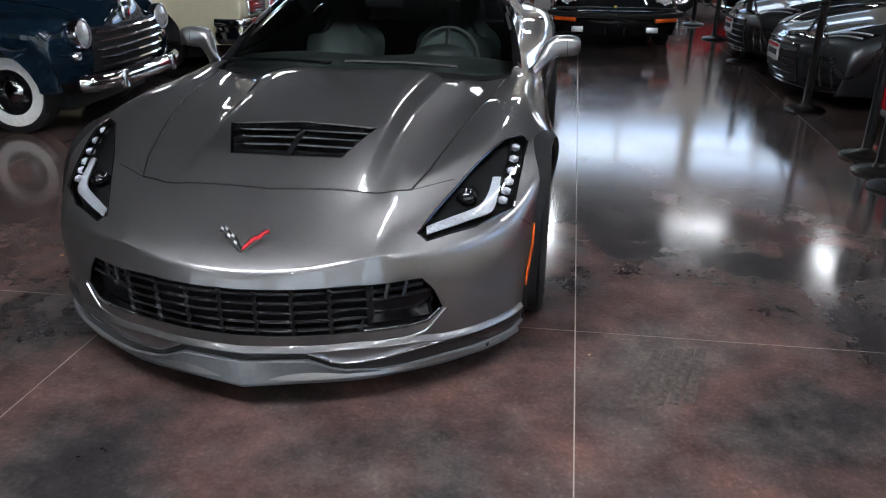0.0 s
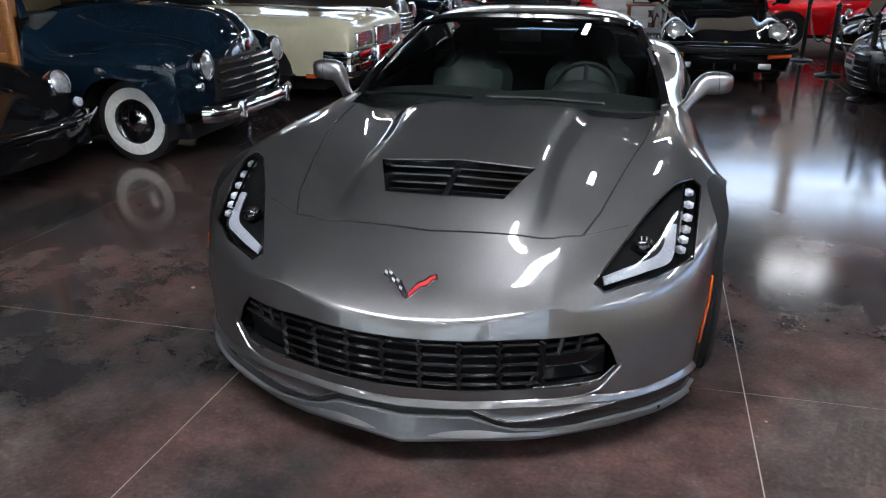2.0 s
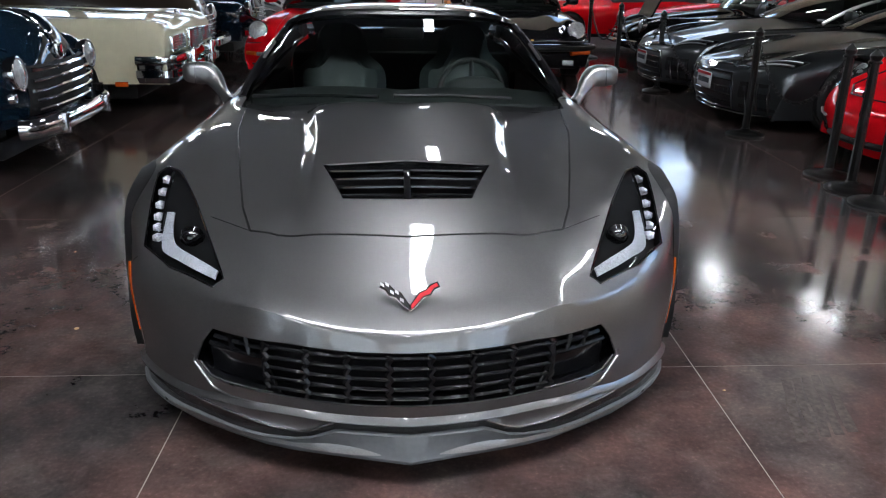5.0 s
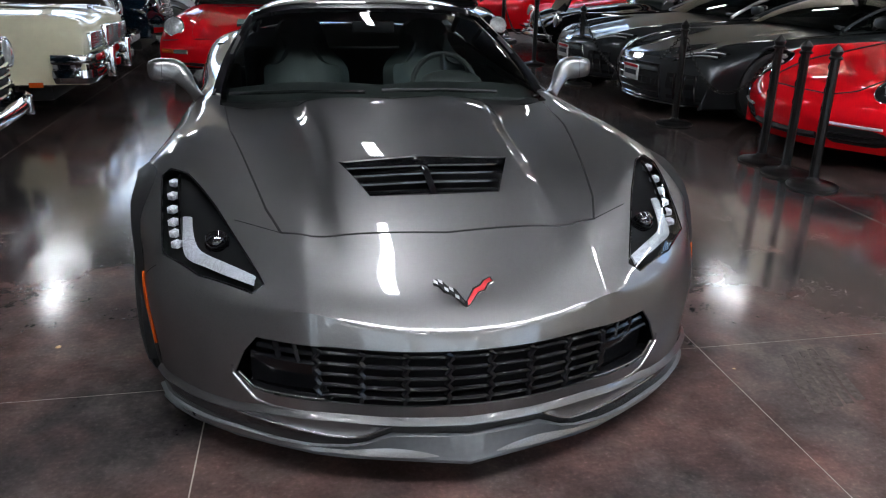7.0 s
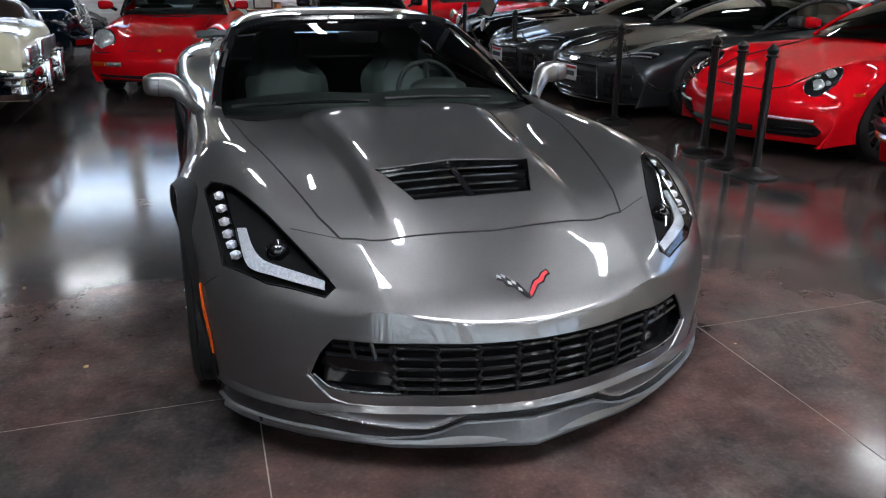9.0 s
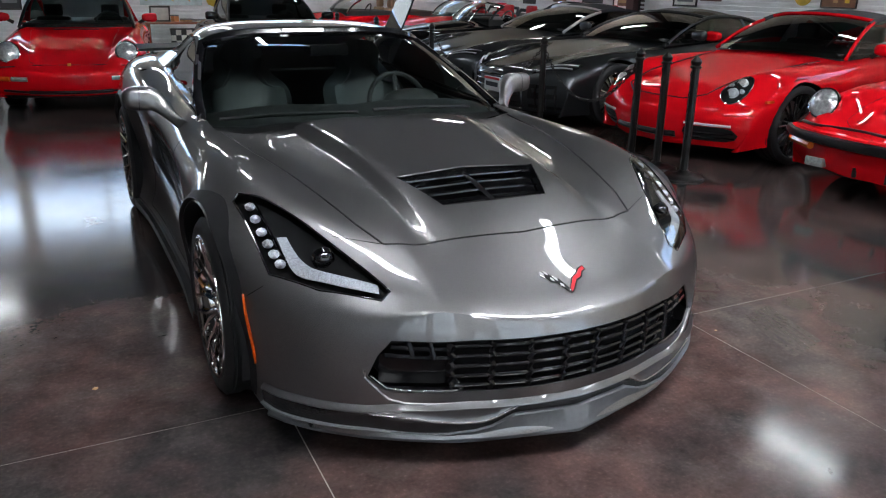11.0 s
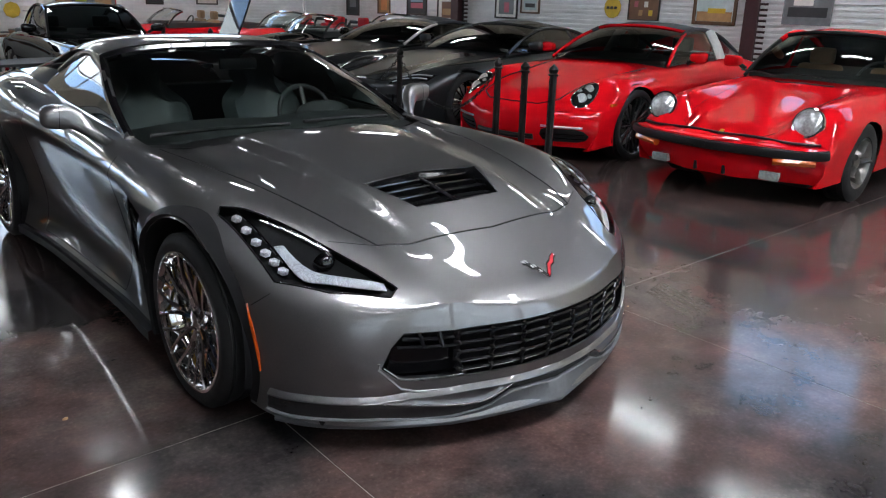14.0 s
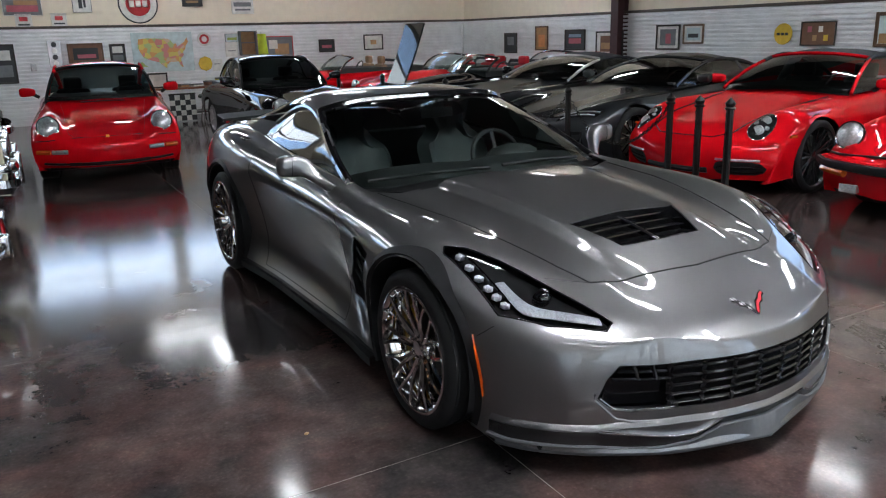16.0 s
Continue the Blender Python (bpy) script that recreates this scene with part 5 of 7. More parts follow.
def nose_bar(tree, pts, r, flat, lift, bm=None, sub=5):
    P = natural(np.array([probe(tree, x, z, lift) for x, z in pts]), sub)
    P[0, 0] = 0
    return tube(P, r, 8, bm, flat)


def door_mirror(car, x, y, z, paint):
    for s in (1, -1):
        q = bmesh.new()
        bmesh.ops.create_uvsphere(q, u_segments=20, v_segments=12, radius=1)
        for v in q.verts:
            v.co = Vector([math.copysign(abs(c) ** .62, c) for c in v.co])
            v.co.y *= .35 if v.co.y > 0 else 1.0
            v.co.z *= 1 + .15 * v.co.x * s
        moved(q, Matrix.Translation((s * (x + .11), y, z + .07)) @ Matrix.Diagonal((.095, .065, .055, 1)))
        ob = part("mirror", q, paint, car)
        part("mirror_stalk", tube([(s * (x - .02), y + .01, z), (s * (x + .06), y, z + .05)], 0.022, 8), M["black_plastic"], ob)


def wheels(car, x, y0, y1, r, w, rim, style, metal, label, r2=None):
    for s in (1, -1):
        wheel(car, s * x, y0, r, w, rim, style, s, 0, metal, label)
        wheel(car, s * x, y1, r2 or r, w, rim, style, s, 0, metal, label)
        for y in (y0, y1):
            q = arch_shell(y, r, r + .05, x - .35, x - .03)
            part("wheel_housing", q if s > 0 else mirrored(q), M["black_plastic"], car)


def tub(car, w, y0, y1):
    part("underbody", box(-w * .82, y0, .16, w * .82, y1, .30, 0.03), M["black_plastic"], car)


CLASSIC_RINGS = [
    (-.90, .24, .70, .19, .20, .21, .22, .52, .22, .22), (-.95, .24, .755, .20, .27, .31, .34, .53, .34, .34),
    (-.955, .24, .775, .20, .32, .42, .47, .54, .47, .47), (-.90, .24, .785, .20, .36, .50, .555, .55, .505, .51),
    (-.74, .20, .79, .20, .40, .57, .655, .56, .555, .565), (-.52, .12, .795, .20, .44, .62, .745, .57, .618, .635),
    (-.20, .05, .805, .20, .46, .64, .80, .58, .69, .705), (.20, .02, .81, .20, .48, .66, .825, .60, .77, .775),
    (.66, .0, .80, .20, .50, .68, .845, .63, .85, .845), (1.30, 0, .80, .20, .50, .70, .855, .68, .86, .855),
    (1.90, 0, .82, .20, .50, .72, .865, .69, .87, .865), (2.45, 0, .845, .22, .50, .74, .86, .66, .87, .865),
    (2.90, -.05, .80, .25, .48, .66, .75, .60, .77, .76), (3.18, -.12, .72, .30, .42, .52, .58, .50, .60, .59)]


def classic_rear_engine(name, m, paint, label, style, metal, bumper="bar", seats=None, lens_amber=True, targa=None, widen=1.0, glass=None):
    """A small rear-engined coupe with round lamps on the wings."""
    car = thing(name, m, label, "car")
    b, tree = shell([(y, bow, w * widen, zs, zd, zh, zc, xc, zm, zv) for y, bow, w, zs, zd, zh, zc, xc, zm, zv in CLASSIC_RINGS], [(0, .31, .345), (2.27, .31, .35)])
    part("body", both(solid(b, 0.006)), paint, car)
    tub(car, .8, -.6, 3.0)
    g = dict(base=(.76, .850, .67), head=(1.24, 1.275, .54), roof=(1.85, 1.285, .55), tail=(2.65, .88, .50), pillar=1.75, frame=M["black_plastic"])
    cabin(car, g, paint, glass or M["glass_mid"], seats=seats, targa=False)
    wheels(car, .79 * widen, 0, 2.27, .315, .205, .20, style, metal, "alloy wheel")
    for s in (1, -1):
        c = drop_on(tree, s * .60 * widen, -.66)
        round_lamp(car, (c.x, c.y - .020, .668), .108, 22, s * -4)
    door_mirror(car, .76, .95, .90, paint)
    hood_line = [drop_on(tree, x, y, .0) for x, y in along([(0, -.80), (.30, -.765), (.40, -.70), (.43, -.45), (.45, 0.0), (.50, .52), (.46, .60), (0, .58)], .04)]
    part("panel_gap", both(tube(hood_line, 0.0016, 5)), M["black_plastic"], car)
    if bumper == "bar":
        part("bumper", both(nose_bar(tree, [(0, .475), (.3, .475), (.55, .475), (.70, .475), (.775, .47)], .055, .62, .015)), paint, car)
        part("bumper_strip", both(nose_bar(tree, [(0, .445), (.3, .445), (.55, .445), (.70, .445), (.79, .445)], .030, 1.25, .058)), M["black_plastic"], car, "black rubber bumper strip")
        part("bumper_gap", both(nose_bar(tree, [(0, .525), (.3, .525), (.55, .525), (.74, .52)], .018, .6, .006)), M["black_plastic"], car)
        for s in (1, -1):
            part("indicator", tube([probe(tree, s * .48, .40, .05), probe(tree, s * .60, .40, .055), probe(tree, s * .735, .40, .05)], .030, 8, None, 1.0), M["amber"], car, "amber indicator lens")
            q = box(-.075, -.03, -.035, .075, .03, .035, .012)
            part("fog_lamp", moved(q, Matrix.Translation(probe(tree, s * .46, .285, .03))), M["lamp_glass"], car)
            part("tow_eye", moved(box(-.01, -.012, -.035, .01, .02, .035, .005), Matrix.Translation(probe(tree, s * .12, .27, .012))), M["black_plastic"], car)
    else:
        part("bumper_gap", both(nose_bar(tree, [(0, .535), (.3, .535), (.55, .53), (.74, .515)], .006, 1.0, .0)), M["black_plastic"], car)
        part("lower_intake", both(nose_bar(tree, [(0, .255), (.2, .255), (.42, .26)], .028, .8, .0)), M["black_plastic"], car, "black lower air intake")
        part("lower_grille", both(nose_bar(tree, [(.44, .26), (.55, .262), (.68, .27)], .02, .8, .0)), M["black_plastic"], car)
        for s in (1, -1):
            part("fog_lamp", tube([probe(tree, s * .42, .40, .0), probe(tree, s * .50, .40, .003), probe(tree, s * .58, .40, .0)], .026, 10, None, 1.0), M["lamp_glass"], car)
            part("indicator", tube([probe(tree, s * .60, .40, .0), probe(tree, s * .66, .40, .003), probe(tree, s * .735, .40, .0)], .026, 10, None, 1.0), M["amber"], car, "amber indicator lens")
    q = box(-.018, -.004, -.024, .018, .004, .024, .004)
    part("badge", moved(q, Matrix.Translation(drop_on(tree, 0, -.80, .004)) @ Matrix.Rotation(radians(-55), 4, "X")), M["yellow"], car)
    part("cowl_vent", both(tube([drop_on(tree, 0, .60, .002), drop_on(tree, .15, .60, .002), drop_on(tree, .26, .61, .002)], .022, 6, None, .35)), M["black_plastic"], car)
    for x in (.30, -.22):
        part("wiper", tube([(x, .60, .875), (x - .22, .66, .905), (x - .42, .68, .91)], .008, 5), M["black_plastic"], car)
    return car


classic_rear_engine("classic_coupe", pose(-1.06, 7.72, 0, 0, 0, -7), M["red_paint"], "bright red rear-engined coupe with smooth painted bumpers", "petal", M["silver"], "smooth", glass=M["glass"])
classic_rear_engine("classic_coupe", pose(1.72, 8.25, 0, 0, 0, 0), M["black_paint"], "black rear-engined coupe with round headlamps and bumper bar", "petal", M["silver"], "bar")
classic_rear_engine("classic_coupe", pose(4.52, .645, 0, 0, 0, -88), M["red_paint"], "red rear-engined coupe with black bumper strip and tan seats", "petal", M["iron"], "bar", M["tan"], widen=1.03, glass=M["glass"])


def late_rear_engine(m):
    """The modern red open-roofed coupe with a dark folding roof and a silver hoop."""
    car = thing("roll_hoop_coupe", m, "bright red sports coupe with navy cloth roof and silver roll hoop", "car")
    rings = [(-.92, .34, .74, .14, .15, .16, .17, .56, .17, .17), (-.98, .34, .83, .15, .24, .29, .32, .58, .32, .32),
             (-.97, .34, .87, .16, .31, .41, .46, .60, .46, .46), (-.86, .32, .89, .17, .37, .52, .58, .62, .56, .56),
             (-.66, .25, .905, .18, .42, .60, .70, .64, .635, .64), (-.42, .14, .915, .18, .45, .66, .785, .655, .69, .70),
             (-.10, .05, .925, .18, .47, .69, .825, .67, .745, .75), (.30, .02, .92, .18, .48, .70, .84, .68, .82, .80),
             (.72, 0, .91, .18, .50, .71, .85, .70, .89, .86), (1.35, 0, .905, .18, .50, .72, .88, .74, .90, .89),
             (1.95, 0, .925, .18, .52, .75, .91, .75, .92, .91), (2.5, 0, .945, .2, .54, .78, .91, .72, .93, .92),
             (3.05, -.06, .90, .24, .52, .72, .83, .66, .85, .84), (3.40, -.14, .80, .3, .48, .60, .68, .56, .70, .69)]
    b, tree = shell(rings, [(0, .34, .385), (2.45, .34, .385)])
    part("body", both(solid(b, .006)), M["red_paint"], car)
    tub(car, .88, -.6, 3.2)
    g = dict(base=(.74, .875, .74), head=(1.36, 1.25, .57), roof=(2.0, 1.265, .57), tail=(2.9, .93, .55), pillar=1.95)
    cabin(car, g, M["red_paint"], M["glass_mid"], roof=M["navy_cloth"], targa=True)
    wheels(car, .915, 0, 2.45, .345, .25, .275, "ten", M["dark_alloy"], "black multi-spoke alloy wheel")
    door_mirror(car, .86, 1.02, .90, M["red_paint"])
    for s in (1, -1):
        def oval(k, lift, dome):
            rows = []
            for r in np.linspace(.02, k, 7):
                rows.append([drop_on(tree, s * (.655 + r * (.098 * math.cos(a) + .02 * math.sin(a))), -.565 + r * (.150 * math.sin(a) - .02 * math.cos(a)), lift + dome * (1 - r * r)) for a in [2 * math.pi * q / 28 for q in range(29)]])
            return grid(np.array(rows), flip=s > 0)
        lamp = part("headlamp", oval(1.0, .002, .004), M["satin_dark"], car, "oval clear headlamp")
        part("lens", oval(.98, .006, .022), M["glass_clear"], lamp)
        part("lens_rim", tube([drop_on(tree, s * (.655 + .098 * math.cos(a) + .02 * math.sin(a)), -.565 + .150 * math.sin(a) - .02 * math.cos(a), .003) for a in [2 * math.pi * q / 28 for q in range(28)]], .005, 6, None, closed=True), M["chrome"], lamp)
        for dx, dy, rr in ((.0, -.065, .056), (.005, .050, .050), (-.055, .0, .024), (.055, -.01, .024)):
            m2 = Matrix.Translation(drop_on(tree, s * (.655 + dx), -.565 + dy, .0)) @ Matrix.Rotation(radians(-38), 4, "X")
            part("projector", moved(lathe([(0, -.016), (rr * .6, -.012), (rr * .62, -.006), (rr * .85, -.014), (rr, -.004), (rr, .02)], 20, "y"), m2), M["lamp_silver"], lamp)
        q = np.array([[probe(tree, s * x, z, .003) for x in np.linspace(.40 + .05 * f * f, .80 - .10 * f * f, 12)] for f, z in ((-1, .225), (-.6, .245), (0, .29), (.6, .335), (1, .352))])
        part("side_intake", solid(grid(q), .004), M["black_plastic"], car, "black front air intake")
        for z in (.265, .305):
            part("intake_bar", tube([probe(tree, s * x, z, .010) for x in np.linspace(.42, .77, 10)], .006, 5), M["black_gloss"], car)
        part("light_bar", tube([probe(tree, s * .42, .375, .012), probe(tree, s * .58, .372, .014), probe(tree, s * .76, .37, .012)], .011, 8, None, 1.0), M["lens_white"], car, "clear light bar over the intake")
        q = box(-.012, -.05, -.012, .012, .05, .012, .005)
        p, n, _, _ = tree.find_nearest(Vector((.95, -.46, .60)))
        part("indicator", moved(q, Matrix.Translation((s * (p.x + .004), p.y, p.z))), M["amber"], car)
    part("centre_intake", both(nose_bar(tree, [(0, .25), (.2, .25), (.34, .255)], .045, .7, -.012)), M["black_plastic"], car)
    part("panel_gap", both(tube([drop_on(tree, x, y) for x, y in along([(0, -.86), (.30, -.82), (.46, -.70), (.50, -.40), (.52, .0), (.60, .62)], .04)], .008, 5)), M["black_plastic"], car)
    return car


late_rear_engine(pose(4.36, 2.83, 0, 0, 0, -85))


def mid_engine(name, m, label, soft_top=False):
    """A low grey mid-engined car with a wide dark mouth and vertical corner intakes."""
    car = thing(name, m, label, "car", "grey mid-engined pair")
    rings = [(-.95, .30, .80, .13, .14, .15, .16, .60, .16, .16), (-1.0, .30, .87, .14, .24, .28, .30, .62, .30, .30),
             (-1.0, .30, .91, .15, .32, .42, .47, .64, .47, .47), (-.95, .30, .925, .16, .38, .53, .58, .65, .57, .57),
             (-.78, .26, .935, .16, .42, .59, .67, .66, .63, .63), (-.48, .15, .945, .16, .45, .64, .745, .68, .69, .69),
             (-.12, .05, .955, .16, .46, .67, .79, .70, .75, .745), (.30, .0, .95, .16, .47, .68, .815, .72, .82, .80),
             (.74, 0, .935, .16, .48, .68, .83, .74, .89, .85), (1.4, 0, .93, .16, .50, .70, .87, .76, .89, .88),
             (2.0, 0, .95, .16, .52, .74, .91, .76, .93, .92), (2.65, 0, .965, .18, .54, .77, .92, .73, .96, .94),
             (3.15, -.04, .94, .22, .52, .74, .88, .68, .92, .90), (3.42, -.10, .86, .28, .48, .66, .78, .6, .82, .80)]
    b, tree = shell(rings, [(0, .34, .39), (2.65, .345, .395)])
    part("body", both(solid(b, .006)), M["slate_paint"], car)
    tub(car, .9, -.6, 3.2)
    g = dict(base=(.76, .87, .77), head=(1.52, 1.19, .60), roof=(2.15, 1.20, .60), tail=(3.05, .94, .55), pillar=2.12, crown=.04)
    if soft_top:
        g["frame"] = M["silver"]
    cabin(car, g, M["slate_paint"], roof=M["navy_cloth"] if soft_top else M["slate_paint"])
    wheels(car, .945, 0, 2.65, .345, .25, .26, "ten", M["dark_chrome"], "bright multi-spoke alloy wheel")
    door_mirror(car, .88, 1.08, .90, M["slate_paint"] if not soft_top else M["black_gloss"])
    # mouth
    mouth = np.array([[probe(tree, x, z, .004) for x in np.linspace(-(.46 - .10 * abs(f - .45)), .46 - .10 * abs(f - .45), 16)] for f, z in ((0, .20), (.33, .30), (.66, .42), (1, .52))])
    part("grille", solid(grid(mouth), .004), M["black_plastic"], car, "black honeycomb grille")
    frame_pts = [tuple(p + np.array([0, -.004, 0])) for p in list(mouth[0]) + list(mouth[1:, -1]) + list(mouth[-1, ::-1]) + list(mouth[1:-1, 0][::-1])]
    part("grille_frame", tube(frame_pts, .012, 6, None, closed=True), M["black_gloss"], car)
    for k in range(1, 5):
        z = .20 + .32 * k / 5
        part("grille_bar", tube([probe(tree, x, z, .008) for x in np.linspace(-.42, .42, 14)], .005, 5), M["black_gloss"], car)
    plate = part("number_plate", moved(box(-.155, -.008, -.078, .155, .006, .078, .008), Matrix.Translation(probe(tree, 0, .42, .02))), M["white_emblem"], car, "white licence plate with plain bars")
    part("plate_bar", moved(box(-.12, -.012, -.03, .12, -.004, .02, .002), Matrix.Translation(probe(tree, 0, .42, .02))), M["navy_cloth"], plate)
    part("plate_band", moved(box(-.15, -.011, .045, .15, -.004, .072, .002), Matrix.Translation(probe(tree, 0, .42, .02))), M["red_emblem"], plate)
    for s in (1, -1):
        q = np.array([[probe(tree, s * x, z, .004) for x in np.linspace(.50 + .03 * f, .84 - .02 * f, 8)] for f, z in ((0, .22), (.5, .35), (1, .47))])
        part("corner_intake", solid(grid(q), .004), M["black_plastic"], car, "black corner air intake")
        for x in (.58, .68, .78):
            part("intake_blade", tube([probe(tree, s * x, .22, .012), probe(tree, s * (x + .03), .35, .014), probe(tree, s * (x + .035), .47, .012)], .012, 6), M["black_gloss"], car)
        q = np.array([[drop_on(tree, s * x, y, .004) for x, y in zip(np.linspace(.52, .86, 9), np.linspace(-.865 + d, -.60 + d * 1.6, 9))] for d in (0, .05, .10)])
        lamp = part("headlamp", solid(grid(q), .006), M["black_gloss"], car, "slim dark headlamp with bright strips")
        for d in (.02, .075):
            part("light_strip", tube([drop_on(tree, s * x, y, .010) for x, y in zip(np.linspace(.55, .84, 7), np.linspace(-.85 + d, -.61 + d * 1.5, 7))], .011, 6, None, .6), M["lens_white"], lamp)
    part("lip", both(nose_bar(tree, [(0, .17), (.4, .17), (.7, .175), (.86, .185)], .016, .7, .012)), M["black_gloss"], car)
    for k in range(4):
        q = lathe([(.026 + .0045 * math.cos(a), .0045 * math.sin(a)) for a in [2 * math.pi * j / 6 for j in range(7)]], 18, "y")
        part("badge_ring", moved(q, Matrix.Translation(probe(tree, 0, .565, .012)) @ Matrix.Translation(((k - 1.5) * .038, 0, 0)) @ Matrix.Rotation(radians(-40), 4, "X")), M["chrome"], car)
    return car


mid_engine("mid_engine_coupe", pose(4.08, 4.95, 0, 0, 0, -87), "slate grey metallic mid-engined coupe with black grille")
mid_engine("mid_engine_convertible", pose(4.05, 6.95, 0, 0, 0, -88), "slate grey convertible with raised navy cloth roof", True)


def woody_wagon(m):
    """The dark blue wagon with timber doors and whitewall tyres."""
    car = thing("woody_wagon", m, "dark blue vintage wagon with timber doors and chrome grille", "car")
    rings = [(-1.02, .18, .80, .38, .39, .40, .41, .62, .42, .41), (-1.06, .18, .84, .37, .46, .52, .55, .63, .55, .54),
             (-1.03, .14, .86, .36, .52, .64, .70, .64, .72, .69), (-.96, .10, .87, .36, .56, .74, .82, .645, .90, .78),
             (-.82, .04, .88, .35, .60, .80, .885, .65, 1.04, .80), (-.55, .0, .89, .35, .62, .83, .915, .655, 1.105, .83),
             (-.1, 0, .90, .35, .63, .84, .92, .66, 1.13, .86), (.22, 0, .89, .35, .62, .82, .90, .66, 1.15, .90),
             (.48, 0, .87, .32, .60, .80, .92, .68, 1.165, 1.0), (.70, 0, .86, .32, .60, .85, 1.06, .72, 1.17, 1.12)]
    rings = [(r[0] * (.72 if r[0] < 0 else 1), *r[1:]) for r in rings]
    b, tree = shell(rings, [(-.09, .325, .355)])
    part("body", both(solid(b, .006)), M["blue_paint"], car, "glossy dark blue front body")
    tub(car, .70, -.5, 3.2)
    for s in (1, -1):
        wheel(car, s * .70, -.09, .318, .17, .165, "hubcap", s, 0, M["black_gloss"], "dark wheel with chrome hubcap")
        wheel(car, s * .74, 2.9, .318, .17, .165, "hubcap", s, 0, M["black_gloss"], "dark wheel with chrome hubcap")
        for y in (-.09, 2.9):
            q = arch_shell(y, .32, .35, .40, .82)
            part("wheel_housing", q if s > 0 else mirrored(q), M["black_plastic"], car)
            part("hubcap", moved(lathe([(0, .035), (.05, .032), (.085, .015), (.09, -.02)], 24), Matrix.Translation((s * .655, y, .318)) @ Matrix.Rotation(radians(0 if s > 0 else 180), 4, "Z")), M["chrome"], car)
        c = probe(tree, s * .60, .78, .0)
        round_lamp(car, (s * .61, c.y - .035, .755), .102, 4, s * -3)
        part("parking_lamp", moved(lathe([(0, -.03), (.03, -.022), (.04, 0), (.04, .03)], 16, "y"), Matrix.Translation(probe(tree, s * .66, .60, .0))), M["chrome"], car)
        # timber doors
        q = box(s * .845 - .03, .70, .38, s * .845 + .03, 3.6, 1.12, .015)
        side = part("timber_panel", q, M["timber"], car, "varnished mahogany door panel")
        for y in (.70, 1.6, 2.8, 3.5):
            part("timber_post", box(s * .855 - .045, y, .36, s * .855 + .045, y + .10, 1.62, .02), M["timber_light"], side, "pale ash frame post")
        for z in (.38, .76, 1.08):
            part("timber_rail", box(s * .857 - .04, .72, z, s * .857 + .04, 3.58, z + .075, .02), M["timber_light"], side)
        part("side_window", box(s * .82 - .004, .80, 1.15, s * .82 + .004, 3.5, 1.58), M["glass_dark"], car, smooth=False)
        q = tube(natural(np.array([(s * .80, .66, 1.08), (s * .76, .76, 1.3), (s * .70, .96, 1.60)]), 4), .035, 8)
        part("pillar", q, M["blue_paint"], car)
        q = tube([(s * .81, .75, 1.13), (s * .90, .76, 1.2), (s * .95, .76, 1.24)], .012, 6)
        mo = part("mirror", lathe([(0, -.02), (.05, -.015), (.062, 0), (.05, .03), (0, .05)], 18, "y"), M["chrome"], car, "round chrome mirror")
        mo.matrix_basis = Matrix.Translation((s * .97, .76, 1.26))
        part("mirror_stalk", q, M["chrome"], car)
        part("side_trim", tube([drop_on(tree, s * .40, y, .004) for y in np.linspace(-.55, .5, 18)], .008, 6), M["chrome"], car)
    part("roof", both(solid(grid(sheet(np.array([[(0, .90, 1.64), (.4, .91, 1.63), (.74, .98, 1.58)], [(0, 2.4, 1.74), (.4, 2.4, 1.73), (.80, 2.4, 1.64)], [(0, 3.65, 1.66), (.4, 3.65, 1.65), (.78, 3.62, 1.58)]]), 4, 4)), .03)), M["brown_vinyl"], car)
    part("windscreen", both(grid(np.array([[(0, .58, 1.17), (.4, .60, 1.165), (.72, .66, 1.12)], [(0, .88, 1.62), (.4, .89, 1.61), (.70, .96, 1.58)]]))), M["glass"], car)
    part("windscreen_post", tube([(0, .58, 1.17), (0, .88, 1.62)], .018, 6), M["chrome"], car)
    # grille bars and bumper
    for k in range(5):
        z = .50 + k * .062
        w = .50 - .02 * abs(k - 2)
        P = natural(np.array([probe(tree, x, z, .022) for x in (0, w * .35, w * .7, w)]), 4)
        P[0, 0] = 0
        part("grille_bar", both(tube(P, .021, 8, None, .75)), M["chrome"], car, "chrome grille bar")
    part("grille_recess", both(grid(np.array([[probe(tree, x, z, .006) for x in np.linspace(0, .52, 14)] for z in np.linspace(.46, .78, 12)]))), M["satin_dark"], car)
    part("hood_ornament", both(tube([drop_on(tree, 0, y, .012) for y in np.linspace(-.70, -.2, 12)], .012, 8)), M["chrome"], car)
    part("nose_badge", moved(box(-.05, -.02, -.05, .05, .02, .06, .018), Matrix.Translation(probe(tree, 0, .84, .012))), M["chrome"], car)
    bump = natural(np.array([(0, -.88, .40), (.36, -.868, .40), (.60, -.825, .40), (.70, -.775, .40), (.735, -.70, .40)]), 4)
    bm_ob = part("bumper", bumper_sheet(bump, [(-.03, .065), (0, .042), (.012, 0), (0, -.042), (-.03, -.065), (-.05, -.05), (-.05, .05)]), M["chrome"], car, "curved chrome bumper")
    for s in (1, -1):
        part("bumper_guard", moved(box(-.025, -.02, -.075, .025, .04, .075, .018, 3), Matrix.Translation((s * .40, -.875, .40))), M["chrome"], bm_ob)
        part("bumper_iron", tube([(s * .5, -.82, .39), (s * .5, -.4, .38)], .02, 6), M["black_plastic"], bm_ob)
    part("cabin_tub", box(-.78, .70, .35, .78, 3.55, .60, .03), M["dash"], car)
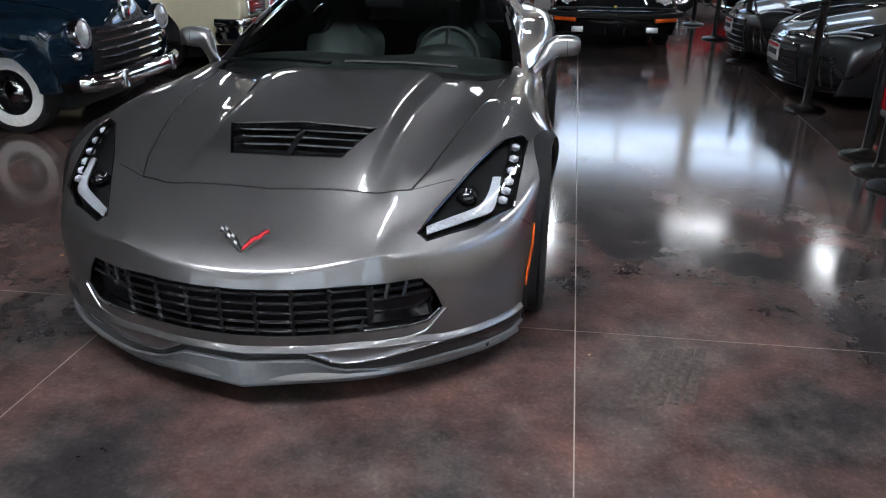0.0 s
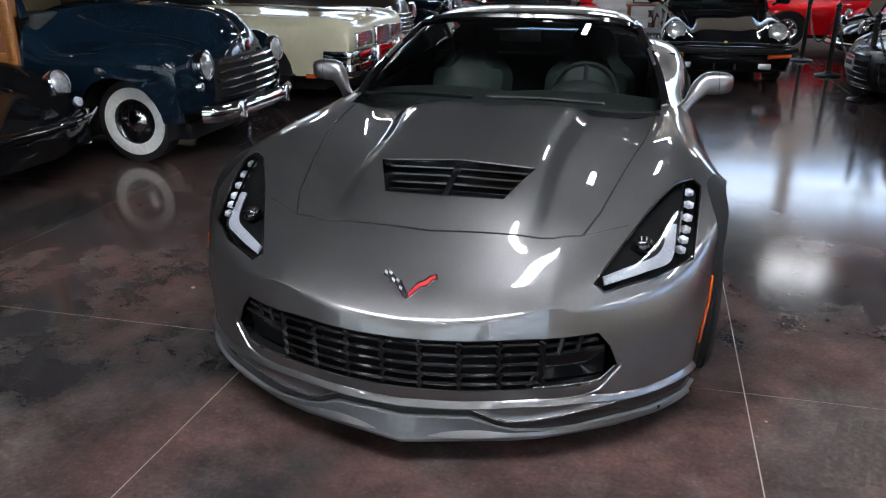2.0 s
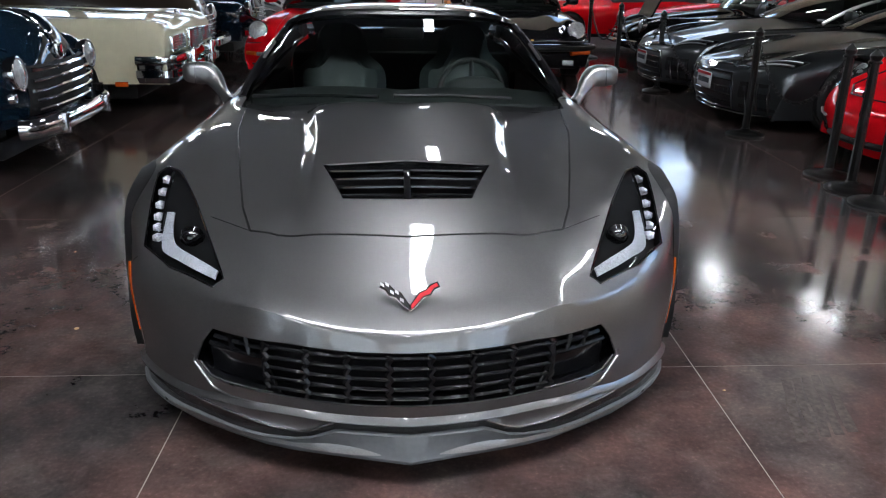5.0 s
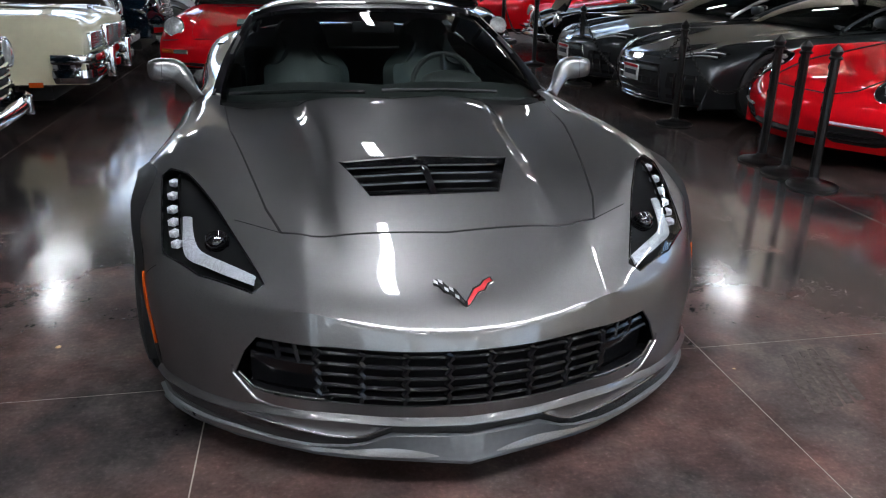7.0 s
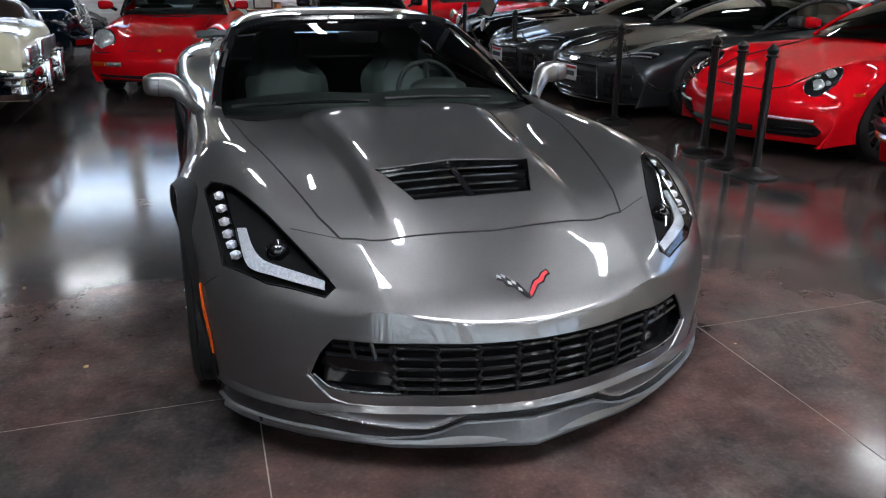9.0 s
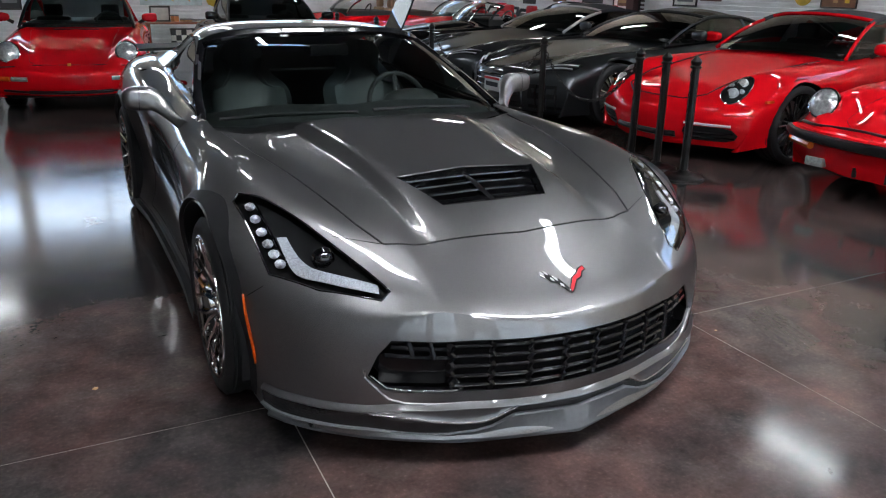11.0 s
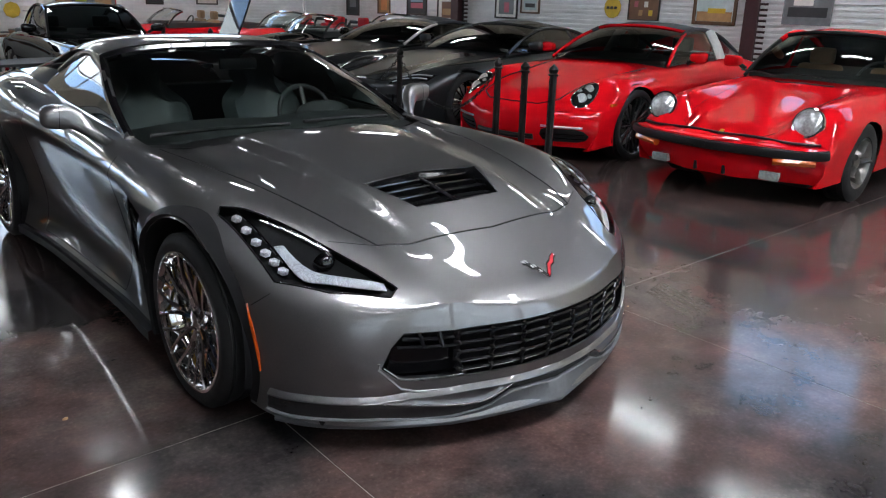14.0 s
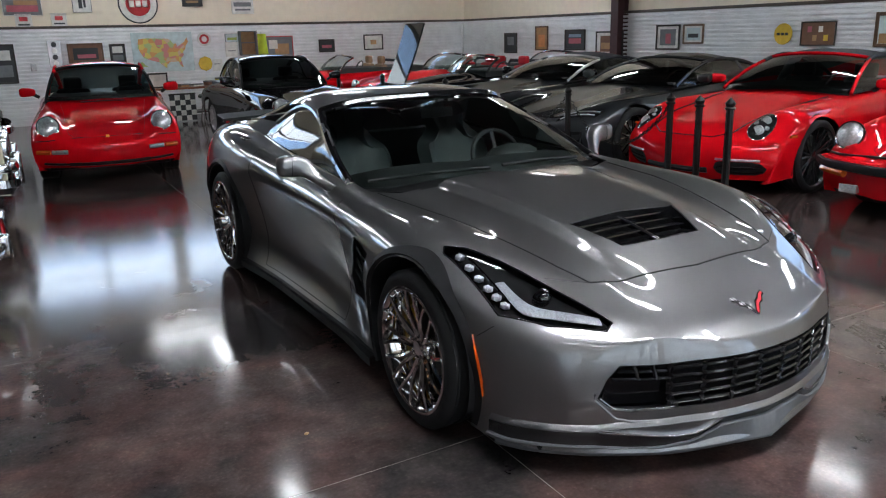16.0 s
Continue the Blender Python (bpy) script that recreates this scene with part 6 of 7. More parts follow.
    part("dashboard", box(-.75, .62, .9, .75, .85, 1.12, .05), M["dash"], car)
    part("seat", box(-.65, 1.45, .6, .65, 1.7, 1.25, .07, 3), M["tan"], car)
    part("steering_wheel", moved(lathe([(.2 + .012 * math.cos(a), .012 * math.sin(a)) for a in [2 * math.pi * k / 6 for k in range(7)]], 24, "y"), Matrix.Translation((.36, 1.05, 1.12)) @ Matrix.Rotation(radians(-35), 4, "X")), M["dash"], car)
    return car


def timber_mat(name, a, c):
    m, n, l, bs = node_mat(name)
    tc = n.new("ShaderNodeTexCoord").outputs["Object"]
    mp = n.new("ShaderNodeMapping")
    mp.inputs["Scale"].default_value = (14, 1.2, 14)
    l.new(tc, mp.inputs["Vector"])
    f = noise_tex(n, l, 5.0, 8.0, mp.outputs[0])
    l.new(ramp(n, l, f, [(.3, a), (.7, c)]), bs.inputs["Base Color"])
    setp(bs, Roughness=.35, Coat_Weight=.8)
    return m


M["timber"] = timber_mat("varnished_mahogany", (.13, .032, .009), (.25, .072, .018))
M["timber_light"] = timber_mat("varnished_ash", (.27, .10, .026), (.40, .165, .048))
woody_wagon(pose(-3.20, 3.02, 0, 0, 0, 90))


def luxury_sedan(name, m, paint, label, marker=True):
    """A long square-edged sedan with a full-width chrome bumper and an upright grille."""
    car = thing(name, m, label, "car")
    rings = [(-1.00, .03, .96, .34, .35, .36, .37, .86, .37, .37), (-1.06, .03, .985, .33, .44, .50, .54, .87, .54, .54),
             (-1.08, .02, .99, .33, .50, .64, .74, .88, .74, .74), (-1.05, .02, .99, .33, .54, .74, .86, .88, .86, .85),
             (-.95, .0, .99, .33, .56, .79, .91, .885, .91, .89), (-.4, 0, .995, .33, .57, .81, .93, .89, .94, .915),
             (.3, 0, 1.0, .33, .57, .82, .94, .89, .97, .935), (1.0, 0, 1.0, .33, .57, .83, .95, .89, .99, .95),
             (2.0, 0, 1.0, .33, .57, .84, .96, .89, .96, .96), (3.4, 0, 1.0, .33, .57, .84, .96, .89, .97, .96), (4.5, -.03, .98, .36, .56, .80, .92, .87, .93, .92)]
    b, tree = shell(rings, [(0, .35, .40), (3.15, .35, .38)])
    part("body", both(solid(b, .006)), paint, car)
    tub(car, .95, -.7, 4.2)
    g = dict(base=(1.15, .965, .78), head=(1.75, 1.34, .62), roof=(2.9, 1.34, .62), tail=(3.5, .99, .68), pillar=2.2, frame=M["chrome"])
    cabin(car, g, paint, roof=M["brown_vinyl"])
    wheels(car, .93, 0, 3.15, .355, .19, .20, "disc", M["chrome"], "chrome wheel disc")
    bar = natural(np.array([(0, -1.15, .50), (.5, -1.15, .50), (.90, -1.145, .50), (.99, -1.11, .50), (1.015, -1.02, .50), (1.015, -.78, .50)]), 4)
    bp = part("bumper", bumper_sheet(bar, [(-.06, .11), (0, .10), (.012, .05), (.006, .025), (-.03, .012), (-.03, -.02), (.004, -.035), (.008, -.10), (-.05, -.16), (-.08, -.15)]), M["chrome"], car, "heavy wraparound chrome bumper")
    for s in (1, -1):
        part("bumper_guard", moved(box(-.04, -.035, -.16, .04, .05, .14, .02), Matrix.Translation((s * .40, -1.17, .49))), M["chrome"], bp)
    gr = part("grille", moved(box(-.27, -.03, -.10, .27, .05, .10, .015), Matrix.Translation((0, -1.10, .70))), M["chrome"], car, "upright chrome grille")
    for k in range(9):
        part("grille_bar", moved(box(-.25, -.04, -.004, .25, -.028, .004), Matrix.Translation((0, -1.10, .62 + k * .02))), M["black_plastic"], gr)
    for s in (1, -1):
        part("lamp_door", moved(box(-.24, -.02, -.075, .24, .04, .075, .012), Matrix.Translation((s * .60, -1.085, .70))), M["chrome"], car, "chrome-ribbed lamp panel")
        for k in range(6):
            part("lamp_rib", moved(box(-.225, -.028, -.004, .225, -.018, .004), Matrix.Translation((s * .60, -1.085, .645 + k * .022))), M["black_plastic"], car)
        if marker:
            part("side_marker", moved(box(-.008, -.06, -.022, .012, .06, .022, .004), Matrix.Translation((s * .985, -.62, .335))), M["amber"], car, "amber side marker")
        part("side_trim", tube([(s * 1.002, y, .345) for y in (-.45, 3.0)], .012, 6), M["chrome"], car)
    part("hood_ornament", moved(box(-.015, -.03, 0, .015, .03, .07, .006), Matrix.Translation(drop_on(tree, 0, -.95))), M["chrome"], car)
    return car


luxury_sedan("luxury_sedan", pose(-3.30, 5.82, 0, 0, 0, 90), M["cream_paint"], "long cream square-edged sedan with heavy chrome bumper")


def fendered_sedan(name, m, paint, label, height=1.0):
    """A rounded prewar-style car with a tall bonnet and pontoon wings."""
    car = thing(name, m, label, "car")
    rings = [(-1.0, .20, .78, .36, .37, .38, .39, .60, .40, .39), (-1.05, .20, .83, .35, .46, .53, .56, .61, .56, .55), (-1.02, .16, .85, .34, .52, .66, .72, .62, .76, .70),
             (-.92, .10, .86, .34, .57, .76, .85, .63, .96, .79), (-.70, .04, .87, .34, .60, .81, .90, .64, 1.07, .83), (-.1, 0, .88, .34, .62, .83, .91, .65, 1.13, .87),
             (.5, 0, .87, .34, .61, .82, .91, .67, 1.15, .95), (1.1, 0, .86, .33, .6, .84, 1.02, .70, 1.16, 1.1), (2.4, 0, .87, .33, .6, .85, 1.04, .72, 1.15, 1.1), (3.6, -.1, .84, .35, .58, .8, .95, .66, 1.0, .97)]
    b, tree = shell(rings, [(0, .35, .40), (2.85, .35, .38)])
    part("body", both(solid(b, .006)), paint, car)
    tub(car, .85, -.7, 3.3)
    cabin(car, dict(base=(1.1, 1.13, .68), head=(1.5, 1.5, .56), roof=(2.6, 1.5, .56), tail=(3.3, 1.08, .55), frame=M["chrome"], pillar=2.0), paint)
    wheels(car, .82, 0, 2.85, .35, .17, .21, "disc", M["chrome"], "chrome wheel disc")
    for s in (1, -1):
        c = probe(tree, s * .58, .78, 0)
        round_lamp(car, (s * .58, c.y - .02, .79), .10, 6)
    for k in range(6):
        part("grille_bar", both(nose_bar(tree, [(0, .50 + k * .055), (.2, .50 + k * .055), (.36, .505 + k * .055)], .014, .8, .015)), M["chrome"], car)
    bar = natural(np.array([(0, -1.22, .46), (.4, -1.20, .46), (.72, -1.12, .46), (.90, -.92, .46)]), 4)
    part("bumper", bumper_sheet(bar, [(-.03, .06), (0, .035), (0, -.035), (-.03, -.06)]), M["chrome"], car, "chrome bumper")
    return car


M["brown_paint"] = car_paint("dark_brown_paint", (.045, .032, .025), .3, .4)
fendered_sedan("vintage_sedan", pose(-3.55, 8.05, 0, 0, 0, 90), M["brown_paint"], "dark brown vintage sedan with rounded bonnet")
fendered_sedan("vintage_sedan", pose(-3.2, 10.05, 0, 0, 0, 90), M["blue_paint"], "midnight blue vintage sedan with chrome bumper guards")
mid_engine("mid_engine_coupe", pose(-3.1, 12.6, 0, 0, 0, 92), "slate grey modern coupe parked near the back wall")


def beetle_nose(m):
    """The black car beside the wagon: low, rounded, one round lamp at each corner."""
    car = thing("black_coupe", m, "black rounded vintage coupe with chrome bumper", "car")
    b, tree = shell(CLASSIC_RINGS, [(0, .31, .345), (2.27, .31, .35)])
    part("body", both(solid(b, .006)), M["black_paint"], car)
    tub(car, .8, -.6, 3.0)
    cabin(car, dict(base=(.70, .845, .66), head=(1.22, 1.24, .53), roof=(1.85, 1.25, .54), tail=(2.65, .88, .50), pillar=1.75), M["black_paint"])
    wheels(car, .79, 0, 2.27, .315, .17, .20, "disc", M["chrome"], "chrome wheel disc")
    for s in (1, -1):
        c = drop_on(tree, s * .575, -.66)
        round_lamp(car, (c.x, c.y - .015, .67), .088, 18, s * -4)
        part("bumper_guard", moved(box(-.014, -.018, -.05, .014, .02, .05, .012, 3), Matrix.Translation(probe(tree, s * .52, .45, .055))), M["chrome"], car)
        part("parking_lamp", moved(lathe([(0, -.03), (.03, -.02), (.036, .01)], 14, "y"), Matrix.Translation(probe(tree, s * .60, .53, .01))), M["lens_white"], car)
    part("bumper", both(nose_bar(tree, [(0, .44), (.3, .44), (.55, .44), (.74, .435)], .045, .8, .03)), M["black_paint"], car)
    part("bumper_strip", both(nose_bar(tree, [(0, .45), (.3, .45), (.55, .45), (.74, .445)], .012, 1, .072)), M["chrome"], car)
    return car


beetle_nose(pose(-4.08, 1.34, 0, 0, 0, 88))


def roadster(m, paint, label, lid=None, seats=None, chrome_frame=True):
    """An open two-seater; lid props the bonnet up."""
    car = thing("roadster", m, label, "car")
    rings = [(-.95, .30, .60, .26, .27, .28, .29, .44, .30, .29), (-1.0, .30, .70, .26, .34, .40, .44, .46, .44, .43), (-.98, .26, .75, .25, .40, .52, .58, .50, .56, .55),
             (-.82, .18, .78, .25, .45, .60, .70, .54, .66, .63), (-.4, .05, .80, .24, .48, .66, .77, .57, .76, .71), (.2, 0, .80, .24, .48, .66, .77, .59, .83, .76),
             (.8, 0, .79, .24, .48, .67, .80, .62, .88, .83), (1.5, 0, .79, .24, .48, .68, .83, .66, .80, .80), (2.3, 0, .80, .26, .5, .70, .84, .6, .85, .84), (3.1, -.1, .72, .32, .46, .60, .70, .5, .72, .71)]
    b, tree = shell(rings, [(0, .31, .34), (2.35, .31, .34)], 3, 3)
    part("body", both(solid(b, .006)), paint, car)
    tub(car, .75, -.6, 2.9)
    cabin(car, dict(base=(.80, .87, .62), head=(1.08, 1.17, .55), frame=M["chrome"] if chrome_frame else paint), paint, M["glass"], open_top=True, seats=seats or M["red_emblem"])
    wheels(car, .775, 0, 2.35, .315, .17, .19, "disc", M["chrome"], "chrome wheel")
    for s in (1, -1):
        c = drop_on(tree, s * .53, -.80)
        round_lamp(car, (s * .53, probe(tree, s * .53, .62, 0).y, .635), .09, 10)
    part("grille", both(nose_bar(tree, [(0, .43), (.12, .43), (.24, .435)], .06, .9, .0)), M["chrome"], car)
    bar = natural(np.array([(0, -1.08, .40), (.4, -1.05, .40), (.68, -.93, .40)]), 4)
    part("bumper", both(tube(bar, .035, 8)), M["chrome"], car)
    if lid:
        panel = sheet(np.array([[(lid[0] + d, lid[1] + .02 * math.sin(f * 3) + f * lid[3], lid[2] + f * lid[4]) for d in (-.30, -.15, 0, .15, .30)] for f in (0, .35, .7, 1)]), 3, 3)
        part("raised_bonnet", solid(grid(panel), .03), M["black_paint"], car, "black bonnet panel propped up")
    return car


roadster(pose(4.4, 9.45, 0, 0, 0, -88), M["black_paint"], "black classic roadster with its bonnet propped up", (0, -.62, .76, .42, .98))
roadster(pose(4.9, 11.2, 0, 0, 0, -84), M["red_paint"], "red classic roadster with chrome windscreen frame")
roadster(pose(6.6, 9.9, 0, 0, 0, -84), M["red_paint"], "red roadster parked in the corner")
roadster(pose(3.3, 13.2, 0, 0, 0, -94), M["red_paint"], "red classic convertible along the back wall", None, M["tan"])


# ---- stanchions and chain ----
M["stanchion"] = simple("black_cast_iron", (.006, .006, .006), .30, 0, 0, spec=.32, bump=.4, scale=80)


def stanchion(x, y):
    root = thing("stanchion", pose(x, y, 0), "black cast stanchion post with a finial on a round base", "stanchion", "stanchions along the aisle")
    part("base", base_lathe(), M["stanchion"], root)
    b = bmesh.new()
    bmesh.ops.create_cone(b, cap_ends=True, segments=8, radius1=.034, radius2=.031, depth=.84)
    part("post", moved(b, Matrix.Translation((0, 0, .47))), M["stanchion"], root, smooth=False)
    part("finial", finial(), M["stanchion"], root)
    return root


def zlathe(prof, seg):
    """prof of (height, radius)."""
    return lathe([(r, z) for z, r in prof], seg, "z")


def base_lathe():
    return zlathe([(0, .0), (0, .17), (.012, .175), (.022, .165), (.034, .10), (.05, .05), (.07, .036), (.075, .0)], 28)


def finial():
    return zlathe([(.88, .0), (.88, .044), (.892, .046), (.902, .032), (.912, .038), (.932, .043), (.952, .030), (.968, .012), (.985, .0)], 14)


POSTS = [(3.15, 1.92), (3.17, 2.27), (3.21, 2.65), (3.21, 4.14), (3.20, 6.76), (3.24, 8.8), (3.2, 10.5)]
first_post = stanchion(*POSTS[0])
for p in POSTS[1:]:
    copy_thing(first_post, pose(p[0], p[1], 0, 0, 0, 7 * p[1]))


link_mesh = bpy.data.meshes.new("chain_link")
lb = tube([(.024 * math.cos(t), .014 * math.sin(t), 0) for t in [2 * math.pi * j / 8 for j in range(8)]], .005, 4, None, closed=True)
lb.to_mesh(link_mesh)
lb.free()
link_mesh.materials.append(M["stanchion"])


def chain(a, c, sag):
    """A hanging chain of oval links between two posts."""
    n = max(4, int((math.dist(a, c) + sag * 1.6) / .040))
    root = thing("chain", Matrix.Translation(a), "black iron chain hung between the stanchions", "chain", "chains")
    d0 = Vector(c) - Vector(a)
    for k in range(n):
        f = (k + .5) / n
        p = d0 * f
        p.z -= sag * 4 * f * (1 - f)
        d = d0.copy()
        d.z -= sag * 4 * (1 - 2 * f)
        d.normalize()
        ob = new("link", link_mesh)
        ob.parent = root
        ob.matrix_basis = Matrix.Translation(p) @ d.to_track_quat("X", "Z").to_matrix().to_4x4() @ Matrix.Rotation(radians(45 if k % 2 else -45), 4, "X")
    return root


for a, c, s in zip(POSTS[2:], POSTS[3:], (.45, .55, .5, .5, .5)):
    chain((a[0], a[1], .88), (c[0], c[1], .88), s)
for (x, y), hang in zip(POSTS[:3], (.5, .55, .5)):
    chain((x - .03, y, .88), (x + .035, y + .05, .86), hang)


# ---- things on the walls ----
def flat_colour(name, c, rough=.6):
    return simple(name, c, rough, vary=.15, scale=9)


M["frame_dark"] = flat_colour("dark_frame_wood", (.02, .016, .014), .4)
M["frame_brown"] = flat_colour("brown_frame_wood", (.10, .05, .025), .4)
M["paper"] = flat_colour("white_paper", (.72, .71, .67), .7)
M["p_blue"] = flat_colour("print_blue", (.20, .30, .40))
M["p_brown"] = flat_colour("print_brown", (.16, .08, .045))
M["p_rose"] = flat_colour("print_rose", (.42, .10, .13))
M["p_tan"] = flat_colour("print_tan", (.38, .22, .10))
M["p_grey"] = flat_colour("print_grey", (.16, .17, .18))
M["p_dark"] = flat_colour("print_charcoal", (.03, .032, .036))
M["p_red"] = flat_colour("print_red", (.50, .03, .035))
M["p_yellow"] = flat_colour("print_yellow", (.62, .42, .04))
M["p_orange"] = flat_colour("print_orange", (.62, .25, .09))
M["p_green"] = flat_colour("print_green", (.33, .45, .12))
M["p_sky"] = flat_colour("print_pale_blue", (.52, .62, .64))
M["hi_vis"] = flat_colour("hi_vis_cloth", (.55, .72, .05), .8)

NORTH = lambda x, z: pose(x, ROOM_N - .047, z)
UPPER = lambda x, z: pose(x, ROOM_N - .002, z)
EAST = lambda y, z: pose(ROOM_E - .047, y, z, 0, 0, -90)


def picture(m, w, h, frame_mat, field, label, mat_board=None, shapes=(), bar=.03, name="picture"):
    """A framed print: frame bars, board, flat shapes (x, z, w, h, material) in parts of the size."""
    root = thing(name, m, label, "picture")
    for x0, z0, x1, z1 in ((-w / 2, -h / 2, -w / 2 + bar, h / 2), (w / 2 - bar, -h / 2, w / 2, h / 2), (-w / 2 + bar, -h / 2, w / 2 - bar, -h / 2 + bar), (-w / 2 + bar, h / 2 - bar, w / 2 - bar, h / 2)):
        part("frame_bar", box(x0, -.03, z0, x1, -.001, z1, .004, 1), frame_mat, root)
    part("print", box(-w / 2 + bar, -.014, -h / 2 + bar, w / 2 - bar, -.002, h / 2 - bar), mat_board or field, root, smooth=False)
    k = 0
    if mat_board:
        part("image", box(-w * .33, -.017, -h * .32, w * .33, -.012, h * .32), field, root, smooth=False)
    for x, z, sw, sh, mt in shapes:
        k += 1
        part("image", box((x - sw / 2) * w, -.017 - .001 * k, (z - sh / 2) * h, (x + sw / 2) * w, -.014, (z + sh / 2) * h), mt, root, smooth=False)
    return root


P = M
picture(UPPER(-1.38, 2.26), .68, .34, M["paper"], M["p_grey"], "faded poster with a rose-grey landscape", None, [(0, -.12, .8, .35, M["p_rose"]), (.1, .2, .6, .25, M["p_tan"])], .012, "poster")
picture(UPPER(-1.39, 1.99), .29, .27, M["paper"], M["paper"], "small white sign with a red figure", None, [(0, .14, .5, .3, M["p_red"]), (0, -.25, .7, .12, M["p_dark"])], .008, "sign")
picture(UPPER(-.77, 2.0), .28, .26, M["paper"], M["paper"], "small white sign with a red figure", None, [(0, .14, .5, .3, M["p_red"]), (0, -.25, .7, .12, M["p_dark"])], .008, "sign")
picture(UPPER(-.32, 2.33), .35, .38, M["p_grey"], M["paper"], "white sign with a dark drawing", None, [(-.08, 0, .2, .6, M["p_dark"]), (.14, 0, .12, .5, M["p_dark"])], .01, "sign")
picture(UPPER(1.83, 2.36), .42, .24, M["frame_dark"], M["p_dark"], "dark tin sign with a pale bar", None, [(0, -.1, .6, .2, M["p_tan"])], .012, "sign")
picture(UPPER(2.90, 2.30), .48, .44, M["paper"], M["paper"], "white enamel sign with plain dark bars", None, [(0, -.05, .8, .2, M["p_grey"]), (0, -.3, .7, .08, M["p_grey"])], .01, "sign")


def round_sign(m, r, rings, label, bar=None):
    root = thing("round_sign", m, label, "sign")
    for k, (f, mt) in enumerate(rings):
        b = lathe([(0, -.012 - .004 * k), (r * f * .98, -.012 - .004 * k), (r * f, -.009 - .004 * k), (r * f, 0)], 48, "y")
        part("disc", b, mt, root)
    if bar:
        w, h, mt = bar
        for k in range(3):
            x = (k - 1) * w * .36
            part("plain_bar", box(x - w * .14, -.034, -h / 2, x + w * .14, -.022, h / 2, .004, 1), mt, root)
    return root


round_sign(UPPER(.74, 2.30), .39, [(1.0, M["p_dark"]), (.93, M["paper"]), (.62, M["p_red"])], "round enamel sign, red centre with a white ring", (.36, .13, M["paper"]))
round_sign(NORTH(1.99, 1.57), .145, [(1.0, M["paper"]), (.70, M["p_red"]), (.4, M["paper"])], "small round red and white sign")
round_sign(EAST(5.48, 1.42), .16, [(1.0, M["p_yellow"]), (.86, M["p_yellow"])], "round yellow metal sign with dark bars", (.2, .04, M["p_dark"]))
picture(NORTH(-1.84, 1.20), .40, .74, M["frame_dark"], M["p_dark"], "tall black frame with two prints", None, [(0, .22, .6, .25, M["paper"]), (0, -.18, .65, .3, M["p_grey"])])
picture(NORTH(-.38, 1.32), .66, .46, M["frame_brown"], M["p_brown"], "brown framed picture of a red car", None, [(0, .05, .7, .5, M["p_dark"]), (.02, -.05, .52, .16, M["p_rose"])])
picture(NORTH(.22, 1.33), .30, .38, M["frame_dark"], M["p_dark"], "small black frame with two papers", None, [(0, .2, .66, .34, M["paper"]), (0, -.22, .66, .3, M["p_grey"])])
picture(NORTH(3.64, 1.36), .66, .47, M["p_red"], M["p_grey"], "red-edged poster of a crowd scene", None, [(.1, -.1, .5, .5, M["p_tan"]), (-.2, .12, .3, .4, M["paper"])], .018, "poster")
picture(NORTH(4.79, 1.35), .39, .29, M["frame_dark"], M["p_dark"], "small dark frame with a rose car", None, [(0, -.05, .6, .22, M["p_rose"])])
picture(NORTH(5.99, 1.40), .51, .36, M["frame_dark"], M["paper"], "framed certificate on pale board", M["paper"], [(0, 0, .3, .3, M["p_tan"])])
picture(NORTH(2.22, 1.02), .22, .24, M["paper"], M["paper"], "pinned sheet of white paper", None, [(0, .1, .6, .06, M["p_grey"])], .004, "notice")
picture(NORTH(2.56, 1.34), .27, .31, M["paper"], M["paper"], "pinned sheet of white paper", None, [(0, -.1, .6, .06, M["p_grey"])], .004, "notice")
picture(NORTH(2.59, 1.58), .30, .18, M["p_grey"], M["p_sky"], "small colour print on the wall", None, [(0, -.1, .7, .3, M["p_green"])], .008, "notice")

picture(EAST(12.76, 1.30), .50, .46, M["frame_dark"], M["p_dark"], "dark framed poster with small figures", None, [(0, .1, .5, .4, M["p_grey"])])
picture(EAST(11.58, 1.40), .45, .52, M["frame_brown"], M["p_tan"], "tall tan print in a brown frame", None, [(0, -.1, .5, .5, M["p_orange"])])
picture(EAST(10.45, 1.36), .65, .42, M["frame_dark"], M["p_dark"], "black framed picture of a rose car", None, [(0, -.05, .6, .25, M["p_rose"]), (0, .2, .6, .15, M["p_blue"])])
picture(EAST(9.40, 1.28), .78, .48, M["frame_dark"], M["p_brown"], "black framed photograph with a white mat", M["paper"], [(0, -.08, .6, .25, M["p_tan"])])
picture(EAST(7.86, 1.39), .57, .44, M["frame_dark"], M["p_grey"], "black framed print with a white mat", M["paper"], [(.02, -.05, .22, .4, M["p_rose"])])
picture(EAST(7.27, 1.44), .46, .33, M["frame_brown"], M["p_sky"], "brown framed print with a white mat", M["paper"], [(0, -.08, .5, .2, M["p_dark"])])
picture(EAST(4.88, 1.42), .57, .35, M["frame_dark"], M["p_brown"], "dark collage of small cars", None, [(-.25 + .16 * k, .18 * (-1) ** k, .12, .24, mt) for k, mt in enumerate((M["p_rose"], M["p_tan"], M["paper"], M["p_yellow"]))], .015)
picture(EAST(3.67, 1.46), .69, .47, M["frame_brown"], M["p_sky"], "landscape painting in a wide brown frame", None, [(0, -.25, .8, .28, M["p_tan"]), (.05, -.08, .4, .14, M["p_yellow"])], .05)
picture(EAST(2.33, 1.48), .65, .41, M["p_grey"], M["p_grey"], "black and white photograph of a car", None, [(0, -.1, .8, .3, M["p_dark"]), (-.1, .2, .4, .2, M["paper"])], .008, "poster")

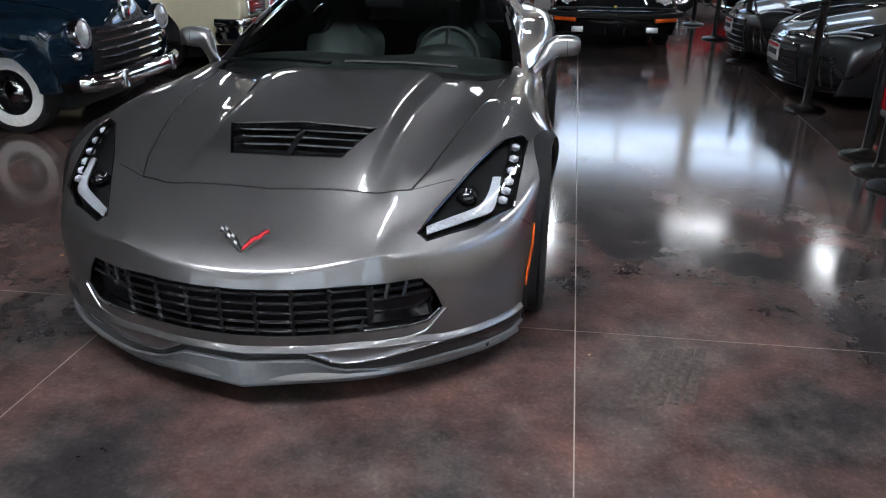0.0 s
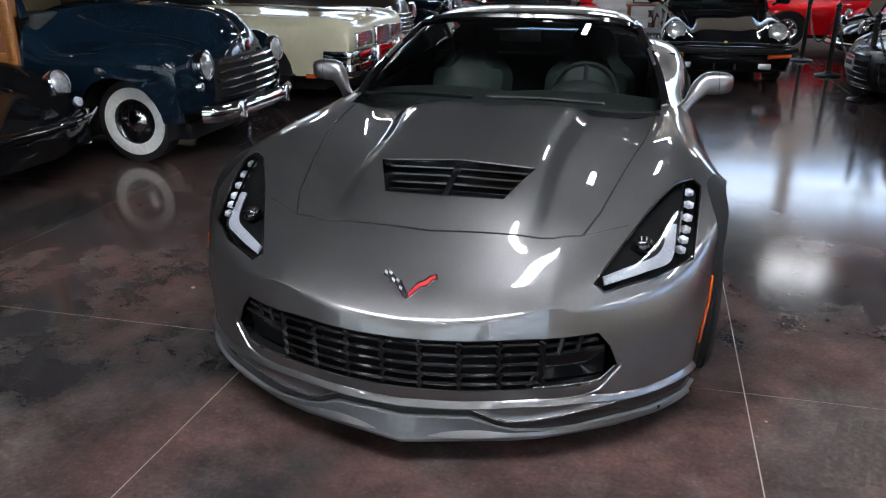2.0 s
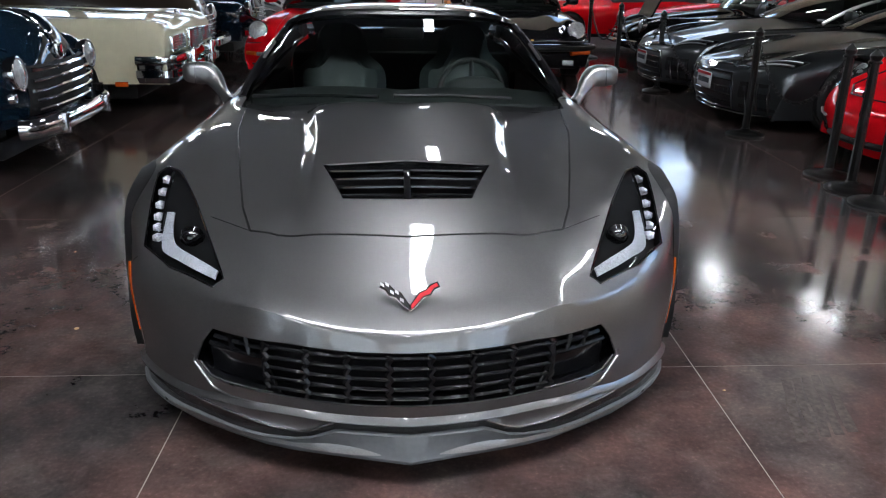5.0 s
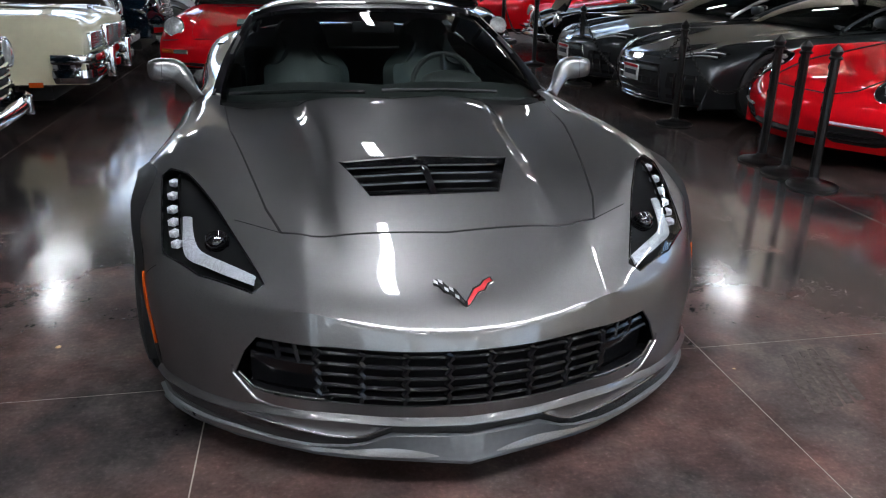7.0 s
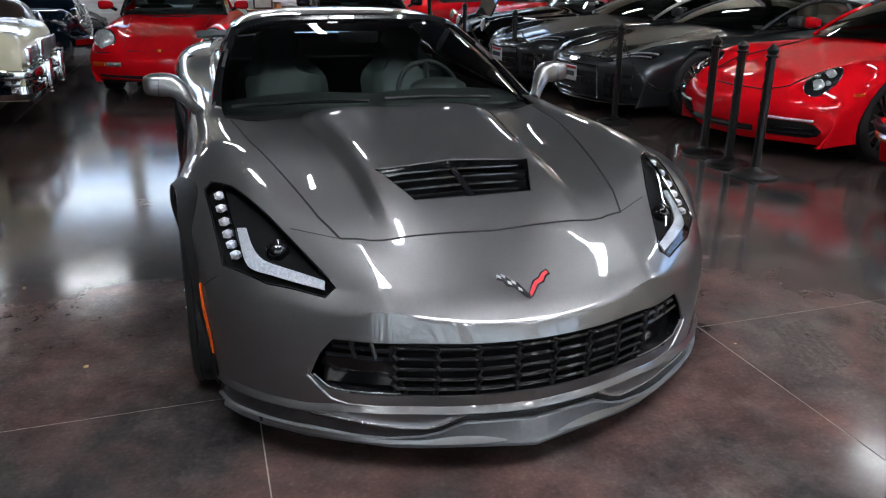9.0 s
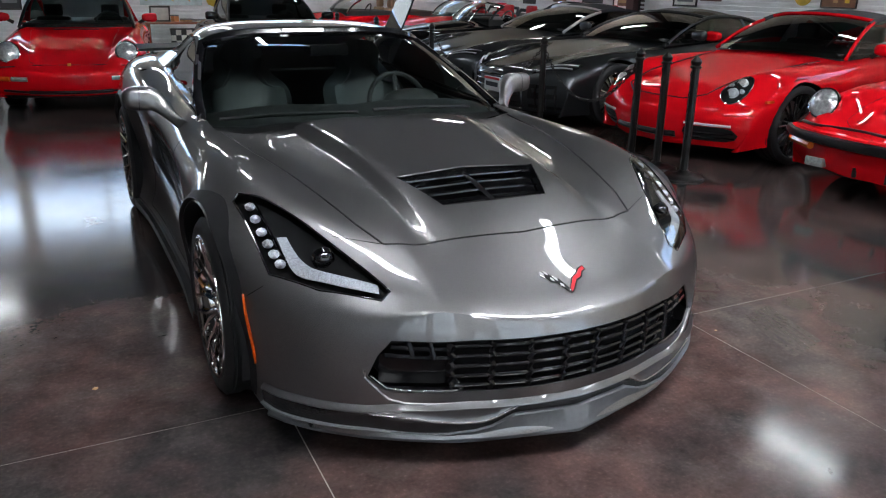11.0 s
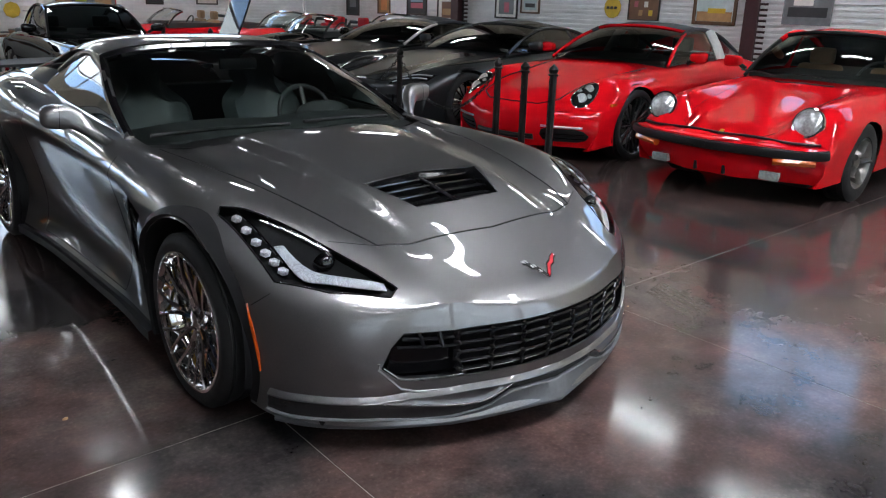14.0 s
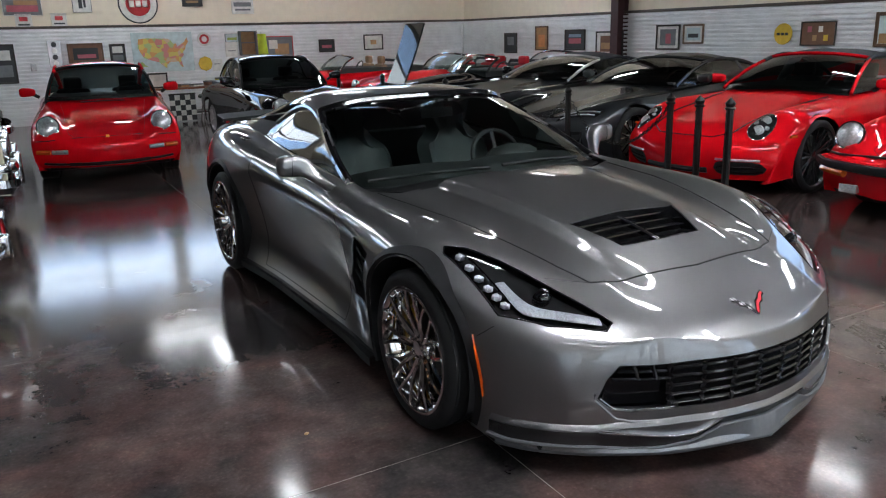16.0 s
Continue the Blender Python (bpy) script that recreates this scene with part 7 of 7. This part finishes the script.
# brick-pattern poster beside the column
brick_root = thing("brick_panel", pose(ROOM_E - .001, .62, 1.62, 0, 0, -90), "panel of pale painted bricks", "panel")
part("backing", box(-.25, -.012, -.34, .25, 0, .34), M["p_grey"], brick_root, smooth=False)
for r in range(9):
    for c in range(3):
        x = -.25 + c * .17 + (.085 if r % 2 else 0)
        x1 = min(x + .16, .25)
        if x1 - x > .03:
            part("brick", box(x, -.03, -.335 + r * .075, x1, -.011, -.335 + r * .075 + .064, .004, 1), M["p_tan"] if (r * 3 + c) % 4 == 0 else M["paper"], brick_root)

# wall map with coloured states
us = thing("wall_map", NORTH(1.12, 1.33), "wall map with coloured states on pale blue", "map")
part("sheet", box(-.615, -.012, -.40, .615, -.002, .40), M["p_sky"], us, smooth=False)
def atlas_mat():
    """Printed land tinted region by region."""
    m, n, l, b = node_mat("printed_map_land")
    tc = n.new("ShaderNodeTexCoord").outputs["Object"]
    mp = n.new("ShaderNodeMapping")
    mp.inputs["Scale"].default_value = (1.0, 0.0, 1.25)
    l.new(tc, mp.inputs["Vector"])
    v = n.new("ShaderNodeTexVoronoi")
    v.inputs["Scale"].default_value, v.inputs["Randomness"].default_value = 8.5, 0.75
    l.new(mp.outputs[0], v.inputs["Vector"])
    sep = n.new("ShaderNodeSeparateColor")
    l.new(v.outputs["Color"], sep.inputs[0])
    r = n.new("ShaderNodeValToRGB")
    r.color_ramp.interpolation = "CONSTANT"
    e = r.color_ramp.elements
    while len(e) < 5:
        e.new(0.5)
    for el, (p, c) in zip(e, ((0, (.62, .30, .10)), (.22, (.62, .50, .12)), (.45, (.58, .22, .20)), (.65, (.38, .48, .20)), (.85, (.60, .42, .28)))):
        el.position, el.color = p, col(c)
    l.new(sep.outputs[0], r.inputs[0])
    l.new(r.outputs[0], b.inputs["Base Color"])
    setp(b, Roughness=0.5)
    return m


M["atlas"] = atlas_mat()
LAND = [(-.49, .21), (-.47, .27), (-.30, .285), (-.05, .275), (.10, .27), (.17, .23), (.22, .16), (.27, .17), (.30, .10), (.37, .15), (.44, .19), (.50, .29), (.53, .20), (.47, .12), (.45, .05),
        (.40, -.01), (.41, -.07), (.34, -.15), (.36, -.25), (.38, -.33), (.33, -.30), (.29, -.20), (.20, -.21), (.12, -.20), (.05, -.26), (.04, -.33), (-.04, -.27), (-.10, -.21), (-.20, -.18), (-.30, -.15), (-.40, -.11), (-.46, .0), (-.50, .10)]
b = bmesh.new()
f = b.faces.new([b.verts.new((x, -.0135, z)) for x, z in LAND])
bmesh.ops.triangulate(b, faces=[f])
part("land", b, M["atlas"], us, "coloured regions of the map", smooth=False)
b = bmesh.new()
f = b.faces.new([b.verts.new((x, -.0135, z)) for x, z in [(-.52, -.20), (-.44, -.19), (-.40, -.24), (-.33, -.30), (-.40, -.28), (-.50, -.32), (-.55, -.27)]])
bmesh.ops.triangulate(b, faces=[f])
part("land", b, M["p_green"], us, smooth=False)
# yellow badge sign, vest, shelf, switch boxes, conduit
b = lathe([(0, -.02), (.15, -.018), (.155, -.01), (.155, 0)], 8, "y")
tagged(part("yellow_sign", b, M["p_yellow"]), "yellow eight-sided tin sign", "sign").matrix_world = NORTH(1.97, 1.06)
vest = thing("safety_vest", NORTH(3.24, 1.32), "bright yellow safety vest hung on the wall", "vest")
vb = sheet(np.array([[(x * (.6 + .4 * f), -.05 - .03 * math.sin(x * 22 + f * 3), .33 - .66 * f) for x in np.linspace(-.16, .16, 7)] for f in (0, .25, .5, .75, 1)]), 3, 2)
part("cloth", solid(grid(vb), .008), M["hi_vis"], vest)
part("hook", tube([(0, -.02, .36), (0, -.06, .36), (0, -.06, .33)], .006), M["iron"], vest)
shelf_ob = thing("wall_cabinet", NORTH(2.92, 1.46), "small grey open wall cabinet with a picture on top", "cabinet")
for x0, z0, x1, z1 in ((-.19, -.26, -.17, .26), (.17, -.26, .19, .26), (-.17, -.26, .17, -.24), (-.17, .0, .17, .02), (-.17, .24, .17, .26)):
    part("board", box(x0, -.16, z0, x1, -.002, z1), M["p_grey"], shelf_ob, smooth=False)
part("back", box(-.17, -.01, -.24, .17, -.003, .24), M["p_tan"], shelf_ob, smooth=False)
pump = thing("gauge_panel", NORTH(-.94, 1.36), "narrow grey panel with three round gauges", "panel")
part("backing", box(-.12, -.03, -.25, .12, -.002, .25, .006, 1), M["silver"], pump)
for k in range(4):
    part("gauge", moved(lathe([(0, -.035), (.045, -.034), (.05, -.028)], 16, "y"), Matrix.Translation((0, -.006, -.18 + .12 * k))), M["p_dark"] if k % 2 else M["paper"], pump)
for x, z in ((6.9, 1.22), (-1.35, 1.12)):
    sw_ob = thing("switch_box", NORTH(x, z), "grey electrical switch box on the wall", "switch box")
    part("cover", box(-.05, -.05, -.07, .05, -.002, .07, .008, 1), M["silver"], sw_ob)
tagged(part("conduit", tube([(ROOM_E - .08, ROOM_N - .05, 0), (ROOM_E - .08, ROOM_N - .05, 1.8)], .03, 10), M["white_metal"]), "white corner conduit pipe", "pipe", kind="structure")

# ---- workbench by the back wall ----
bench = thing("workbench", pose(1.25, 13.85, 0), "dark workbench with timber top by the wall", "workbench")
part("top", box(-.85, -.38, .62, .95, .38, .66, .008), M["timber"], bench)
for x in (-.78, .88):
    for y in (-.32, .32):
        part("leg", box(x - .035, y - .035, 0, x + .035, y + .035, .62, .004, 1), M["timber"], bench)
part("shelf", box(-.74, -.3, .14, .84, .3, .165, .004, 1), M["frame_dark"], bench)
cloth = thing("chequered_cloth", pose(1.10, 13.44, 0), "black and white chequered cloth hung under the bench", "cloth")
for i in range(5):
    for j in range(5):
        part("square", box(-.25 + i * .1, -.004, .02 + j * .1, -.15 + i * .1, .004, .12 + j * .1), M["paper"] if (i + j) % 2 else M["p_dark"], cloth, smooth=False)
part("batten", box(-.26, -.006, .52, .26, .006, .55, .002, 1), M["frame_dark"], cloth)
board = thing("whiteboard", pose(.72, 13.72, .66, 12, 0, 0), "small framed whiteboard leaning on the bench", "whiteboard")
part("panel", box(-.16, -.004, .03, .16, .004, .27), M["paper"], board, smooth=False)
for x0, z0, x1, z1 in ((-.19, 0, -.16, .30), (.16, 0, .19, .30), (-.16, 0, .16, .03), (-.16, .27, .16, .30)):
    part("frame_bar", box(x0, -.012, z0, x1, .012, z1, .003, 1), M["frame_dark"], board)
for x, w, h, mt, nm in ((1.0, .10, .12, M["p_orange"], "tin"), (1.22, .22, .05, M["p_tan"], "tray"), (1.48, .3, .04, M["paper"], "paper_stack"), (1.72, .16, .09, M["p_brown"], "carton"), (1.95, .12, .14, M["p_yellow"], "tin")):
    it = thing(nm, pose(x, 13.75, .66, 0, 0, 20 * x), "small %s standing on the workbench" % nm.replace("_", " "), nm.replace("_", " "))
    part("body", box(-w / 2, -.07, 0, w / 2, .07, h, .008), mt, it)
    part("lid", box(-w / 2 - .003, -.073, h - .02, w / 2 + .003, .073, h + .006, .004, 1), M["p_grey"], it)
stool = thing("stool", pose(1.55, 13.28, 0), "black round stool by the workbench", "stool")
part("seat", moved(zlathe([(0, .0), (0, .17), (.05, .18), (.07, .15), (.075, .0)], 20), Matrix.Translation((0, 0, .45))), M["dash"], stool)
for k in range(4):
    a = radians(45 + 90 * k)
    part("leg", tube([(.10 * math.cos(a), .10 * math.sin(a), .46), (.18 * math.cos(a), .18 * math.sin(a), 0)], .012, 8), M["iron"], stool)

# ---- small traces on the floor ----
M["scuff"] = simple("dusty_scuffed_concrete", (.072, .058, .053), .22, vary=.35, scale=40)
scuff = thing("scuff_mark", pose(1.46, -.53, 0), "pale ribbed scuff worn into the stained floor", "scuff mark")
for k in range(5):
    f = k / 4
    x0, y0 = -.024 + .174 * f, .18 + .04 * f
    x1, y1 = -.166 + .207 * f, -.227 + .054 * f
    w = .018 - .003 * (k % 2)
    P = np.array([[(x0 + (x1 - x0) * t - w + .004 * math.sin(9 * t + k), y0 + (y1 - y0) * t, .0012) for t in np.linspace(0, 1, 9)], [(x0 + (x1 - x0) * t + w + .003 * math.sin(7 * t + 2 * k), y0 + (y1 - y0) * t, .0012) for t in np.linspace(0, 1, 9)]])
    b = grid(P, flip=True)
    b.normal_update()
    if sum(q.normal.z for q in b.faces) < 0:
        bmesh.ops.reverse_faces(b, faces=b.faces[:])
    part("streak", solid(b, .0008), M["scuff"], scuff)

rng = random.Random(11)
for x, y, s in ((-1.39, .165, .011), (1.17, -.42, .006), (1.36, .42, .005), (-1.75, 1.10, .007)):
    b = bmesh.new()
    bmesh.ops.create_icosphere(b, subdivisions=1, radius=s)
    for v in b.verts:
        v.co *= rng.uniform(.55, 1.25)
        v.co.z = max(v.co.z, -s * .3) * .5
    scrap = part("paper_scrap", moved(b, Matrix.Translation((0, 0, s * .15))), M["p_tan"], smooth=False)
    tagged(scrap, "tiny crumpled tan scrap lying on the floor", "scrap").matrix_world = pose(x, y, 0, 0, 0, 40 * x)
